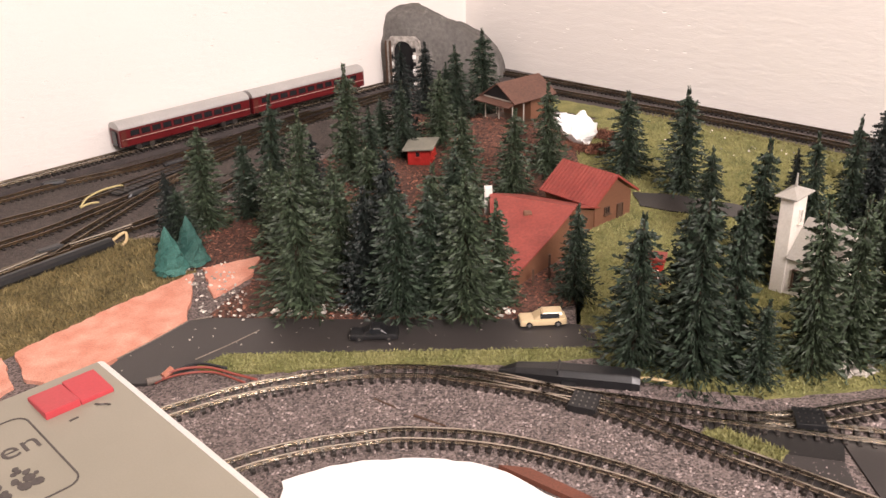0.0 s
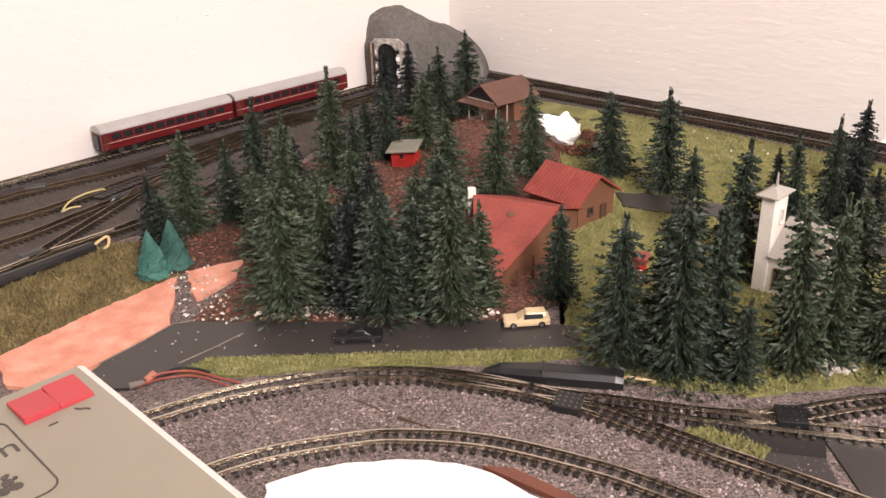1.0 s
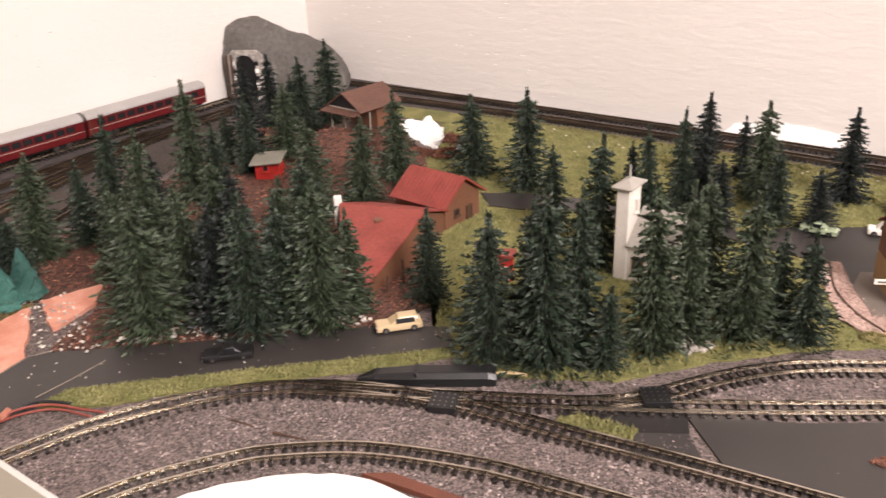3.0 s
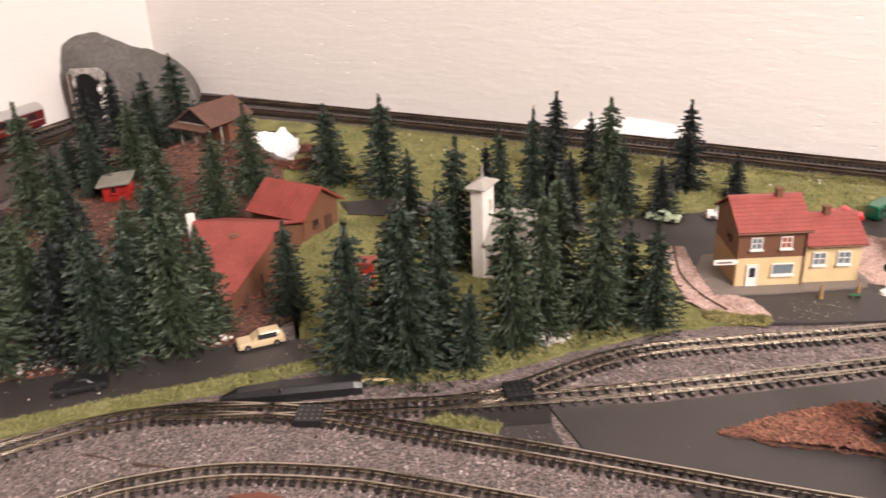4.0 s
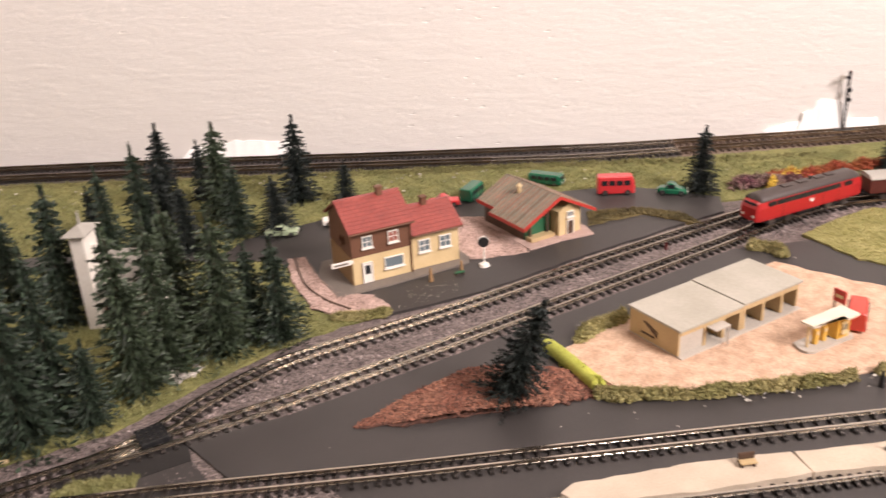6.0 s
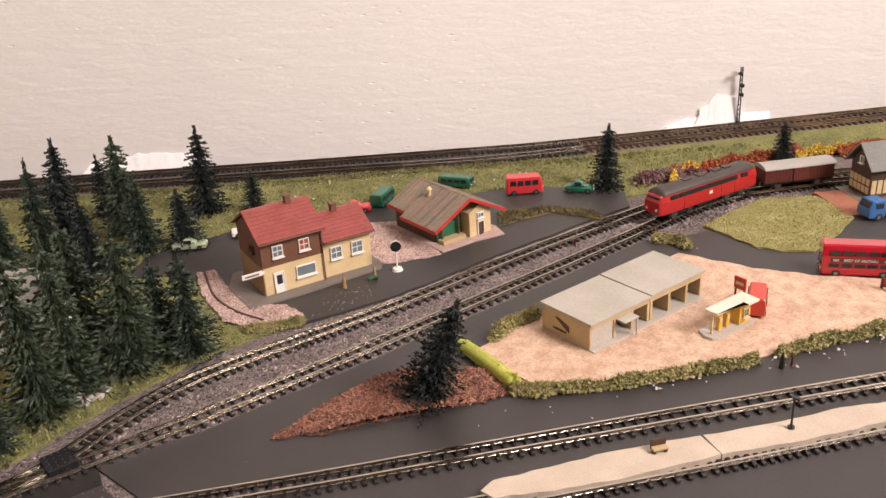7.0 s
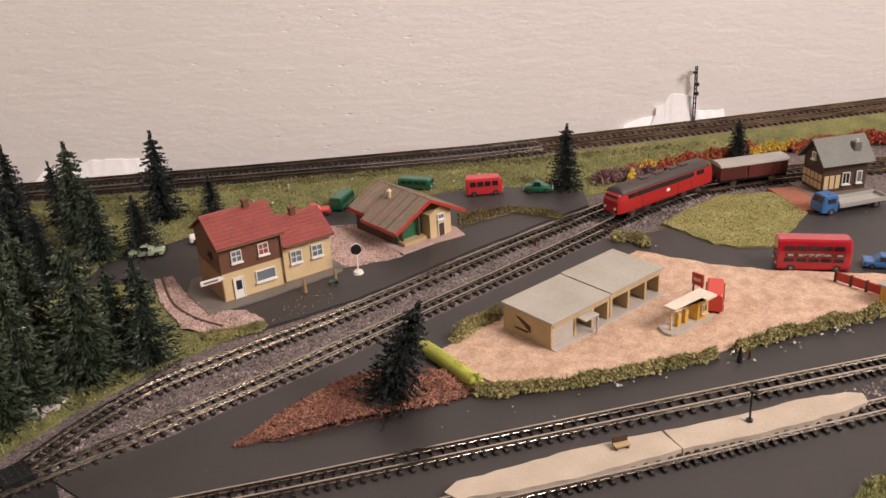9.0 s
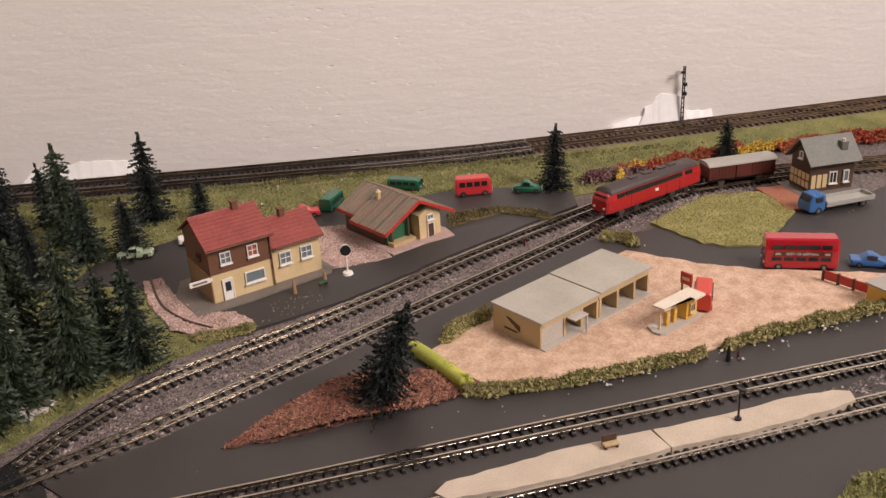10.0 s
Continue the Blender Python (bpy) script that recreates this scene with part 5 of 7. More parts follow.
for y in (-0.0085, -0.0220):
    window(church, pose(0.0013, y, 0.0065, 0, 0, -90), 0.0075, 0.0125, 1, 1, GLASS_DARK, DARKWOOD, 0.0012)

# ---- forest shelter, red cabin, small hut ----
hut = thing("wooden_shelter", "brown wooden shelter with open posts on the hill", "shelter", frame_of(0.0712, 0.4597, 40.0, 0.0235))
part("floor_slab", box(-0.012, -0.022, 0.0, 0.045, 0.022, 0.003), DARKWOOD, hut)
part("wall", gable_block(0.026, 0.038, 0.025, 0.036, 0.016, -0.019), BROWNWALL, hut, "brown board wall")
for x, y in ((-0.009, -0.019), (-0.009, 0.0), (-0.009, 0.019), (0.006, -0.019), (0.006, 0.019)):
    part("post", rod((x, y, 0.0), (x, y, 0.026), 0.0007), CONCRETE, hut)
part("beam", box(-0.0098, -0.0205, 0.0245, -0.0082, 0.0205, 0.0262), CONCRETE, hut)
# black gable plate holds the shade under the roof as colour
part("gable_shade", prism([(-0.0215, 0.0262), (0.0215, 0.0262), (0.0, 0.0392)], -0.0102, -0.0088), BLACK, hut, "gable over the open porch, its shade put in as black").matrix_local = pose(0, 0, 0, 0, 0, 90) @ Matrix.Diagonal((1, -1, 1, 1))
part("porch_roof", box(-0.0205, -0.0235, 0.0236, -0.0086, 0.0235, 0.0246), ROOF_BROWN, hut, "narrow brown porch roof").matrix_local = Matrix.Translation((-0.0086, 0, 0.0246)) @ Matrix.Rotation(-0.18, 4, "Y") @ Matrix.Translation((0.0086, 0, -0.0246))
roof_slab(hut, -0.012, 0.046, -0.0245, 0.0235, 0.0, 0.0395, 0.0012, ROOF_BROWN)
roof_slab(hut, -0.012, 0.046, 0.0245, 0.0235, 0.0, 0.0395, 0.0012, ROOF_BROWN)

cabin = thing("red_cabin", "small red cabin with a grey slanted roof among trees", "cabin", frame_of(-0.024, 0.404, -14.0, 0.0012))
part("wall", box(0.0, 0.0, 0.0, 0.022, 0.018, 0.0150, 0.0003), surface("bright_red_paint", (0.38, 0.022, 0.018), 0.5, vary=0.25), cabin, "bright red wall")
window(cabin, pose(0.0222, 0.006, 0.006, 0, 0, 90), 0.005, 0.006, 1, 1, GLASS_DARK, RED_TRIM)
window(cabin, pose(0.0222, 0.013, 0.008, 0, 0, 90), 0.004, 0.006, 1, 1, GLASS_DARK, RED_TRIM)
window(cabin, pose(0.010, -0.0002, 0.008, 0, 0, 0), 0.005, 0.006, 1, 1, GLASS_DARK, RED_TRIM)
cr = part("roof", box(-0.004, -0.005, 0.0, 0.026, 0.022, 0.0014, 0.0004), ROOF_GREY, cabin, "grey slanted roof")
cr.matrix_local = pose(0, 0, 0.0152, 8, -5, 0)

rh = thing("red_hut", "narrow red hut in the clearing", "hut", frame_of(0.1450, 0.1480, -20, 0.0016))
part("wall", box(0.0, 0.0, 0.0, 0.010, 0.010, 0.017, 0.0003), RED_TRIM, rh)
part("roof", box(-0.0015, -0.0015, 0.017, 0.0115, 0.0115, 0.0195, 0.0006), ROOF_RED, rh)
door(rh, pose(0.005, -0.0002, 0.0002, 0, 0, 0), 0.004, 0.010, BROWNWALL)

# ---- vehicle materials ----
LOCO_RED = surface("loco_red", (0.38, 0.017, 0.018), 0.34, vary=0.06, fine=600, coarse=60, bump=0.03, tint=(0.43, 0.024, 0.023))
LOCO_GREY = surface("loco_roof_grey", (0.048, 0.034, 0.030), 0.5, vary=0.15)
BUS_RED = surface("bus_red", (0.40, 0.009, 0.022), 0.13, vary=0.05, coat=0.6, bump=0)
WINE = surface("coach_wine_red", (0.105, 0.009, 0.011), 0.3, vary=0.08)
SILVER = surface("coach_silver_roof", (0.42, 0.41, 0.40), 0.4, metal=0.35, vary=0.1, coarse=40)
WAGON_RED = surface("wagon_brown_red", (0.095, 0.020, 0.014), 0.5, vary=0.15)
STEEL = surface("wheel_steel", (0.30, 0.28, 0.26), 0.35, metal=1.0, vary=0.1)
TYRE = surface("tyre_black", (0.015, 0.014, 0.014), 0.7, vary=0.2)
CARGREEN = surface("car_green", (0.010, 0.11, 0.055), 0.25, vary=0.06, coat=0.4, bump=0)
CARBLUE = surface("car_blue", (0.035, 0.13, 0.34), 0.3, vary=0.06, coat=0.3, bump=0)
CARCREAM = surface("car_cream", (0.58, 0.45, 0.27), 0.35, vary=0.06, coat=0.2, bump=0)
CARRED = surface("car_red", (0.52, 0.03, 0.035), 0.3, vary=0.06, coat=0.4, bump=0)
CARPALE = surface("car_pale_green", (0.42, 0.50, 0.33), 0.25, vary=0.06, coat=0.4, bump=0)
GREYBED = surface("truck_bed_grey", (0.36, 0.35, 0.31), 0.5, vary=0.1)
CASE = surface("transformer_grey", (0.25, 0.228, 0.178), 0.5, vary=0.03, fine=1500, coarse=25, bump=0.12, tint=(0.275, 0.25, 0.198), depth=0.0002)
# paler copy of the case colour, holding the highlight along the edges
CASE_LIT_EDGE = surface("transformer_lit_edge", (0.60, 0.58, 0.55), 0.35, vary=0.05)
SWITCH_RED = surface("rocker_red", (0.42, 0.045, 0.055), 0.5, vary=0.06, bump=0.03)
INK = surface("printed_ink", (0.06, 0.05, 0.045), 0.6, vary=0.2, bump=0)
PAPER = surface("white_paper", (0.82, 0.80, 0.77), 0.7, vary=0.03, fine=400, coarse=30, bump=0.05)
SAND = surface("platform_sand", (0.47, 0.39, 0.30), 0.85, vary=0.10, fine=1300, coarse=60, bump=0.35, tint=(0.55, 0.46, 0.36))
FRESH_PLASTER = surface("fresh_plaster", (0.90, 0.89, 0.87), 0.5, vary=0.03, fine=200, coarse=60, bump=0.15)
PLASTER = surface("white_plaster", (0.86, 0.85, 0.83), 0.6, vary=0.05, fine=150, coarse=50, bump=0.5, depth=0.002)


def wheel(parent, x, y, z, r, w, tyre=True):
    wh = part("wheel", rod((x, y - w / 2, z), (x, y + w / 2, z), r, n=14), TYRE if tyre else STEEL, parent)
    part("hub", rod((x, y - w / 2 - 0.0002, z), (x, y + w / 2 + 0.0002, z), r * 0.5, n=10), STEEL if tyre else BLACK, wh)
    return wh


def loft(sections, bevel=0.0):
    """A hull from sections (x, half width, z low, z high, half width at the top)."""
    bm, rings = bmesh.new(), []
    for x, w, z0, z1, wt in sections:
        zm = z0 + (z1 - z0) * 0.62
        ring = [(-w * 0.96, z0), (w * 0.96, z0), (w, z0 + (z1 - z0) * 0.15), (w, zm), (wt, z1 - (z1 - z0) * 0.05), (wt * 0.8, z1), (-wt * 0.8, z1), (-wt, z1 - (z1 - z0) * 0.05), (-w, zm), (-w, z0 + (z1 - z0) * 0.15)]
        rings.append([bm.verts.new((x, a, b)) for a, b in ring])
    k = 10
    for a, b in zip(rings, rings[1:]):
        for i in range(k):
            bm.faces.new((a[i], a[(i + 1) % k], b[(i + 1) % k], b[i]))
    bm.faces.new(rings[0][::-1])
    bm.faces.new(rings[-1])
    bmesh.ops.recalc_face_normals(bm, faces=bm.faces)
    return bm


# ---- locomotive ----
RT = 0.0042
loco = thing("diesel_locomotive", "red diesel locomotive with a dark grey roof on the station track", "locomotive", frame_of(0.6895, -0.1178, -16.4, RT))
L = 0.0560
body = part("body", loft([(-L, 0.0078, 0.0062, 0.0160, 0.0076), (-L + 0.002, 0.0088, 0.0058, 0.0205, 0.0078), (-L + 0.006, 0.0093, 0.0058, 0.0222, 0.0080), (L - 0.006, 0.0093, 0.0058, 0.0222, 0.0080), (L - 0.002, 0.0088, 0.0058, 0.0205, 0.0078), (L, 0.0078, 0.0062, 0.0160, 0.0076)]), LOCO_RED, loco, "red body")
bm = bmesh.new()
rings = []
for x, s in ((-L + 0.004, 0.72), (-L + 0.0075, 1.0), (L - 0.0075, 1.0), (L - 0.004, 0.72)):
    rings.append([bm.verts.new((x, 0.0085 * math.cos(a), 0.0208 + 0.0052 * s * math.sin(a))) for a in [math.pi * k / 10 for k in range(11)]])
for a, b in zip(rings, rings[1:]):
    for k in range(10):
        bm.faces.new((a[k], b[k], b[k + 1], a[k + 1]))
for r in rings[::3]:
    bm.faces.new(r)
bmesh.ops.recalc_face_normals(bm, faces=bm.faces)
roof = part("roof", bm, LOCO_GREY, loco, "dark grey rounded roof", smooth=True)
for x in (-0.02, -0.004, 0.014, 0.026):
    part("roof_vent", box(x - 0.004, -0.0028, 0.0255, x + 0.004, 0.0028, 0.0266, 0.0003), LOCO_GREY, roof)
part("exhaust", rod((0.006, 0, 0.0258), (0.006, 0, 0.0282), 0.0010), BLACK, roof)
for s in (-1, 1):
    part("side_grille", box(-0.0355, s * 0.0092 - 0.0004, 0.0168, 0.0305, s * 0.0092 + 0.0004, 0.0202), GLASS_DARK, body, "dark window and grille band")
    for x in (-0.0415, 0.0385):
        part("cab_window", box(x - 0.0035, s * 0.0091 - 0.0005, 0.0168, x + 0.0045, s * 0.0091 + 0.0005, 0.0200), GLASS_DARK, body)
    part("emblem", box(-0.002, s * 0.0094 - 0.0002, 0.0118, 0.0018, s * 0.0094 + 0.0002, 0.0142), WHITE, body, "small pale emblem")
    for x in (-0.030, 0.012, 0.028):
        part("panel_line", box(x, s * 0.00935 - 0.00012, 0.0062, x + 0.0003, s * 0.00935 + 0.00012, 0.0160), WAGON_RED, body)
    fr = part("windscreen", box(s * (L - 0.0016) - 0.0006, -0.0062, 0.0160, s * (L - 0.0016) + 0.0006, 0.0062, 0.0198, 0.0003), GLASS_DARK, body)
    for y in (-0.0052, 0.0052):
        part("headlamp", rod((s * (L - 0.0002), y, 0.0100), (s * (L + 0.0006), y, 0.0100), 0.0011), WHITE, body)
        part("buffer", rod((s * L, y, 0.0066), (s * (L + 0.0036), y, 0.0066), 0.0008), BLACK, body)
    part("coupling", box(s * (L + 0.002) - 0.0022, -0.0015, 0.0036, s * (L + 0.002) + 0.0022, 0.0015, 0.0054), BLACK, loco)
part("fuel_tank", box(-0.012, -0.0070, 0.0024, 0.012, 0.0070, 0.0060, 0.0006), BLACK, loco)
for x in (-0.030, 0.030):
    bogie = part("bogie", box(x - 0.014, -0.0072, 0.0018, x + 0.014, 0.0072, 0.0060, 0.0005), BLACK, loco)
    for dx in (-0.0085, 0.0085):
        for s in (-1, 1):
            part("wheel", rod((x + dx, s * 0.0046, 0.0029), (x + dx, s * 0.0078, 0.0029), 0.0030, n=16), STEEL, bogie)

# ---- covered wagon ----
wag = thing("covered_goods_wagon", "brown-red covered goods wagon with a pale roof", "wagon", frame_of(0.7725, -0.1608, -39.0, RT))
wb = part("body", box(-0.031, -0.0088, 0.0062, 0.031, 0.0088, 0.0185, 0.0003), WAGON_RED, wag, "brown-red board body")
for i in range(-9, 10):
    for s in (-1, 1):
        part("board_seam", box(i * 0.0031 - 0.00012, s * 0.00885 - 0.00012, 0.0066, i * 0.0031 + 0.00012, s * 0.00885 + 0.00012, 0.0180), BLACK, wb)
part("roof", prism([(0.0098 * math.cos(a), 0.0178 + 0.0036 * math.sin(a)) for a in [math.pi * k / 12 for k in range(13)]], -0.032, 0.032), PALEROOF, wag, "pale grey rounded roof").matrix_local = pose(0, 0, 0, 0, 0, 90)
part("sliding_door", box(-0.006, -0.0096, 0.0066, 0.006, -0.0090, 0.0176), WAGON_RED, wag)
part("underframe", box(-0.0315, -0.0070, 0.0040, 0.0315, 0.0070, 0.0061), BLACK, wag)
for x in (-0.018, 0.018):
    for s in (-1, 1):
        part("wheel", rod((x, s * 0.0046, 0.0029), (x, s * 0.0070, 0.0029), 0.0030, n=16), STEEL, wag)
for s in (-1, 1):
    for y in (-0.005, 0.005):
        part("buffer", rod((s * 0.0315, y, 0.0062), (s * 0.0345, y, 0.0062), 0.0008), BLACK, wag)


# ---- coaches ----
def coach(l0, l1, label):
    mid = along(0.018, (l0 + l1) / 2)
    c = thing("passenger_coach", label, "coach", frame_of(*mid, 45.0, RT + 0.005) @ Matrix.Diagonal((1, 1.12, 1.26, 1)), group="coaches beside the wall")
    h = (l1 - l0) / 2
    b = part("body", box(-h, -0.0090, 0.0050, h, 0.0090, 0.0190, 0.0004), WINE, c, "wine red body")
    part("roof", prism([(0.0095 * math.cos(a), 0.0186 + 0.0054 * math.sin(a)) for a in [math.pi * k / 14 for k in range(15)]], -h, h), SILVER, c, "silver rounded roof", smooth=False).matrix_local = pose(0, 0, 0, 0, 0, 90)
    for s in (-1, 1):
        n = 11
        for i in range(n):
            x = -h + 0.010 + (2 * h - 0.020) * (i + 0.5) / n
            part("window", box(x - 0.0046, s * 0.0090 - 0.0002, 0.0125, x + 0.0046, s * 0.0090 + 0.00025, 0.0168), GLASS_DARK, b)
        part("stripe", box(-h + 0.001, s * 0.0091 - 0.0002, 0.0103, h - 0.001, s * 0.0091 + 0.0002, 0.0108), PALEPINK, b, "thin pale stripe")
        part("end_door", box(-h + 0.0015, s * 0.0091 - 0.0002, 0.0060, -h + 0.0065, s * 0.0091 + 0.0002, 0.0172), WAGON_RED, b)
        part("gangway", box(s * h - 0.0012, -0.0042, 0.0052, s * h + 0.0016, 0.0042, 0.0170, 0.0004), BLACK, c)
    part("underframe", box(-h + 0.004, -0.0068, 0.0034, h - 0.004, 0.0068, 0.0049), BLACK, c)
    for x in (-h + 0.026, h - 0.026):
        g = part("bogie", box(x - 0.011, -0.0068, 0.0016, x + 0.011, 0.0068, 0.0034), BLACK, c)
        for dx in (-0.007, 0.007):
            for s in (-1, 1):
                part("wheel", rod((x + dx, s * 0.0046, 0.0027), (x + dx, s * 0.0072, 0.0027), 0.0028, n=12), STEEL, g)


coach(0.366, 0.514, "wine red coach with silver roof standing beside the wall")
coach(0.206, 0.362, "wine red coach with silver roof coupled towards the tunnel")


# ---- road vehicles ----
def saloon(name, label, m, length, width, height, paint, estate=False, beetle=False):
    v = thing(name, label, "car", m, group="parked cars")
    h, w = length / 2, width / 2
    z0, zb = height * 0.16, height * 0.58
    if beetle:
        secs = [(-h, w * 0.55, z0, zb * 0.75, w * 0.45), (-h * 0.8, w * 0.85, z0, zb * 1.05, w * 0.65), (-h * 0.3, w, z0, zb * 1.15, w * 0.7), (h * 0.3, w, z0, zb * 1.1, w * 0.7), (h * 0.8, w * 0.85, z0, zb * 0.95, w * 0.6), (h, w * 0.5, z0, zb * 0.6, w * 0.4)]
    else:
        secs = [(-h, w * 0.90, z0, zb * 0.95, w * 0.86), (-h * 0.93, w, z0, zb, w * 0.94), (h * 0.93, w, z0, zb * 0.95, w * 0.94), (h, w * 0.90, z0, zb * 0.88, w * 0.86)]
    b = part("body", loft(secs), paint, v)
    x0, x1 = (-h * 0.92, h * 0.30) if estate else (-h * 0.55, h * 0.32)
    cab = loft([(x0, w * 0.86, zb * 0.9, zb * 1.05, w * 0.8), (x0 + h * (0.12 if estate else 0.3), w * 0.88, zb * 0.9, height, w * 0.7), (x1 - h * 0.3, w * 0.88, zb * 0.9, height, w * 0.7), (x1 + h * 0.1, w * 0.86, zb * 0.9, zb * 1.05, w * 0.8)])
    c = part("cabin", cab, paint, v)
    for s in (-1, 1):
        part("side_window", box(x0 + h * 0.25, s * w * 0.83 - 0.0004, zb * 1.06, x1 - h * 0.15, s * w * 0.83 + 0.0004, height * 0.92), GLASS_DARK, c)
        part("headlamp", rod((h * 0.97, s * w * 0.65, zb * 0.72), (h + 0.0003, s * w * 0.65, zb * 0.72), height * 0.07), WHITE, b)
    wsx = x1 - h * 0.06
    ws = part("windscreen", box(-0.0003, -w * 0.68, 0, 0.0003, w * 0.68, (height - zb) * 0.95), GLASS_DARK, c)
    ws.matrix_local = pose(wsx, 0, zb * 1.02, 0, -38, 0)
    part("bumper", box(h * 0.98, -w * 0.9, z0, h + 0.0005, w * 0.9, z0 + height * 0.1), STEEL, b)
    part("bumper", box(-h - 0.0005, -w * 0.9, z0, -h * 0.98, w * 0.9, z0 + height * 0.1), STEEL, b)
    for x in (-h * 0.62, h * 0.62):
        for s in (-1, 1):
            wheel(v, x, s * w * 0.88, height * 0.22, height * 0.22, width * 0.16)
    return v


def van(name, label, m, length, width, height, paint, glass_from=0.55, windows=4):
    v = thing(name, label, "van", m, group="parked vans")
    h, w = length / 2, width / 2
    b = part("body", loft([(-h, w * 0.92, height * 0.13, height * 0.94, w * 0.82), (-h * 0.93, w, height * 0.11, height, w * 0.88), (h * 0.80, w, height * 0.11, height, w * 0.88), (h * 0.92, w * 0.97, height * 0.11, height * 0.88, w * 0.84), (h, w * 0.9, height * 0.13, height * 0.52, w * 0.85)]), paint, v)
    for s in (-1, 1):
        for i in range(windows):
            a = -h * 0.85 + (h * 1.62) * (i + 0.12) / windows
            part("side_window", box(a, s * w * 0.985 - 0.0004, height * glass_from, a + h * 1.62 / windows * 0.78, s * w * 0.985 + 0.0004, height * 0.80), GLASS_DARK, b)
        part("headlamp", rod((h * 0.98, s * w * 0.6, height * 0.36), (h + 0.0004, s * w * 0.6, height * 0.36), height * 0.06), WHITE, b)
    ws = part("windscreen", box(-0.0004, -w * 0.75, 0, 0.0004, w * 0.75, height * 0.32), GLASS_DARK, b)
    ws.matrix_local = pose(h * 0.985, 0, height * 0.56, 0, -13, 0)
    part("bumper", box(h * 0.98, -w * 0.9, height * 0.14, h + 0.0005, w * 0.9, height * 0.22), STEEL, b)
    for x in (-h * 0.6, h * 0.6):
        for s in (-1, 1):
            wheel(v, x, s * w * 0.9, height * 0.15, height * 0.15, width * 0.16)
    return v


G = 0.0022
saloon("estate_car", "cream estate car parked on the black road", frame_of(0.0695, 0.0965, 183.0, 0.0020), 0.0285, 0.0112, 0.0098, CARCREAM, True)
saloon("black_car", "black saloon car on the black road", frame_of(-0.0340, 0.0850, 180.0, 0.0020), 0.0290, 0.0112, 0.0086, BLACK)
saloon("pale_green_car", "pale green car in the station yard", frame_of(0.3965, 0.1690, -45.0, G), 0.0260, 0.0108, 0.0092, CARPALE)
saloon("white_car", "white car half hidden behind the station", frame_of(0.4400, 0.1530, -35.0, G), 0.0240, 0.0108, 0.0098, WHITE)
saloon("green_beetle", "rounded green car at the edge of the yard", frame_of(0.6660, -0.0165, -60.0, G), 0.0250, 0.0112, 0.0105, CARGREEN, False, True)
saloon("red_car", "red car behind the station wing", frame_of(0.5250, 0.1150, -40.0, G), 0.0250, 0.0112, 0.0100, CARRED)
saloon("blue_car", "blue saloon car parked behind the bus", frame_of(0.6590, -0.2975, -68.0, 0.0012), 0.0280, 0.0112, 0.0095, CARBLUE)
van("red_van", "red delivery van in the station yard", frame_of(0.6380, 0.0215, -46.0, G), 0.0315, 0.0125, 0.0165, CARRED, 0.55, 4)
van("green_van", "green van behind the station", frame_of(0.5530, 0.1100, 20.0, G), 0.0280, 0.0120, 0.0120, CARGREEN, 0.5, 4)
van("green_van", "green van behind the goods shed", frame_of(0.6210, 0.0840, -70.0, G), 0.0310, 0.0120, 0.0095, CARGREEN, 0.5, 4)
van("red_minibus", "orange-red minibus beside the filling station", frame_of(0.5460, -0.2240, 20.0, G), 0.0260, 0.0112, 0.0135, surface("minibus_red", (0.55, 0.055, 0.035), 0.4, vary=0.05, bump=0), 0.55, 3)

# double-decker bus
bus = thing("double_decker_bus", "glossy red double-decker bus with an advertising strip", "bus", frame_of(0.6335, -0.2565, -62.0, 0.0012) @ Matrix.Diagonal((0.90, 0.92, 0.84, 1)))
bb = part("body", loft([(-0.0265, 0.0074, 0.0022, 0.0262, 0.0064), (-0.0255, 0.0080, 0.0018, 0.0272, 0.0068), (0.0250, 0.0080, 0.0018, 0.0272, 0.0068), (0.0265, 0.0074, 0.0022, 0.0258, 0.0064)]), BUS_RED, bus, "glossy red body")
for s in (-1, 1):
    for i in range(5):
        x = -0.0215 + i * 0.0088
        part("upper_window", box(x, s * 0.0079 - 0.0006, 0.0188, x + 0.0072, s * 0.0079 + 0.0003, 0.0222), GLASS_DARK, bb)
        part("lower_window", box(x, s * 0.0080 - 0.0004, 0.0086, x + 0.0072, s * 0.0080 + 0.0003, 0.0116), GLASS_DARK, bb)
    part("advert_strip", box(-0.0205, s * 0.0081 - 0.0002, 0.0128, 0.0215, s * 0.0081 + 0.0003, 0.0166), WAGON_RED, bb, "dark red advertising strip")
for x in (-0.016, 0.0165):
    for s in (-1, 1):
        wheel(bus, x, s * 0.0070, 0.0030, 0.0030, 0.0020)
part("headlamp", rod((-0.0264, -0.0055, 0.0065), (-0.0270, -0.0055, 0.0065), 0.0009), WHITE, bb)
part("headlamp", rod((-0.0264, 0.0055, 0.0065), (-0.0270, 0.0055, 0.0065), 0.0009), WHITE, bb)
part("windscreen", box(-0.0270, -0.006, 0.0090, -0.0262, 0.006, 0.0120), GLASS_DARK, bb)


def lettering(text, size, m, material, parent, name="lettering"):
    cu = bpy.data.curves.new(name, "FONT")
    cu.body, cu.size, cu.align_x, cu.align_y, cu.extrude = text, size, "CENTER", "CENTER", 0.00005
    tmp = bpy.data.objects.new("tmp", cu)
    scene.collection.objects.link(tmp)
    me = bpy.data.meshes.new_from_object(tmp.evaluated_get(bpy.context.evaluated_depsgraph_get()))
    bpy.data.objects.remove(tmp)
    me.materials.append(material)
    o = new(name, me)
    o.parent, o.matrix_local = parent, m
    return o


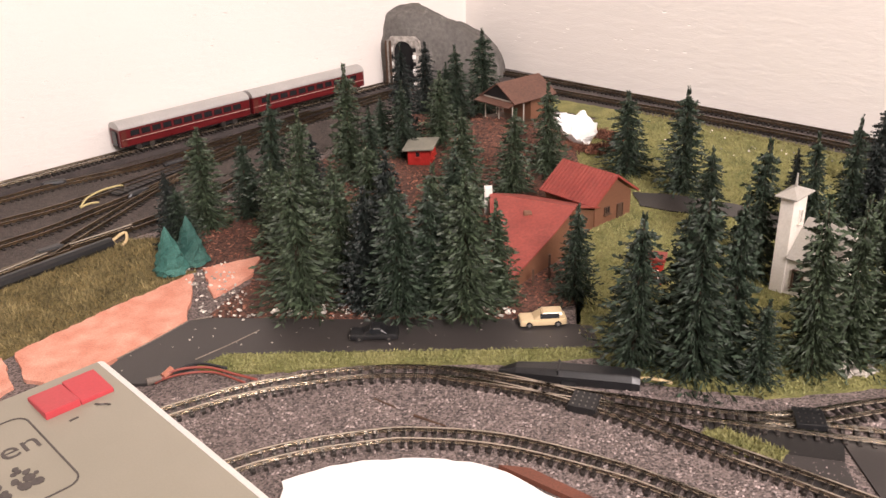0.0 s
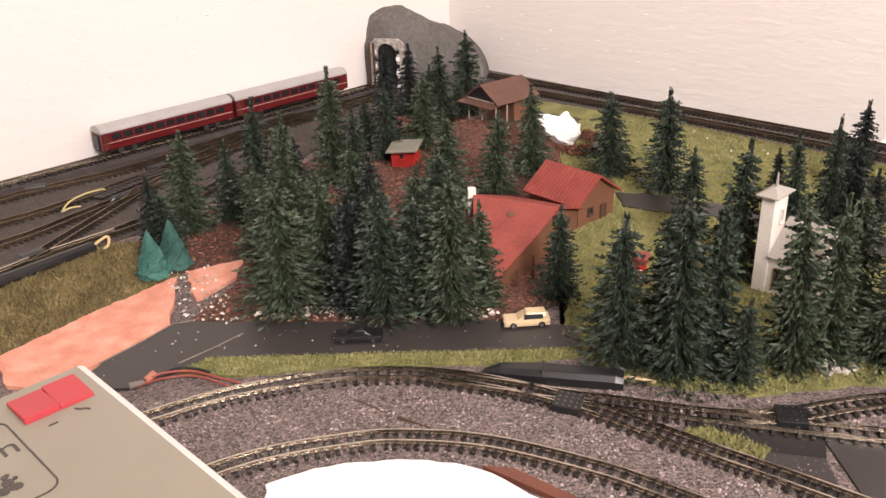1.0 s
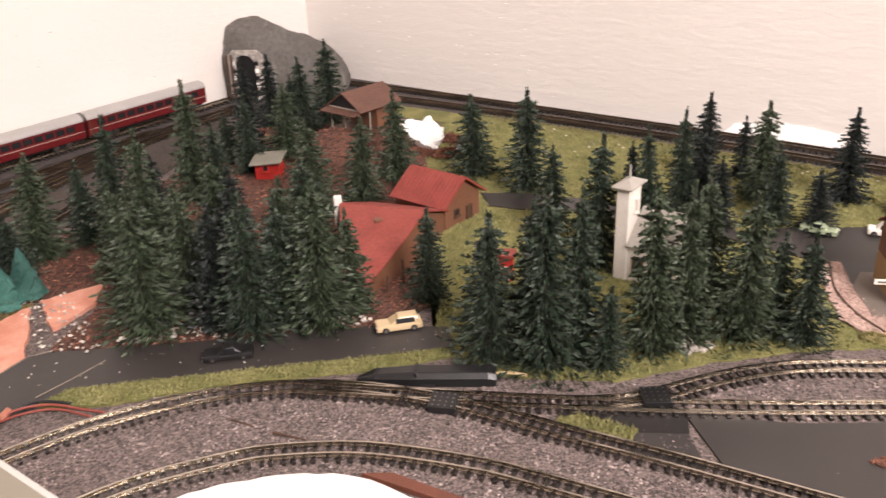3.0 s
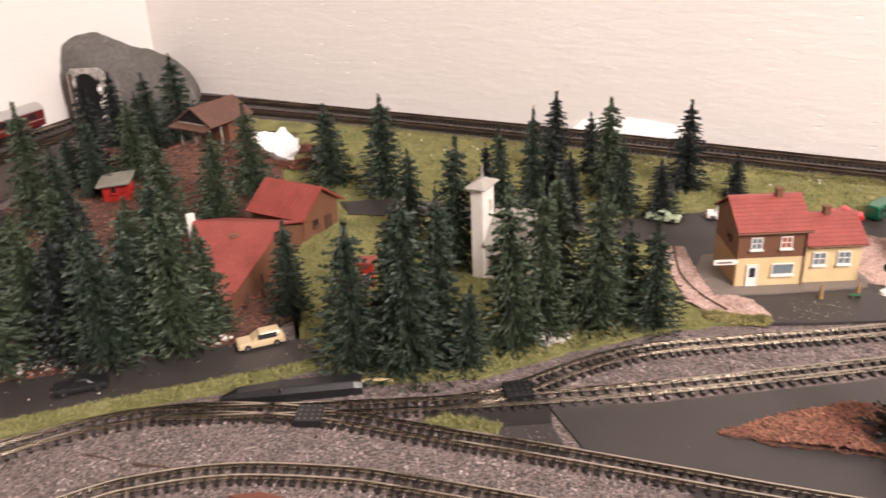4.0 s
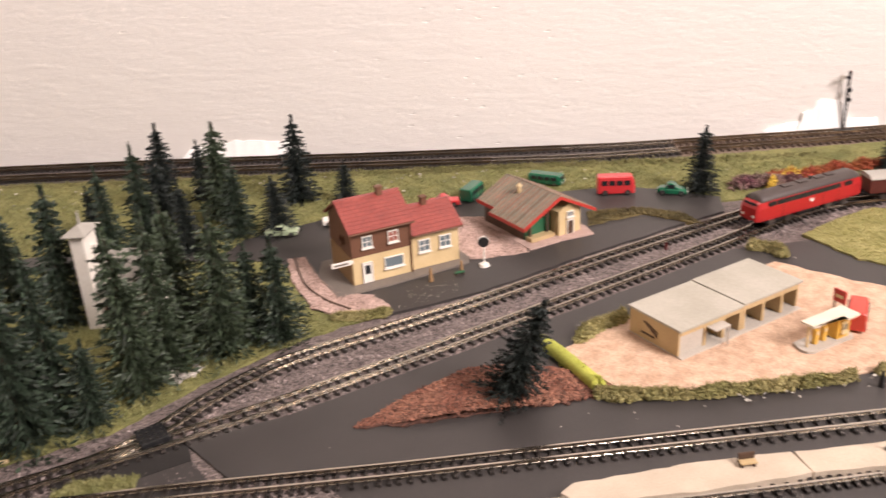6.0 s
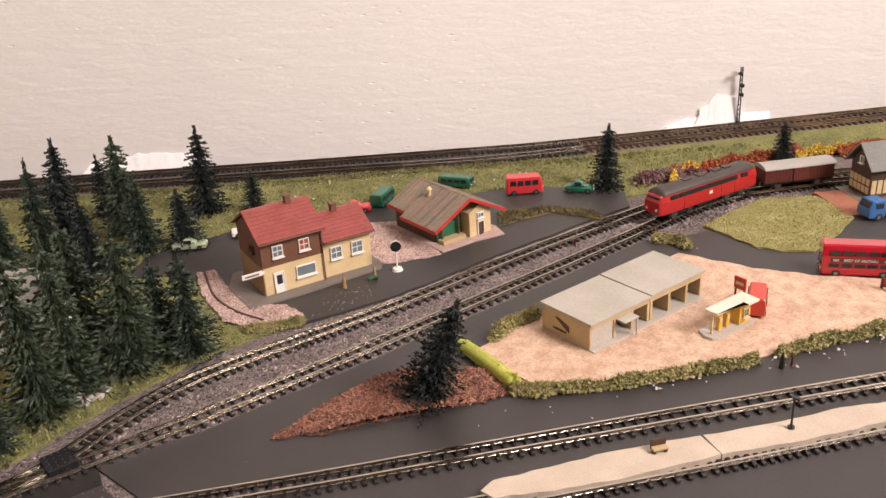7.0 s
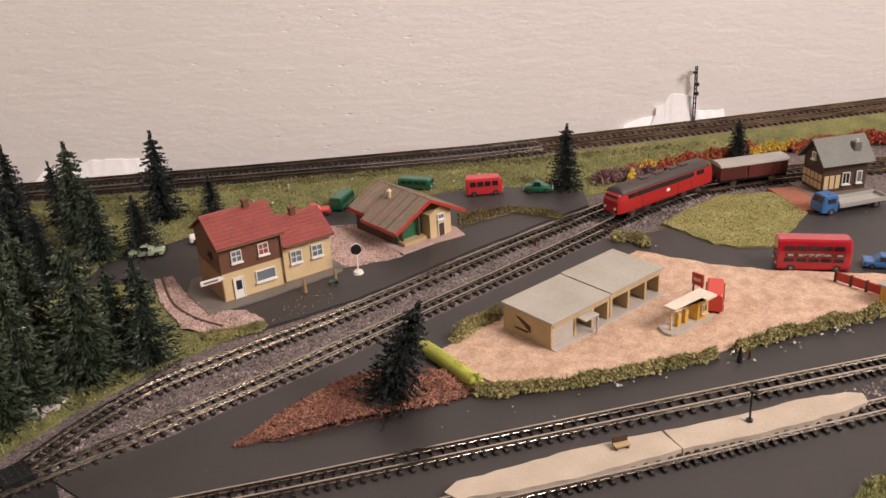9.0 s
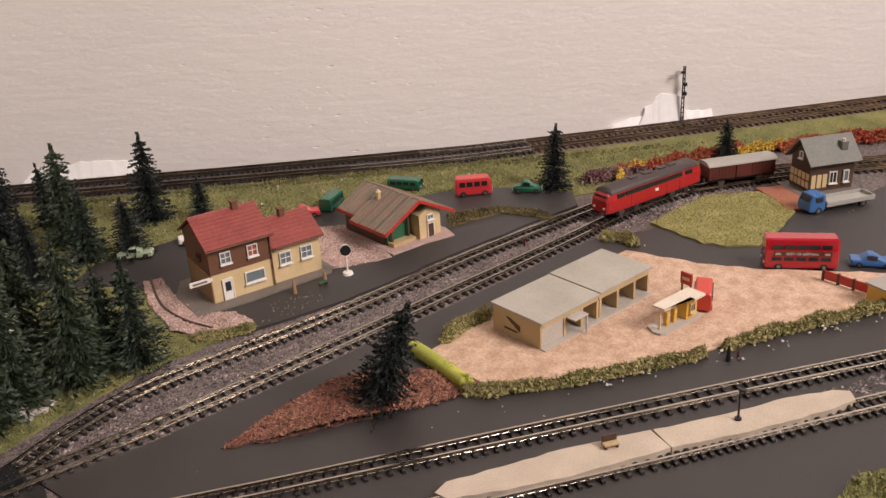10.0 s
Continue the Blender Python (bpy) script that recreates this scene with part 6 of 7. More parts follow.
lettering("BEST OF BRITAIN", 0.0030, pose(0.0, -0.0086, 0.0147, 90, 0, 0), WHITE, bb)
for x in (-0.0172, 0.0180):
    part("roundel", box(x - 0.0020, -0.0087, 0.0138, x + 0.0020, -0.00845, 0.0156, 0.0002), CONCRETE, bb)

# flatbed truck
truck = thing("flatbed_truck", "blue lorry with a grey flat bed beside the half-timbered house", "lorry", frame_of(0.7560, -0.2470, 144.0, 0.0012))
cab = part("cab", loft([(0.0155, 0.0072, 0.003, 0.0155, 0.0064), (0.0170, 0.0078, 0.0025, 0.0160, 0.0068), (0.0270, 0.0078, 0.0025, 0.0160, 0.0068), (0.0295, 0.0074, 0.003, 0.0100, 0.0070)]), CARBLUE, truck, "blue cab")
for s in (-1, 1):
    part("side_window", box(0.0185, s * 0.0076 - 0.0005, 0.0100, 0.0250, s * 0.0076 + 0.0005, 0.0140), GLASS_DARK, cab)
ws = part("windscreen", box(-0.0004, -0.0058, 0, 0.0004, 0.0058, 0.0050), GLASS_DARK, cab)
ws.matrix_local = pose(0.0290, 0, 0.0102, 0, -22, 0)
part("chassis", box(-0.029, -0.0045, 0.0028, 0.0154, 0.0045, 0.0048), BLACK, truck)
bed = part("flat_bed", box(-0.030, -0.0080, 0.0050, 0.0145, 0.0080, 0.0062, 0.0002), GREYBED, truck, "grey flat bed")
for s in (-1, 1):
    part("side_board", box(-0.030, s * 0.0078 - 0.0004, 0.0063, 0.0145, s * 0.0078 + 0.0004, 0.0088), GREYBED, bed)
part("side_board", box(-0.0304, -0.0074, 0.0063, -0.0296, 0.0074, 0.0088), GREYBED, bed)
part("side_board", box(0.0140, -0.0074, 0.0063, 0.0148, 0.0074, 0.0100), GREYBED, bed)
for x in (-0.020, 0.0215):
    for s in (-1, 1):
        wheel(truck, x, s * 0.0066, 0.0030, 0.0030, 0.0024)

# ---- control transformer in the foreground ----
tf = thing("control_transformer", "grey plastic control transformer with a red rocker switch", "transformer", frame_of(-0.1215, -0.0905, -46.0))
part("case", box(0.0, -0.115, 0.0, 0.165, 0.0, 0.0985, 0.0022), CASE_LIT_EDGE, tf, "grey plastic case, its edge highlight put in as light grey")
top = part("top_panel", box(0.0035, -0.1115, 0.0984, 0.1615, -0.0035, 0.1000, 0.0006), CASE, tf, "matt grey-beige top panel")
sw = part("rocker_switch", prism([(0.0, 0.0), (0.0165, 0.0), (0.0165, 0.0030), (0.0, 0.0018)], 0, 0.0122, 0.0004), SWITCH_RED, tf, "red rocker switch")
sw.matrix_local = pose(0.0112, -0.0325, 0.0999, 0, 0, 0)
sw2 = part("rocker_switch", prism([(0.0, 0.0), (0.0165, 0.0), (0.0165, 0.0018), (0.0, 0.0024)], 0, 0.0120, 0.0004), SWITCH_RED, tf, "red rocker switch")
sw2.matrix_local = pose(0.0112, -0.0201, 0.0999, 0, 0, 0)
part("switch_mark", tube([(0.0305, -0.0165, 0.1002), (0.0322, -0.0155, 0.1002), (0.0332, -0.0140, 0.1002), (0.0352, -0.0128, 0.1002)], 0.0004, 5, 0.0005), INK, tf)
part("switch_mark", box(0.0335, -0.0272, 0.1000, 0.0342, -0.0240, 0.1003), INK, tf)
x0, x1, y1, r = 0.0185, 0.0675, -0.0370, 0.005
loop = [(x0 + r - r * math.cos(a), y1 - r + r * math.sin(a), 0.1001) for a in [math.pi / 2 * k / 6 for k in range(7)]] + [(x1 - r + r * math.sin(a), y1 - r + r * math.cos(a), 0.1001) for a in [math.pi / 2 * k / 6 for k in range(7)]]
loop = [(x0, -0.109, 0.1001)] + loop + [(x1, -0.109, 0.1001)]
bm = bmesh.new()
for a, b in zip(loop, loop[1:]):
    a, b = Vector(a), Vector(b)
    n = (b - a).cross(Vector((0, 0, 1))).normalized() * 0.00030
    q = [bm.verts.new(p) for p in (a - n, b - n, b + n, a + n)]
    bm.faces.new(q)
r2 = bmesh.ops.extrude_face_region(bm, geom=list(bm.faces))
bmesh.ops.translate(bm, verts=[v for v in r2["geom"] if isinstance(v, bmesh.types.BMVert)], vec=(0, 0, 0.0002))
bmesh.ops.recalc_face_normals(bm, faces=bm.faces)
part("printed_frame", bm, INK, tf, "thin printed frame line")
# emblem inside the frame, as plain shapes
lettering("en", 0.0135, pose(0.0362, -0.0448, 0.1001, 0, 0, 90), INK, tf)
rnd = random.Random(4)
for i in range(22):
    x, y = 0.0525 + rnd.uniform(-0.006, 0.006), -0.0505 + rnd.uniform(-0.009, 0.006)
    s = rnd.uniform(0.0006, 0.0022)
    part("emblem", rod((x, y, 0.1000), (x, y, 0.1002 + i * 0.00001), s, n=9), INK, tf)

# ---- white paper and the cut edge of the board ----
paper = [(-0.069, -0.048), (-0.054, -0.040), (-0.033, -0.034), (0.001, -0.033), (0.02, -0.037), (0.038, -0.046), (0.06, -0.066), (0.09, -0.092), (0.11, -0.13), (0.09, -0.21), (-0.04, -0.21), (-0.06, -0.12)]
o = link_mesh("paper_sheet", slab(ragged(paper, 0.006, 0.0007, 3), 0.0020, 0.0024), PAPER)
tagged(o, "sheet of white paper lying beside the inner track", "paper")
o = link_mesh("trim", slab([(0.034, -0.041), (0.049, -0.0440), (0.075, -0.0655), (0.125, -0.104), (0.122, -0.108), (0.068, -0.0675)], 0.0005, 0.0034), surface("red_brown_edge", (0.13, 0.045, 0.028), 0.6, vary=0.2))
tagged(o, "red-brown board edge beside the paper", "board edge", kind="structure")

# ---- point motor, frog plates, duct and wires ----
pm = thing("point_motor", "long black point motor beside the turnout", "point motor", frame_of(0.0785, 0.0365, -12.5, 0.0))
part("housing", loft([(-0.040, 0.0015, 0.0, 0.0025, 0.0012), (-0.030, 0.0050, 0.0, 0.0065, 0.0036), (-0.006, 0.0066, 0.0, 0.0082, 0.0046), (0.034, 0.0066, 0.0, 0.0084, 0.0046), (0.0385, 0.0060, 0.0, 0.0070, 0.0040)]), BLACK, pm)
part("housing_rib", box(-0.007, -0.0060, 0.0040, -0.0058, 0.0060, 0.0086, 0.0003), BLACK, pm)
part("lever", box(-0.004, -0.0125, 0.0010, 0.004, -0.0068, 0.0026), BLACK, pm)


def frog(x, y, a):
    f = thing("turnout_plate", "black studded plastic plate in the turnout", "turnout", frame_of(x, y, a, 0.0), group="turnouts")
    part("plate", box(-0.0075, -0.0080, 0.0, 0.0075, 0.0075, 0.0044, 0.0004), BLACK, f)
    for i in range(4):
        for s in (-0.0058, -0.0020, 0.0018, 0.0056):
            part("stud", rod((-0.0051 + i * 0.0034, s, 0.0043), (-0.0051 + i * 0.0034, s, 0.0048), 0.0005, n=8), STEEL, f)


frog(0.0830, 0.0100, -22)
frog(0.1945, -0.0095, -10)
duct = thing("cable_duct", "thick black cable duct beside the sidings", "cable duct")
part("duct", tube([(-0.43, 0.03, 0.0035), (-0.36, 0.105, 0.0035), (-0.303, 0.168, 0.0035), (-0.245, 0.236, 0.0035)], 0.0050, 10, 0.006), BLACK, duct)
part("plug", tube([(-0.246, 0.236, 0.0045), (-0.239, 0.247, 0.0070), (-0.236, 0.240, 0.0035), (-0.238, 0.232, 0.0015)], 0.0012, 6), CREAM, duct, "pale wire end")
WIRE_R, WIRE_Y = surface("red_wire", (0.24, 0.06, 0.045), 0.4, vary=0.1, bump=0), surface("yellow_wire", (0.50, 0.42, 0.20), 0.45, vary=0.1, bump=0)


def wire(label, pts, r, m):
    w = link_mesh("wire", tube(pts, r), m, smooth=True)
    tagged(w, label, "wire", group="loose wires")


wire("red wire beside the curved track", [(-0.156, 0.041, 0.001), (-0.146, 0.048, 0.005), (-0.128, 0.0505, 0.005), (-0.110, 0.0455, 0.0028), (-0.096, 0.0415, 0.001)], 0.0008, WIRE_R)
wire("red wire beside the curved track", [(-0.156, 0.043, 0.001), (-0.142, 0.0455, 0.004), (-0.124, 0.0475, 0.0035), (-0.104, 0.0395, 0.001)], 0.0007, WIRE_R)
wire("black wire beside the curved track", [(-0.150, 0.048, 0.003), (-0.135, 0.0535, 0.006), (-0.116, 0.0520, 0.003)], 0.0008, BLACK)
wire("pale yellow wire over the sidings", [(-0.297, 0.309, 0.0045), (-0.295, 0.320, 0.008), (-0.288, 0.336, 0.009), (-0.278, 0.353, 0.007), (-0.276, 0.357, 0.0045)], 0.0009, WIRE_Y)
wire("pale yellow wire over the sidings", [(-0.297, 0.308, 0.0045), (-0.291, 0.313, 0.006), (-0.284, 0.320, 0.0045)], 0.0009, WIRE_Y)
wire("white wire end beside the point motor", [(0.116, 0.029, 0.004), (0.124, 0.030, 0.003), (0.134, 0.0265, 0.002)], 0.0011, CREAM)
plug = thing("wire_plug", "grey cable plug at the end of the red wires", "plug")
part("plug", rod((-0.160, 0.040, 0.003), (-0.153, 0.044, 0.003), 0.0022, 0.0015), GREYPLINTH, plug)
part("plug", rod((-0.152, 0.045, 0.003), (-0.148, 0.050, 0.005), 0.0022), surface("orange_plug", (0.36, 0.14, 0.09), 0.5), plug, "orange plug sleeve")
o = link_mesh("twig", rod((-0.008, 0.0045, 0.0008), (0.0085, -0.0055, 0.0008), 0.0009, 0.0005), DARKWOOD)
tagged(o, "thin dark stick lying on the ballast", "stick")
o = link_mesh("twig", rod((-0.03, 0.021, 0.0008), (-0.018, 0.012, 0.0008), 0.0006, 0.0004), DARKWOOD)
tagged(o, "thin dark stick lying on the ballast", "stick")

# ---- platform ----
pl = thing("platform", "sand-coloured low platform between the front tracks", "platform")
north = [(0.303, -0.196), (0.312, -0.196), (0.363, -0.2275), (0.401, -0.257)]
part("slab", slab(ragged(north + [(0.3925, -0.2705), (0.344, -0.239), (0.313, -0.213), (0.303, -0.204)], 0.006, 0.0006, 5), 0.0, 0.0046), SAND, pl)
part("slab", slab(ragged([(0.4018, -0.2576), (0.435, -0.283), (0.452, -0.2945), (0.464, -0.302), (0.4845, -0.320), (0.488, -0.328), (0.482, -0.3325), (0.466, -0.325), (0.446, -0.311), (0.426, -0.297), (0.3933, -0.2711)], 0.006, 0.0006, 6), 0.0, 0.0044), SAND, pl)
lamp = thing("platform_lamp", "thin black lamp post on the platform", "lamp post", pose(0.4325, -0.289, 0.0044))
part("post", rod((0, 0, 0), (0, 0, 0.018), 0.0006), BLACK, lamp)
part("foot", rod((0, 0, 0), (0, 0, 0.0012), 0.0018), BLACK, lamp)
part("lantern", box(-0.0012, -0.0030, 0.0172, 0.0012, 0.0008, 0.0184, 0.0003), BLACK, lamp)
seat = thing("platform_bench", "small brown bench on the platform", "bench", frame_of(0.3775, -0.2465, -36, 0.0046))
part("seat", box(-0.004, -0.0022, 0.0018, 0.004, 0.0012, 0.0028, 0.0002), BEIGE, seat)
part("backrest", box(-0.004, 0.0013, 0.0010, 0.004, 0.0022, 0.0062, 0.0002), DARKWOOD, seat)
for x in (-0.003, 0.003):
    part("leg", box(x - 0.0005, -0.0018, 0.0, x + 0.0005, 0.0010, 0.0018), DARKWOOD, seat)

# ---- signal, platform sign, fence, kiosk ----
sg = thing("semaphore_signal", "black semaphore signal on a square foot beside the wall", "signal", frame_of(0.9040, -0.0540, -45, 0.0068))
part("foot", box(-0.010, -0.006, 0.0, 0.010, 0.006, 0.0035, 0.0008), BLACK, sg)
for x in (-0.0013, 0.0013):
    part("mast_rail", rod((x, 0, 0.003), (x * 0.7, 0, 0.060), 0.0007), BLACK, sg)
for i in range(11):
    part("lattice_bar", rod((-0.0013, 0, 0.005 + i * 0.005), (0.0013, 0, 0.009 + i * 0.005), 0.00035, n=5), BLACK, sg)
part("signal_arm", box(-0.0075, -0.0012, 0.0525, 0.0012, -0.0004, 0.0550, 0.0002), BLACK, sg)
part("signal_arm", rod((-0.0065, -0.0013, 0.0538), (-0.0065, -0.0003, 0.0538), 0.0024, n=14), CONCRETE, sg, "pale signal disc")
part("lamp_box", box(-0.0005, -0.0022, 0.0395, 0.0030, 0.0012, 0.0430, 0.0003), BLACK, sg)
part("lamp_box", box(-0.0005, -0.0022, 0.0300, 0.0030, 0.0012, 0.0335, 0.0003), BLACK, sg)

ps = thing("platform_sign", "round signal disc on a white foot in the yard", "sign", pose(0.4597, 0.0048, 0.0022, 0, 0, -35))
part("foot", rod((0, 0, 0), (0, 0, 0.0018), 0.0040, 0.0034, n=18), WHITE, ps)
part("post", rod((0, 0, 0.0018), (0, 0, 0.0165), 0.0006), WHITE, ps)
part("disc", rod((0, -0.0006, 0.0185), (0, 0.0006, 0.0185), 0.0038, n=22), BLACK, ps)
part("disc_rim", rod((0.0, 0.0007, 0.0187), (0.0, 0.0013, 0.0187), 0.0041, n=22), WHITE, ps)

fence = thing("advert_fence", "low dark red board fence beside the forecourt", "fence", frame_of(0.6180, -0.2760, -104, 0.0022))
for i in range(4):
    part("post", box(0.0005 + i * 0.0105, -0.0009, 0.0, 0.0019 + i * 0.0105, 0.0009, 0.0080), DARKWOOD, fence)
for i in range(3):
    part("board", box(0.0020 + i * 0.0105, -0.0005, 0.0014, 0.0108 + i * 0.0105, 0.0005, 0.0074), RED_TRIM, fence)
kiosk = thing("yellow_kiosk", "yellow kiosk with a pale flat roof", "kiosk", frame_of(0.6050, -0.3185, -25, 0.0022))
part("wall", box(-0.008, -0.008, 0.0, 0.012, 0.008, 0.012, 0.0003), YELLOW, kiosk)
part("roof", box(-0.0095, -0.0095, 0.0121, 0.0135, 0.0095, 0.0134, 0.0003), PALEROOF, kiosk)
window(kiosk, pose(0.002, -0.0082, 0.005, 0, 0, 0), 0.007, 0.005, 2, 1, GLASS_DARK)


# ---- small plain figures, one mesh each ----
def figurine(x, y, z, h, material, label):
    bm = bmesh.new()
    add_rod(bm, (0, 0, 0), (0, 0, h * 0.78), h * 0.16, h * 0.11, 9)
    add_rod(bm, (0, 0, h * 0.76), (0, 0, h), h * 0.09, h * 0.05, 8)
    o = link_mesh("figurine", bm, material)
    o.matrix_world = pose(x, y, z, 0, 0, 0)
    tagged(o, label, "figurine", group="figurines")


figurine(0.4170, 0.0150, 0.0024, 0.0105, TANWALL, "plain tan peg figurine in the station yard")
figurine(0.4410, 0.0090, 0.0024, 0.0095, TANWALL, "plain tan peg figurine beside a bench")
figurine(0.4890, -0.2625, 0.0012, 0.0100, BLACK, "plain black peg figurine at the hedge")
figurine(0.4950, -0.2660, 0.0012, 0.0055, WAGON_RED, "small dark red peg figurine at the hedge")
figurine(0.5700, -0.0745, 0.0, 0.0060, WINE, "small red peg figurine between the tracks")
bn = thing("yard_bench", "small dark green bench in the station yard", "bench", frame_of(0.4375, 0.0075, -18, 0.0024))
part("seat", box(-0.0035, -0.0014, 0.0018, 0.0035, 0.0014, 0.0024), GREENPAINT, bn)
for x in (-0.003, 0.0026):
    part("leg", box(x, -0.0012, 0.0, x + 0.0005, 0.0012, 0.0018), DARKWOOD, bn)


# ---- hedges, flowers, mulch, loose cover ----
def clumps(name, label, category, line, width, height, count, size, material, seed, base=0.0015, group=""):
    """A ragged foam hedge along a line: many small uneven lumps in one mesh."""
    pts = smooth_line(line, 0.002)
    rng = np.random.default_rng(seed)
    count, size = int(count * 2.0), size * 0.56
    ico = [(0, 0, 1)] + [(0.89 * math.cos(k * 1.2566), 0.89 * math.sin(k * 1.2566), 0.45) for k in range(5)] + [(0.89 * math.cos(k * 1.2566 + 0.628), 0.89 * math.sin(k * 1.2566 + 0.628), -0.45) for k in range(5)] + [(0, 0, -1)]
    tri = [(0, 1 + k, 1 + (k + 1) % 5) for k in range(5)] + [(1 + k, 6 + k, 1 + (k + 1) % 5) for k in range(5)] + [(1 + (k + 1) % 5, 6 + k, 6 + (k + 1) % 5) for k in range(5)] + [(6 + k, 11, 6 + (k + 1) % 5) for k in range(5)]
    ico = np.array(ico)
    verts, faces = [], []
    for i in range(count):
        p = pts[rng.integers(len(pts))]
        u = rng.uniform(-1, 1)
        w = width * (0.7 + 0.5 * noise.noise((p.x * 60, p.y * 60, seed)))
        top = height * (1 - 0.75 * u * u) * (0.75 + 0.6 * noise.noise((p.x * 80, p.y * 80, seed + 5.0)))
        z = base + abs(top) * rng.uniform(0.15, 1.0)
        a = rng.uniform(0, 6.28)
        q = ico * (size * rng.uniform(0.5, 1.3)) * rng.uniform(0.4, 1.9, 3) + rng.normal(0, size * 0.3, (12, 3))
        q += (p.x + math.cos(a) * u * w, p.y + math.sin(a) * u * w, z)
        k = 12 * i
        verts += q.tolist()
        faces += [tuple(k + j for j in f) for f in tri]
    k = len(verts)
    for i in range(count * 4):
        # thin blades that fray the outline
        q = np.array(verts[12 * int(rng.integers(count))])
        d = rng.normal(0, 1, 3) * (1, 1, 0.6) + (0, 0, 0.9)
        d *= size * rng.uniform(1.5, 4.0) / np.linalg.norm(d)
        w = rng.normal(0, size * 0.22, 3)
        verts += [(q - w).tolist(), (q + w).tolist(), (q + d).tolist()]
        faces.append((k + 3 * i, k + 3 * i + 1, k + 3 * i + 2))
    o = raw(name, verts, faces, material)
    return tagged(o, label, category, group)


HEDGE = surface("hedge_foam", (0.235, 0.215, 0.08), 0.9, vary=0.3, island=0.3, bump=0.5, tint=(0.36, 0.31, 0.14))
LIME = surface("lime_flock", (0.38, 0.40, 0.07), 0.85, vary=0.15, island=0.25, bump=0.4, tint=(0.55, 0.56, 0.10))
FL_RED = surface("red_flower_foam", (0.33, 0.050, 0.030), 0.9, vary=0.2, island=0.5, bump=0.3, tint=(0.38, 0.13, 0.05))
FL_YEL = surface("yellow_flower_foam", (0.58, 0.40, 0.06), 0.9, vary=0.2, island=0.35, bump=0.3)
FL_PUR = surface("heather_foam", (0.16, 0.06, 0.075), 0.9, vary=0.3, island=0.6, bump=0.3, tint=(0.30, 0.22, 0.18))
clumps("hedge", "ragged olive hedge along the forecourt edge", "hedge", [(0.396, -0.176), (0.414, -0.196), (0.449, -0.223), (0.487, -0.250)], 0.0042, 0.0075, 1500, 0.0014, HEDGE, 1, group="hedges")
clumps("hedge", "ragged olive hedge along the forecourt edge", "hedge", [(0.500, -0.257), (0.515, -0.265), (0.549, -0.287), (0.578, -0.307), (0.62, -0.335)], 0.0045, 0.0085, 1700, 0.0015, HEDGE, 2, group="hedges")
clumps("hedge", "olive bush behind the lime hedge", "hedge", [(0.421, -0.113), (0.440, -0.113), (0.459, -0.117)], 0.0055, 0.0105, 900, 0.0016, HEDGE, 3, group="hedges")
clumps("hedge", "low olive bush at the hedge corner", "hedge", [(0.383, -0.158), (0.388, -0.167), (0.397, -0.172)], 0.0065, 0.006, 700, 0.0014, HEDGE, 4, group="hedges")
clumps("hedge", "olive bush behind the garages", "hedge", [(0.606, -0.122), (0.613, -0.133), (0.609, -0.146)], 0.0055, 0.0085, 600, 0.0016, HEDGE, 5, group="hedges")
clumps("hedge", "olive shrubs behind the station tracks", "hedge", [(0.366, 0.004), (0.352, 0.012), (0.34, 0.022)], 0.007, 0.004, 700, 0.0013, HEDGE, 6, group="hedges")
MOSS = surface("moss_foam", (0.15, 0.145, 0.05), 0.9, vary=0.25, island=0.25, bump=0.4, tint=(0.23, 0.205, 0.09))
clumps("moss_tufts", "uneven mossy tufts on the grass slope", "moss", [(*along(0.30, 0.066), 0.0), (*along(0.7, 0.066), 0.0), (*along(1.0, 0.064), 0.0), (*along(1.4, 0.066), 0.0)], 0.017, 0.0038, 3600, 0.0012, MOSS, 21)["kind"] = "stuff"
lime = link_mesh("lime_hedge", tube([(0.402, -0.099, 0.0045), (0.398, -0.115, 0.0048), (0.392, -0.135, 0.0045), (0.386, -0.155, 0.004)], 0.0045, 12), LIME, smooth=True)
tagged(lime, "lime green hedge roll along the forecourt", "hedge")
clumps("hedge", "fuzzy lime green flock on the hedge roll", "hedge", [(0.402, -0.098), (0.398, -0.115), (0.392, -0.135), (0.386, -0.156)], 0.0052, 0.0082, 1100, 0.0011, LIME, 22, group="hedges")
clumps("flower_bed", "heather-coloured shrubs at the foot of the slope", "shrub", [(0.714, -0.050), (0.735, -0.062), (0.75, -0.085), (0.74, -0.095)], 0.013, 0.010, 900, 0.0016, FL_PUR, 7, group="flower beds")
clumps("flower_bed", "yellow flowering shrubs at the foot of the slope", "shrub", [(0.722, -0.075), (0.745, -0.070), (0.775, -0.080)], 0.006, 0.012, 320, 0.0016, FL_YEL, 8, group="flower beds")
clumps("flower_bed", "red flowering shrubs at the foot of the slope", "shrub", [(0.735, -0.060), (0.77, -0.080), (0.80, -0.095), (0.86, -0.135)], 0.009, 0.011, 700, 0.0017, FL_RED, 9, group="flower beds")
clumps("flower_bed", "red flowering shrubs behind the half-timbered house", "shrub", [(0.88, -0.165), (0.92, -0.20), (0.97, -0.25)], 0.012, 0.012, 900, 0.0018, FL_RED, 10, group="flower beds")
clumps("flower_bed", "yellow flowering shrubs behind the half-timbered house", "shrub", [(0.85, -0.135), (0.90, -0.175)], 0.006, 0.010, 250, 0.0016, FL_YEL, 11, group="flower beds")

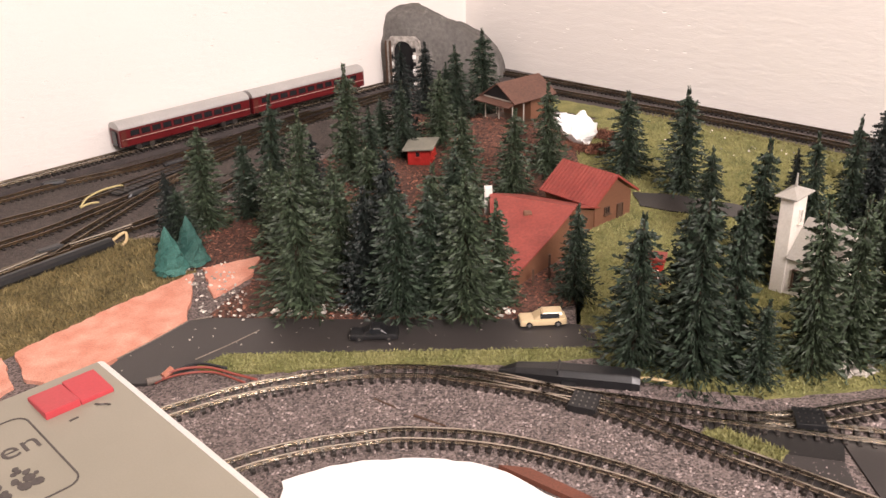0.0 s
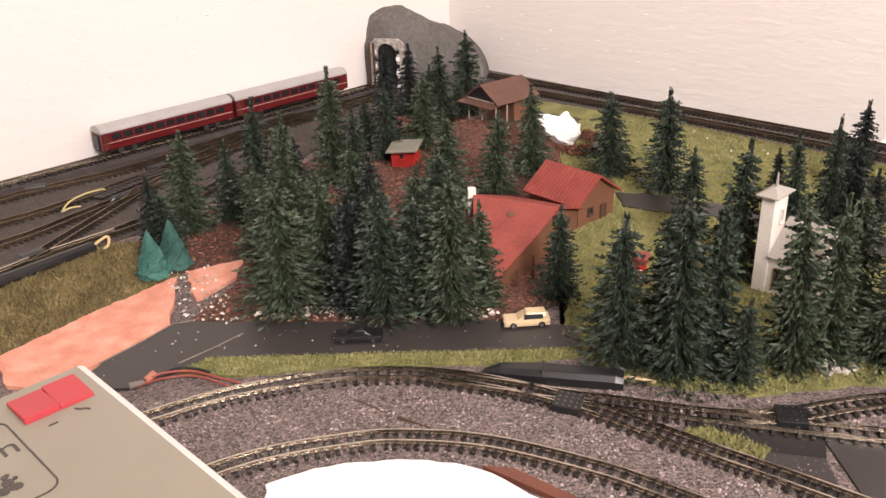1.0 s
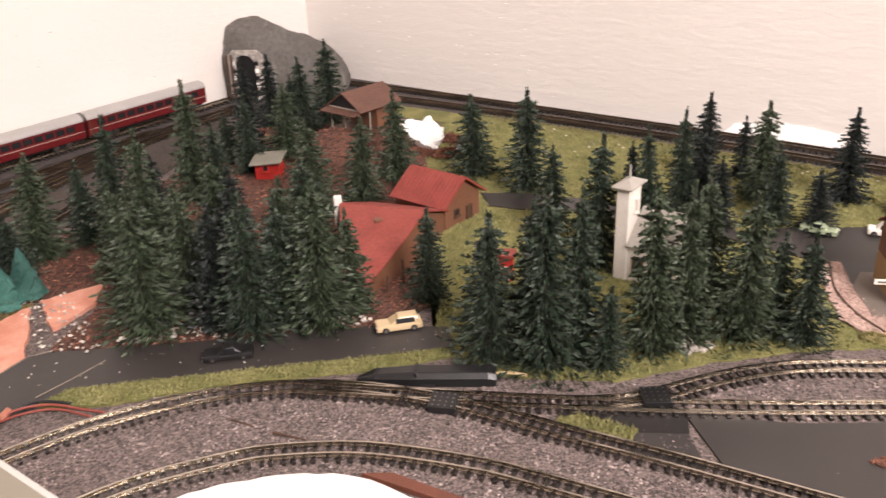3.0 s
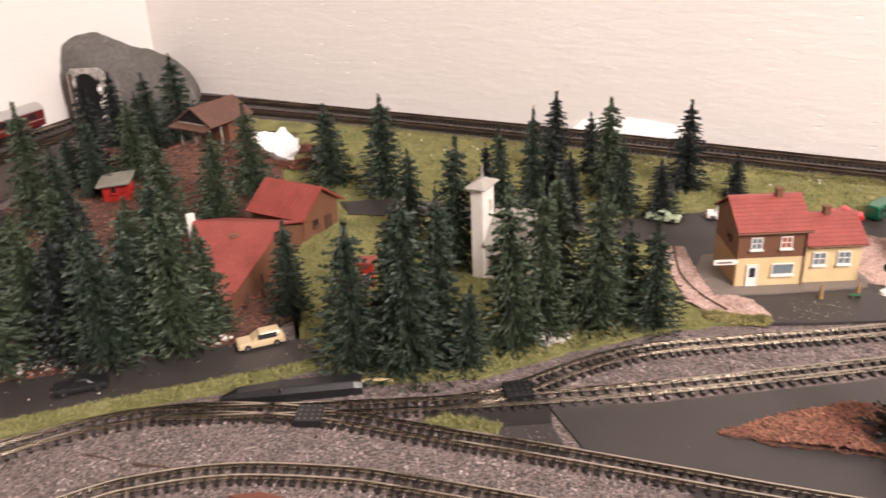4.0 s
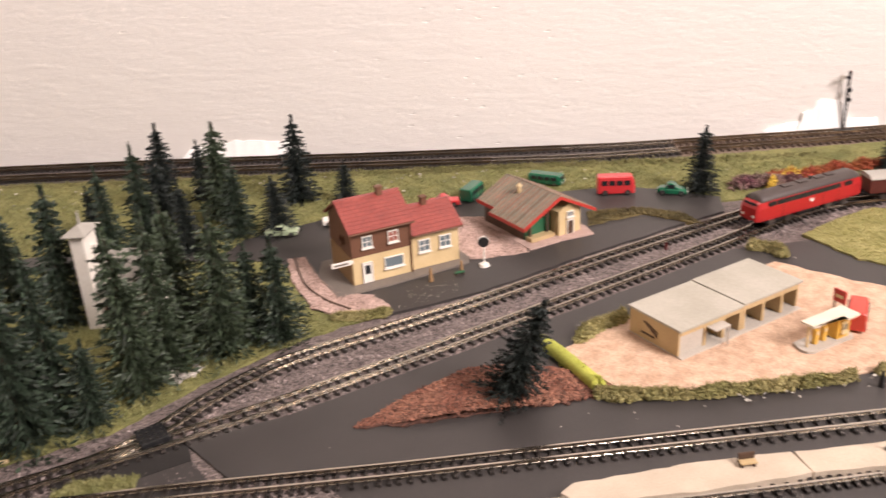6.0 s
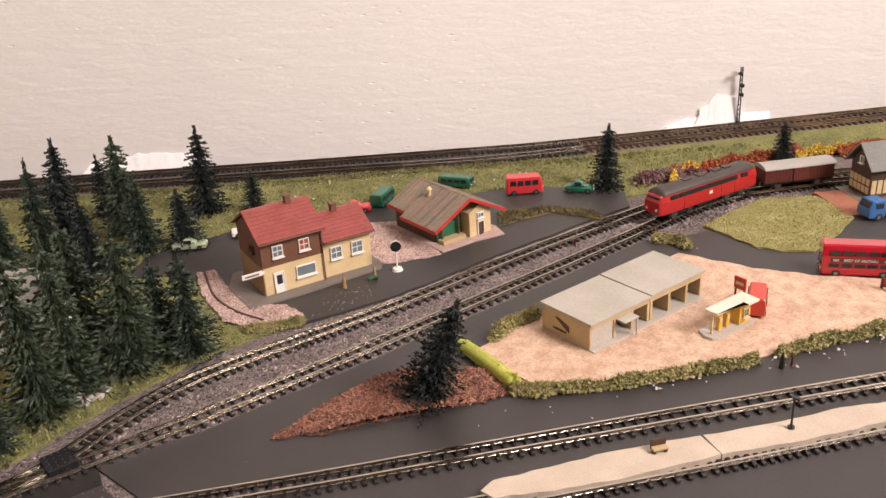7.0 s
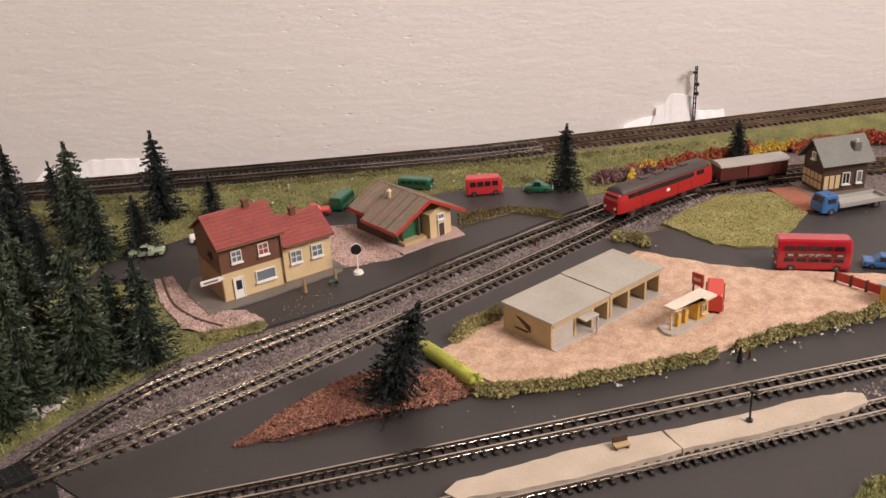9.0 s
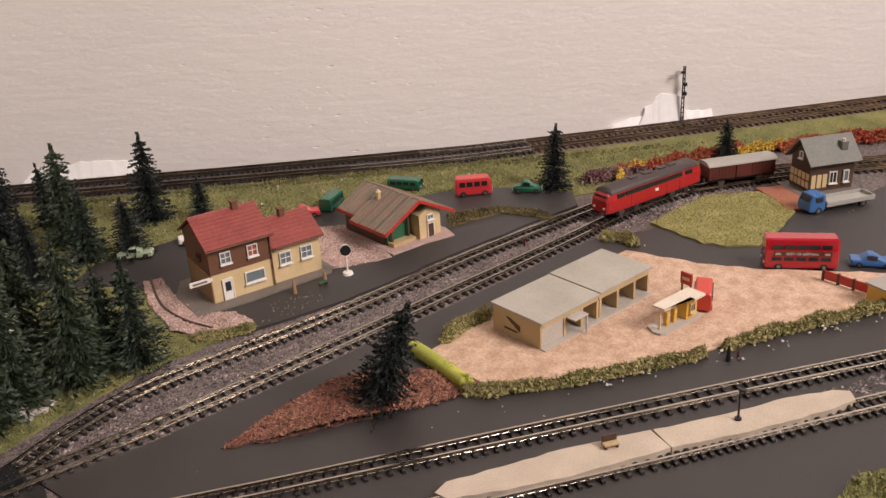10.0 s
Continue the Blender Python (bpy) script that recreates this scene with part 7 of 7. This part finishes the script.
# crumpled white plaster lump at the forest edge
SHARD = [(-0.020, 0.033), (-0.008, 0.037), (0.002, 0.033), (0.012, 0.038), (0.015, 0.028), (0.022, 0.021), (0.020, 0.012), (0.013, 0.006), (0.008, -0.002), (0.003, 0.004), (-0.005, 0.008), (-0.010, 0.014), (-0.018, 0.024)]
bm = slab(ragged(SHARD, 0.004, 0.0012, 8), -0.003, 0.003)
bmesh.ops.triangulate(bm, faces=bm.faces[:])
bmesh.ops.subdivide_edges(bm, edges=bm.edges[:], cuts=2)
for v in bm.verts:
    v.co.z += 0.0055 * noise.noise(v.co * 95) + 0.0035 * noise.noise(v.co * 260 + Vector((3, 1, 0)))
bmesh.ops.rotate(bm, verts=bm.verts, matrix=Matrix.Rotation(math.radians(48), 3, "X"))
bmesh.ops.recalc_face_normals(bm, faces=bm.faces)
o = link_mesh("plaster_lump", bm, PLASTER, smooth=False)
o.matrix_world = pose(0.1400, 0.432, 0.004, 0, 0, 8)
tagged(o, "crumpled shard of bare white plaster at the forest edge", "plaster")
clumps("earth_mound", "red-brown earth round the plaster lump", "earth heap", [(0.130, 0.44), (0.150, 0.425), (0.175, 0.43), (0.178, 0.46), (0.16, 0.475)], 0.010, 0.009, 1000, 0.0018, CHIP, 12)

# tunnel portal
po = tunnel
pm_m = frame_of(-0.0375, 0.688, -16.0)
prof = [(-0.021, 0.0), (-0.013, 0.0)] + [(-0.013 * math.cos(a), 0.044 + 0.015 * math.sin(a)) for a in [math.pi * k / 10 for k in range(11)]] + [(0.013, 0.0), (0.021, 0.0), (0.021, 0.058), (0.015, 0.064), (-0.015, 0.064), (-0.021, 0.058)]
p = part("portal", prism(prof, 0.0, 0.006), surface("portal_stone", (0.50, 0.46, 0.42), 0.8, vary=0.3, fine=300, coarse=110, bump=0.5, tint=(0.16, 0.145, 0.13)), po, "mottled stone portal with an arch")
p.matrix_local = pm_m
# black plate behind the arch stands for the dark inside the tunnel
p2 = part("tunnel_mouth", box(-0.0129, 0.0062, 0.0, 0.0129, 0.0075, 0.060), BLACK, po, "black plate with the dark of the tunnel mouth as its colour")
p2.matrix_local = pm_m
for k in range(6):
    for x in (-0.0145, 0.0145):
        q = part("quoin", box(x - 0.0022, -0.0012, 0.004 + 0.0085 * k, x + 0.0022, -0.0001, 0.0088 + 0.0085 * k, 0.0003), PLASTER if (k + (x > 0)) % 2 else BLACK, po, "painted quoin stone")
        q.matrix_local = pm_m
for x in (-0.0205, -0.0150):
    q = part("pillar", box(x - 0.0011, -0.0035, 0.0, x + 0.0011, -0.0014, 0.0600, 0.0003), DARKWOOD, po, "dark pillar")
    q.matrix_local = pm_m

# plaster patches at the foot of the wall
for a, b, h, n in ((1.150, 1.262, 0.017, 1), (1.178, 1.232, 0.033, 3), (0.565, 0.680, 0.018, 2)):
    pts = ragged([(a, 0.005), (b, 0.005), (b - 0.004, h), ((a + b) / 2, h * 1.15), (a + 0.01, h * 0.8)], 0.006, 0.0016, n)
    bm = bmesh.new()
    f0 = [bm.verts.new((*along(x, 0.0012 + 0.007 * max(0.0, 1 - z / h)), z)) for x, z in pts]
    f1 = [bm.verts.new((*along(x, 0.0002), z)) for x, z in pts]
    f = bm.faces.new(f0)
    back = bm.faces.new(f1[::-1])
    for i in range(len(pts)):
        bm.faces.new((f0[i], f1[i], f1[(i + 1) % len(pts)], f0[(i + 1) % len(pts)]))
    bmesh.ops.triangulate(bm, faces=[f, back])
    bmesh.ops.recalc_face_normals(bm, faces=bm.faces)
    tagged(link_mesh(f"trim_{n}", bm, FRESH_PLASTER), "bright white plaster patch at the foot of the wall", "plaster patch", kind="structure")

# loose cover: grass fibres, ballast stones, bark chips, crumbs
COVER = (("grass", FOREST_GRASS, 60000, 0.0014, 0.0019, GRASS, "short yellow-green grass fibres"), ("grass", STRIP, 6000, 0.0016, 0.0015, GRASS, "short green verge fibres"), ("grass", MEADOW, 9000, 0.0026, 0.0008, MEADOW_FIBRE, "short meadow fibres"), ("grass", LAWN, 2500, 0.0022, 0.0026, GRASS, "short lawn fibres"), ("grass", WEDGE, 900, 0.0010, 0.0024, GRASS, "short grass fibres between the tracks"), ("dry_grass", OLIVE_BANK, 9000, 0.0012, 0.0030, OLIVE, "dry olive grass fibres"), ("dry_grass", PENINSULA, 2200, 0.0032, 0.0022, OLIVE, "dry olive grass fibres"))
for i, (name, pts, count, z, length, m, label) in enumerate(COVER):
    tagged(fibres(name, pts, count, z, length, m, 30 + i, bank_height if pts is FOREST_GRASS else None, bare=(YARD, FOREST_ROAD, STATION_PATH) if pts is FOREST_GRASS else ()), label, "grass", kind="stuff")
BED = [(-0.16, 0.02), (-0.08, 0.055), (0.0, 0.055), (0.10, 0.03), (0.2, 0.005), (0.3, 0.012), (0.42, -0.012), (0.62, -0.06), (0.62, -0.11), (0.42, -0.075), (0.25, -0.05), (0.2, -0.04), (0.2, -0.075), (0.235, -0.105), (0.235, -0.16), (0.12, -0.085), (0.02, -0.035), (-0.06, -0.035), (-0.15, -0.08)]
BEND = [(0.612, -0.117), (0.654, -0.13), (0.732, -0.155), (0.80, -0.21), (0.83, -0.19), (0.76, -0.12), (0.66, -0.078), (0.62, -0.07)]
tagged(stones("ballast", BED, 15000, 0.0002, 0.0008, STONE, 50), "loose grey and brown ballast grains", "ballast", kind="stuff")
tagged(stones("ballast", BEND, 3500, 0.0004, 0.0009, STONE, 51), "loose grey and brown ballast grains", "ballast", kind="stuff")


def heap(x, y):
    return 0.004 * max(0.0, 1 - ((x - 0.345) / 0.07) ** 2 - ((y + 0.112) / 0.035) ** 2)


tagged(stones("bark_chips", MULCH, 6500, 0.0022, 0.00115, CHIP, 52, heap, 0.4, None, 1.7), "reddish brown bark chips", "bark chips", kind="stuff")
tagged(stones("bark_chips", FOREST_FLOOR, 8500, 0.0012, 0.0012, CHIP, 53, hill_height, 0.5, None, 1.5), "reddish brown forest litter", "leaf litter", kind="stuff")
CRUMB = surface("white_crumb", (0.46, 0.42, 0.37), 0.7, vary=0.2, island=0.5)
PATH_STONE = surface("pale_path_stone", (0.36, 0.25, 0.21), 0.85, vary=0.2, island=0.4, tint=(0.52, 0.38, 0.33))
for seed, patch in ((70, STATION_PATH), (71, SHED_PATH)):
    tagged(stones("path_gravel", patch, 2600, 0.0028, 0.0009, PATH_STONE, seed), "loose pale pink path gravel", "gravel", kind="stuff")
tagged(stones("yard_grit", [(0.372, 0.004), (0.40, 0.018), (0.43, 0.008), (0.425, -0.012), (0.39, -0.006)], 70, 0.0024, 0.0004, CRUMB, 72), "pale grit rubbed into the station yard", "grit", kind="stuff")
tagged(stones("white_stones", [(-0.105, 0.115), (-0.05, 0.112), (0.05, 0.107), (0.06, 0.118), (-0.05, 0.13), (-0.1, 0.13)], 130, 0.0018, 0.0017, CRUMB, 54), "pale stones along the forest edge", "stones", kind="stuff")
tagged(stones("white_stones", [(-0.165, 0.16), (-0.15, 0.115), (-0.11, 0.105), (-0.12, 0.14), (-0.15, 0.2), (-0.19, 0.19)], 120, 0.0028, 0.0013, CRUMB, 55), "pale grit beside the salmon path", "grit", kind="stuff")
tagged(stones("white_crumbs", ROAD, 45, 0.0022, 0.0007, CRUMB, 56), "white crumbs on the road", "crumbs", kind="stuff")
tagged(stones("white_crumbs", SHEET, 60, 0.0014, 0.0006, CRUMB, 57), "white crumbs on the road sheet", "crumbs", kind="stuff")
tagged(stones("white_stones", [(0.225, 0.03), (0.248, 0.03), (0.248, 0.04), (0.225, 0.04)], 14, 0.0025, 0.0034, CRUMB, 58), "pale stones at the edge of the trees", "stones", kind="stuff")
tagged(stones("white_crumbs", [(0.55, 0.14), (0.72, -0.03), (0.76, -0.03), (0.6, 0.16), (0.25, 0.5), (0.22, 0.45)], 90, 0.004, 0.0011, CRUMB, 59, bank_height), "white crumbs on the grass slope", "crumbs", kind="stuff")
tagged(stones("white_crumbs", [(0.40, -0.185), (0.5, -0.26), (0.6, -0.325), (0.59, -0.332), (0.48, -0.262), (0.395, -0.195)], 60, 0.003, 0.0009, CRUMB, 60), "white crumbs along the hedge", "crumbs", kind="stuff")

tagged(stones("ballast", [(0.470, -0.305), (0.52, -0.335), (0.56, -0.37), (0.53, -0.38), (0.478, -0.34)], 700, 0.0004, 0.0009, STONE, 61), "loose pink-grey ballast at the platform end", "ballast", kind="stuff")
# joints of the card road and the ditch beside the station
LINE = surface("pale_card_edge", (0.17, 0.14, 0.115), 0.8, vary=0.5)
for n, (a, b) in enumerate((((-0.1385, 0.0642), (-0.106, 0.098)), ((-0.186, 0.067), (-0.155, 0.111)), ((-0.152, 0.113), (-0.142, 0.116)))):
    tagged(link_mesh(f"trim_{n + 4}", tube([(*a, 0.0022), ((a[0] + b[0]) / 2 + 0.001, (a[1] + b[1]) / 2, 0.0022), (*b, 0.0022)], 0.00042, 5), LINE), "pale torn edge of the card road", "card edge", kind="structure")
tagged(link_mesh("trim_8", tube([(0.376, 0.122, 0.0028), (0.356, 0.082, 0.0028), (0.350, 0.050, 0.0028), (0.353, 0.022, 0.0028)], 0.0011, 6), DARKWOOD), "narrow dark ditch in the gravel path", "ditch", kind="structure")

for x, y, a, w in ((-0.3465, 0.375, 24, 1.0), (-0.2495, 0.4255, 45, 1.0), (-0.2595, 0.3445, 52, 0.8), (-0.290, 0.226, 45, 1.0)):
    sm = thing("point_motor", "small black point motor between the sidings", "point motor", frame_of(x, y, a, 0.0) @ Matrix.Diagonal((0.8, w, 1, 1)), group="siding point motors")
    part("housing", loft([(-0.014, 0.0025, 0.0, 0.003, 0.002), (-0.010, 0.0042, 0.0, 0.0055, 0.003), (0.011, 0.0042, 0.0, 0.0055, 0.003), (0.014, 0.0030, 0.0, 0.004, 0.002)]), BLACK, sm)
    part("lever", box(-0.002, 0.0043, 0.0008, 0.002, 0.0065, 0.0020), BLACK, sm)
body = thing("siding_turnout", "long black turnout body in the third siding", "turnout", frame_of(-0.2600, 0.3800, 58.5, 0.0020))
part("plate", box(-0.042, -0.0075, 0.0, 0.042, 0.0075, 0.0012, 0.0003), BLACK, body)
for i in range(14):
    part("sleeper", box(-0.040 + i * 0.006, -0.0090, 0.0002, -0.0376 + i * 0.006, 0.0090, 0.0017, 0.0002), SLEEPER, body)
for label, a, b, m in (("bare pale rail lying beside the duct", (-0.275, 0.2275, 0.0046), (-0.239, 0.2635, 0.0046), RAIL), ("bare pale rail lying beside the duct", (-0.312, 0.176, 0.0046), (-0.286, 0.2135, 0.0046), RAIL)):
    tagged(link_mesh("loose_rail", sweep([Vector(a), (Vector(a) + Vector(b)) / 2, Vector(b)], [(p * 1.6, q) for p, q in RAIL_PROFILE]), m), label, "rail", group="loose rails")
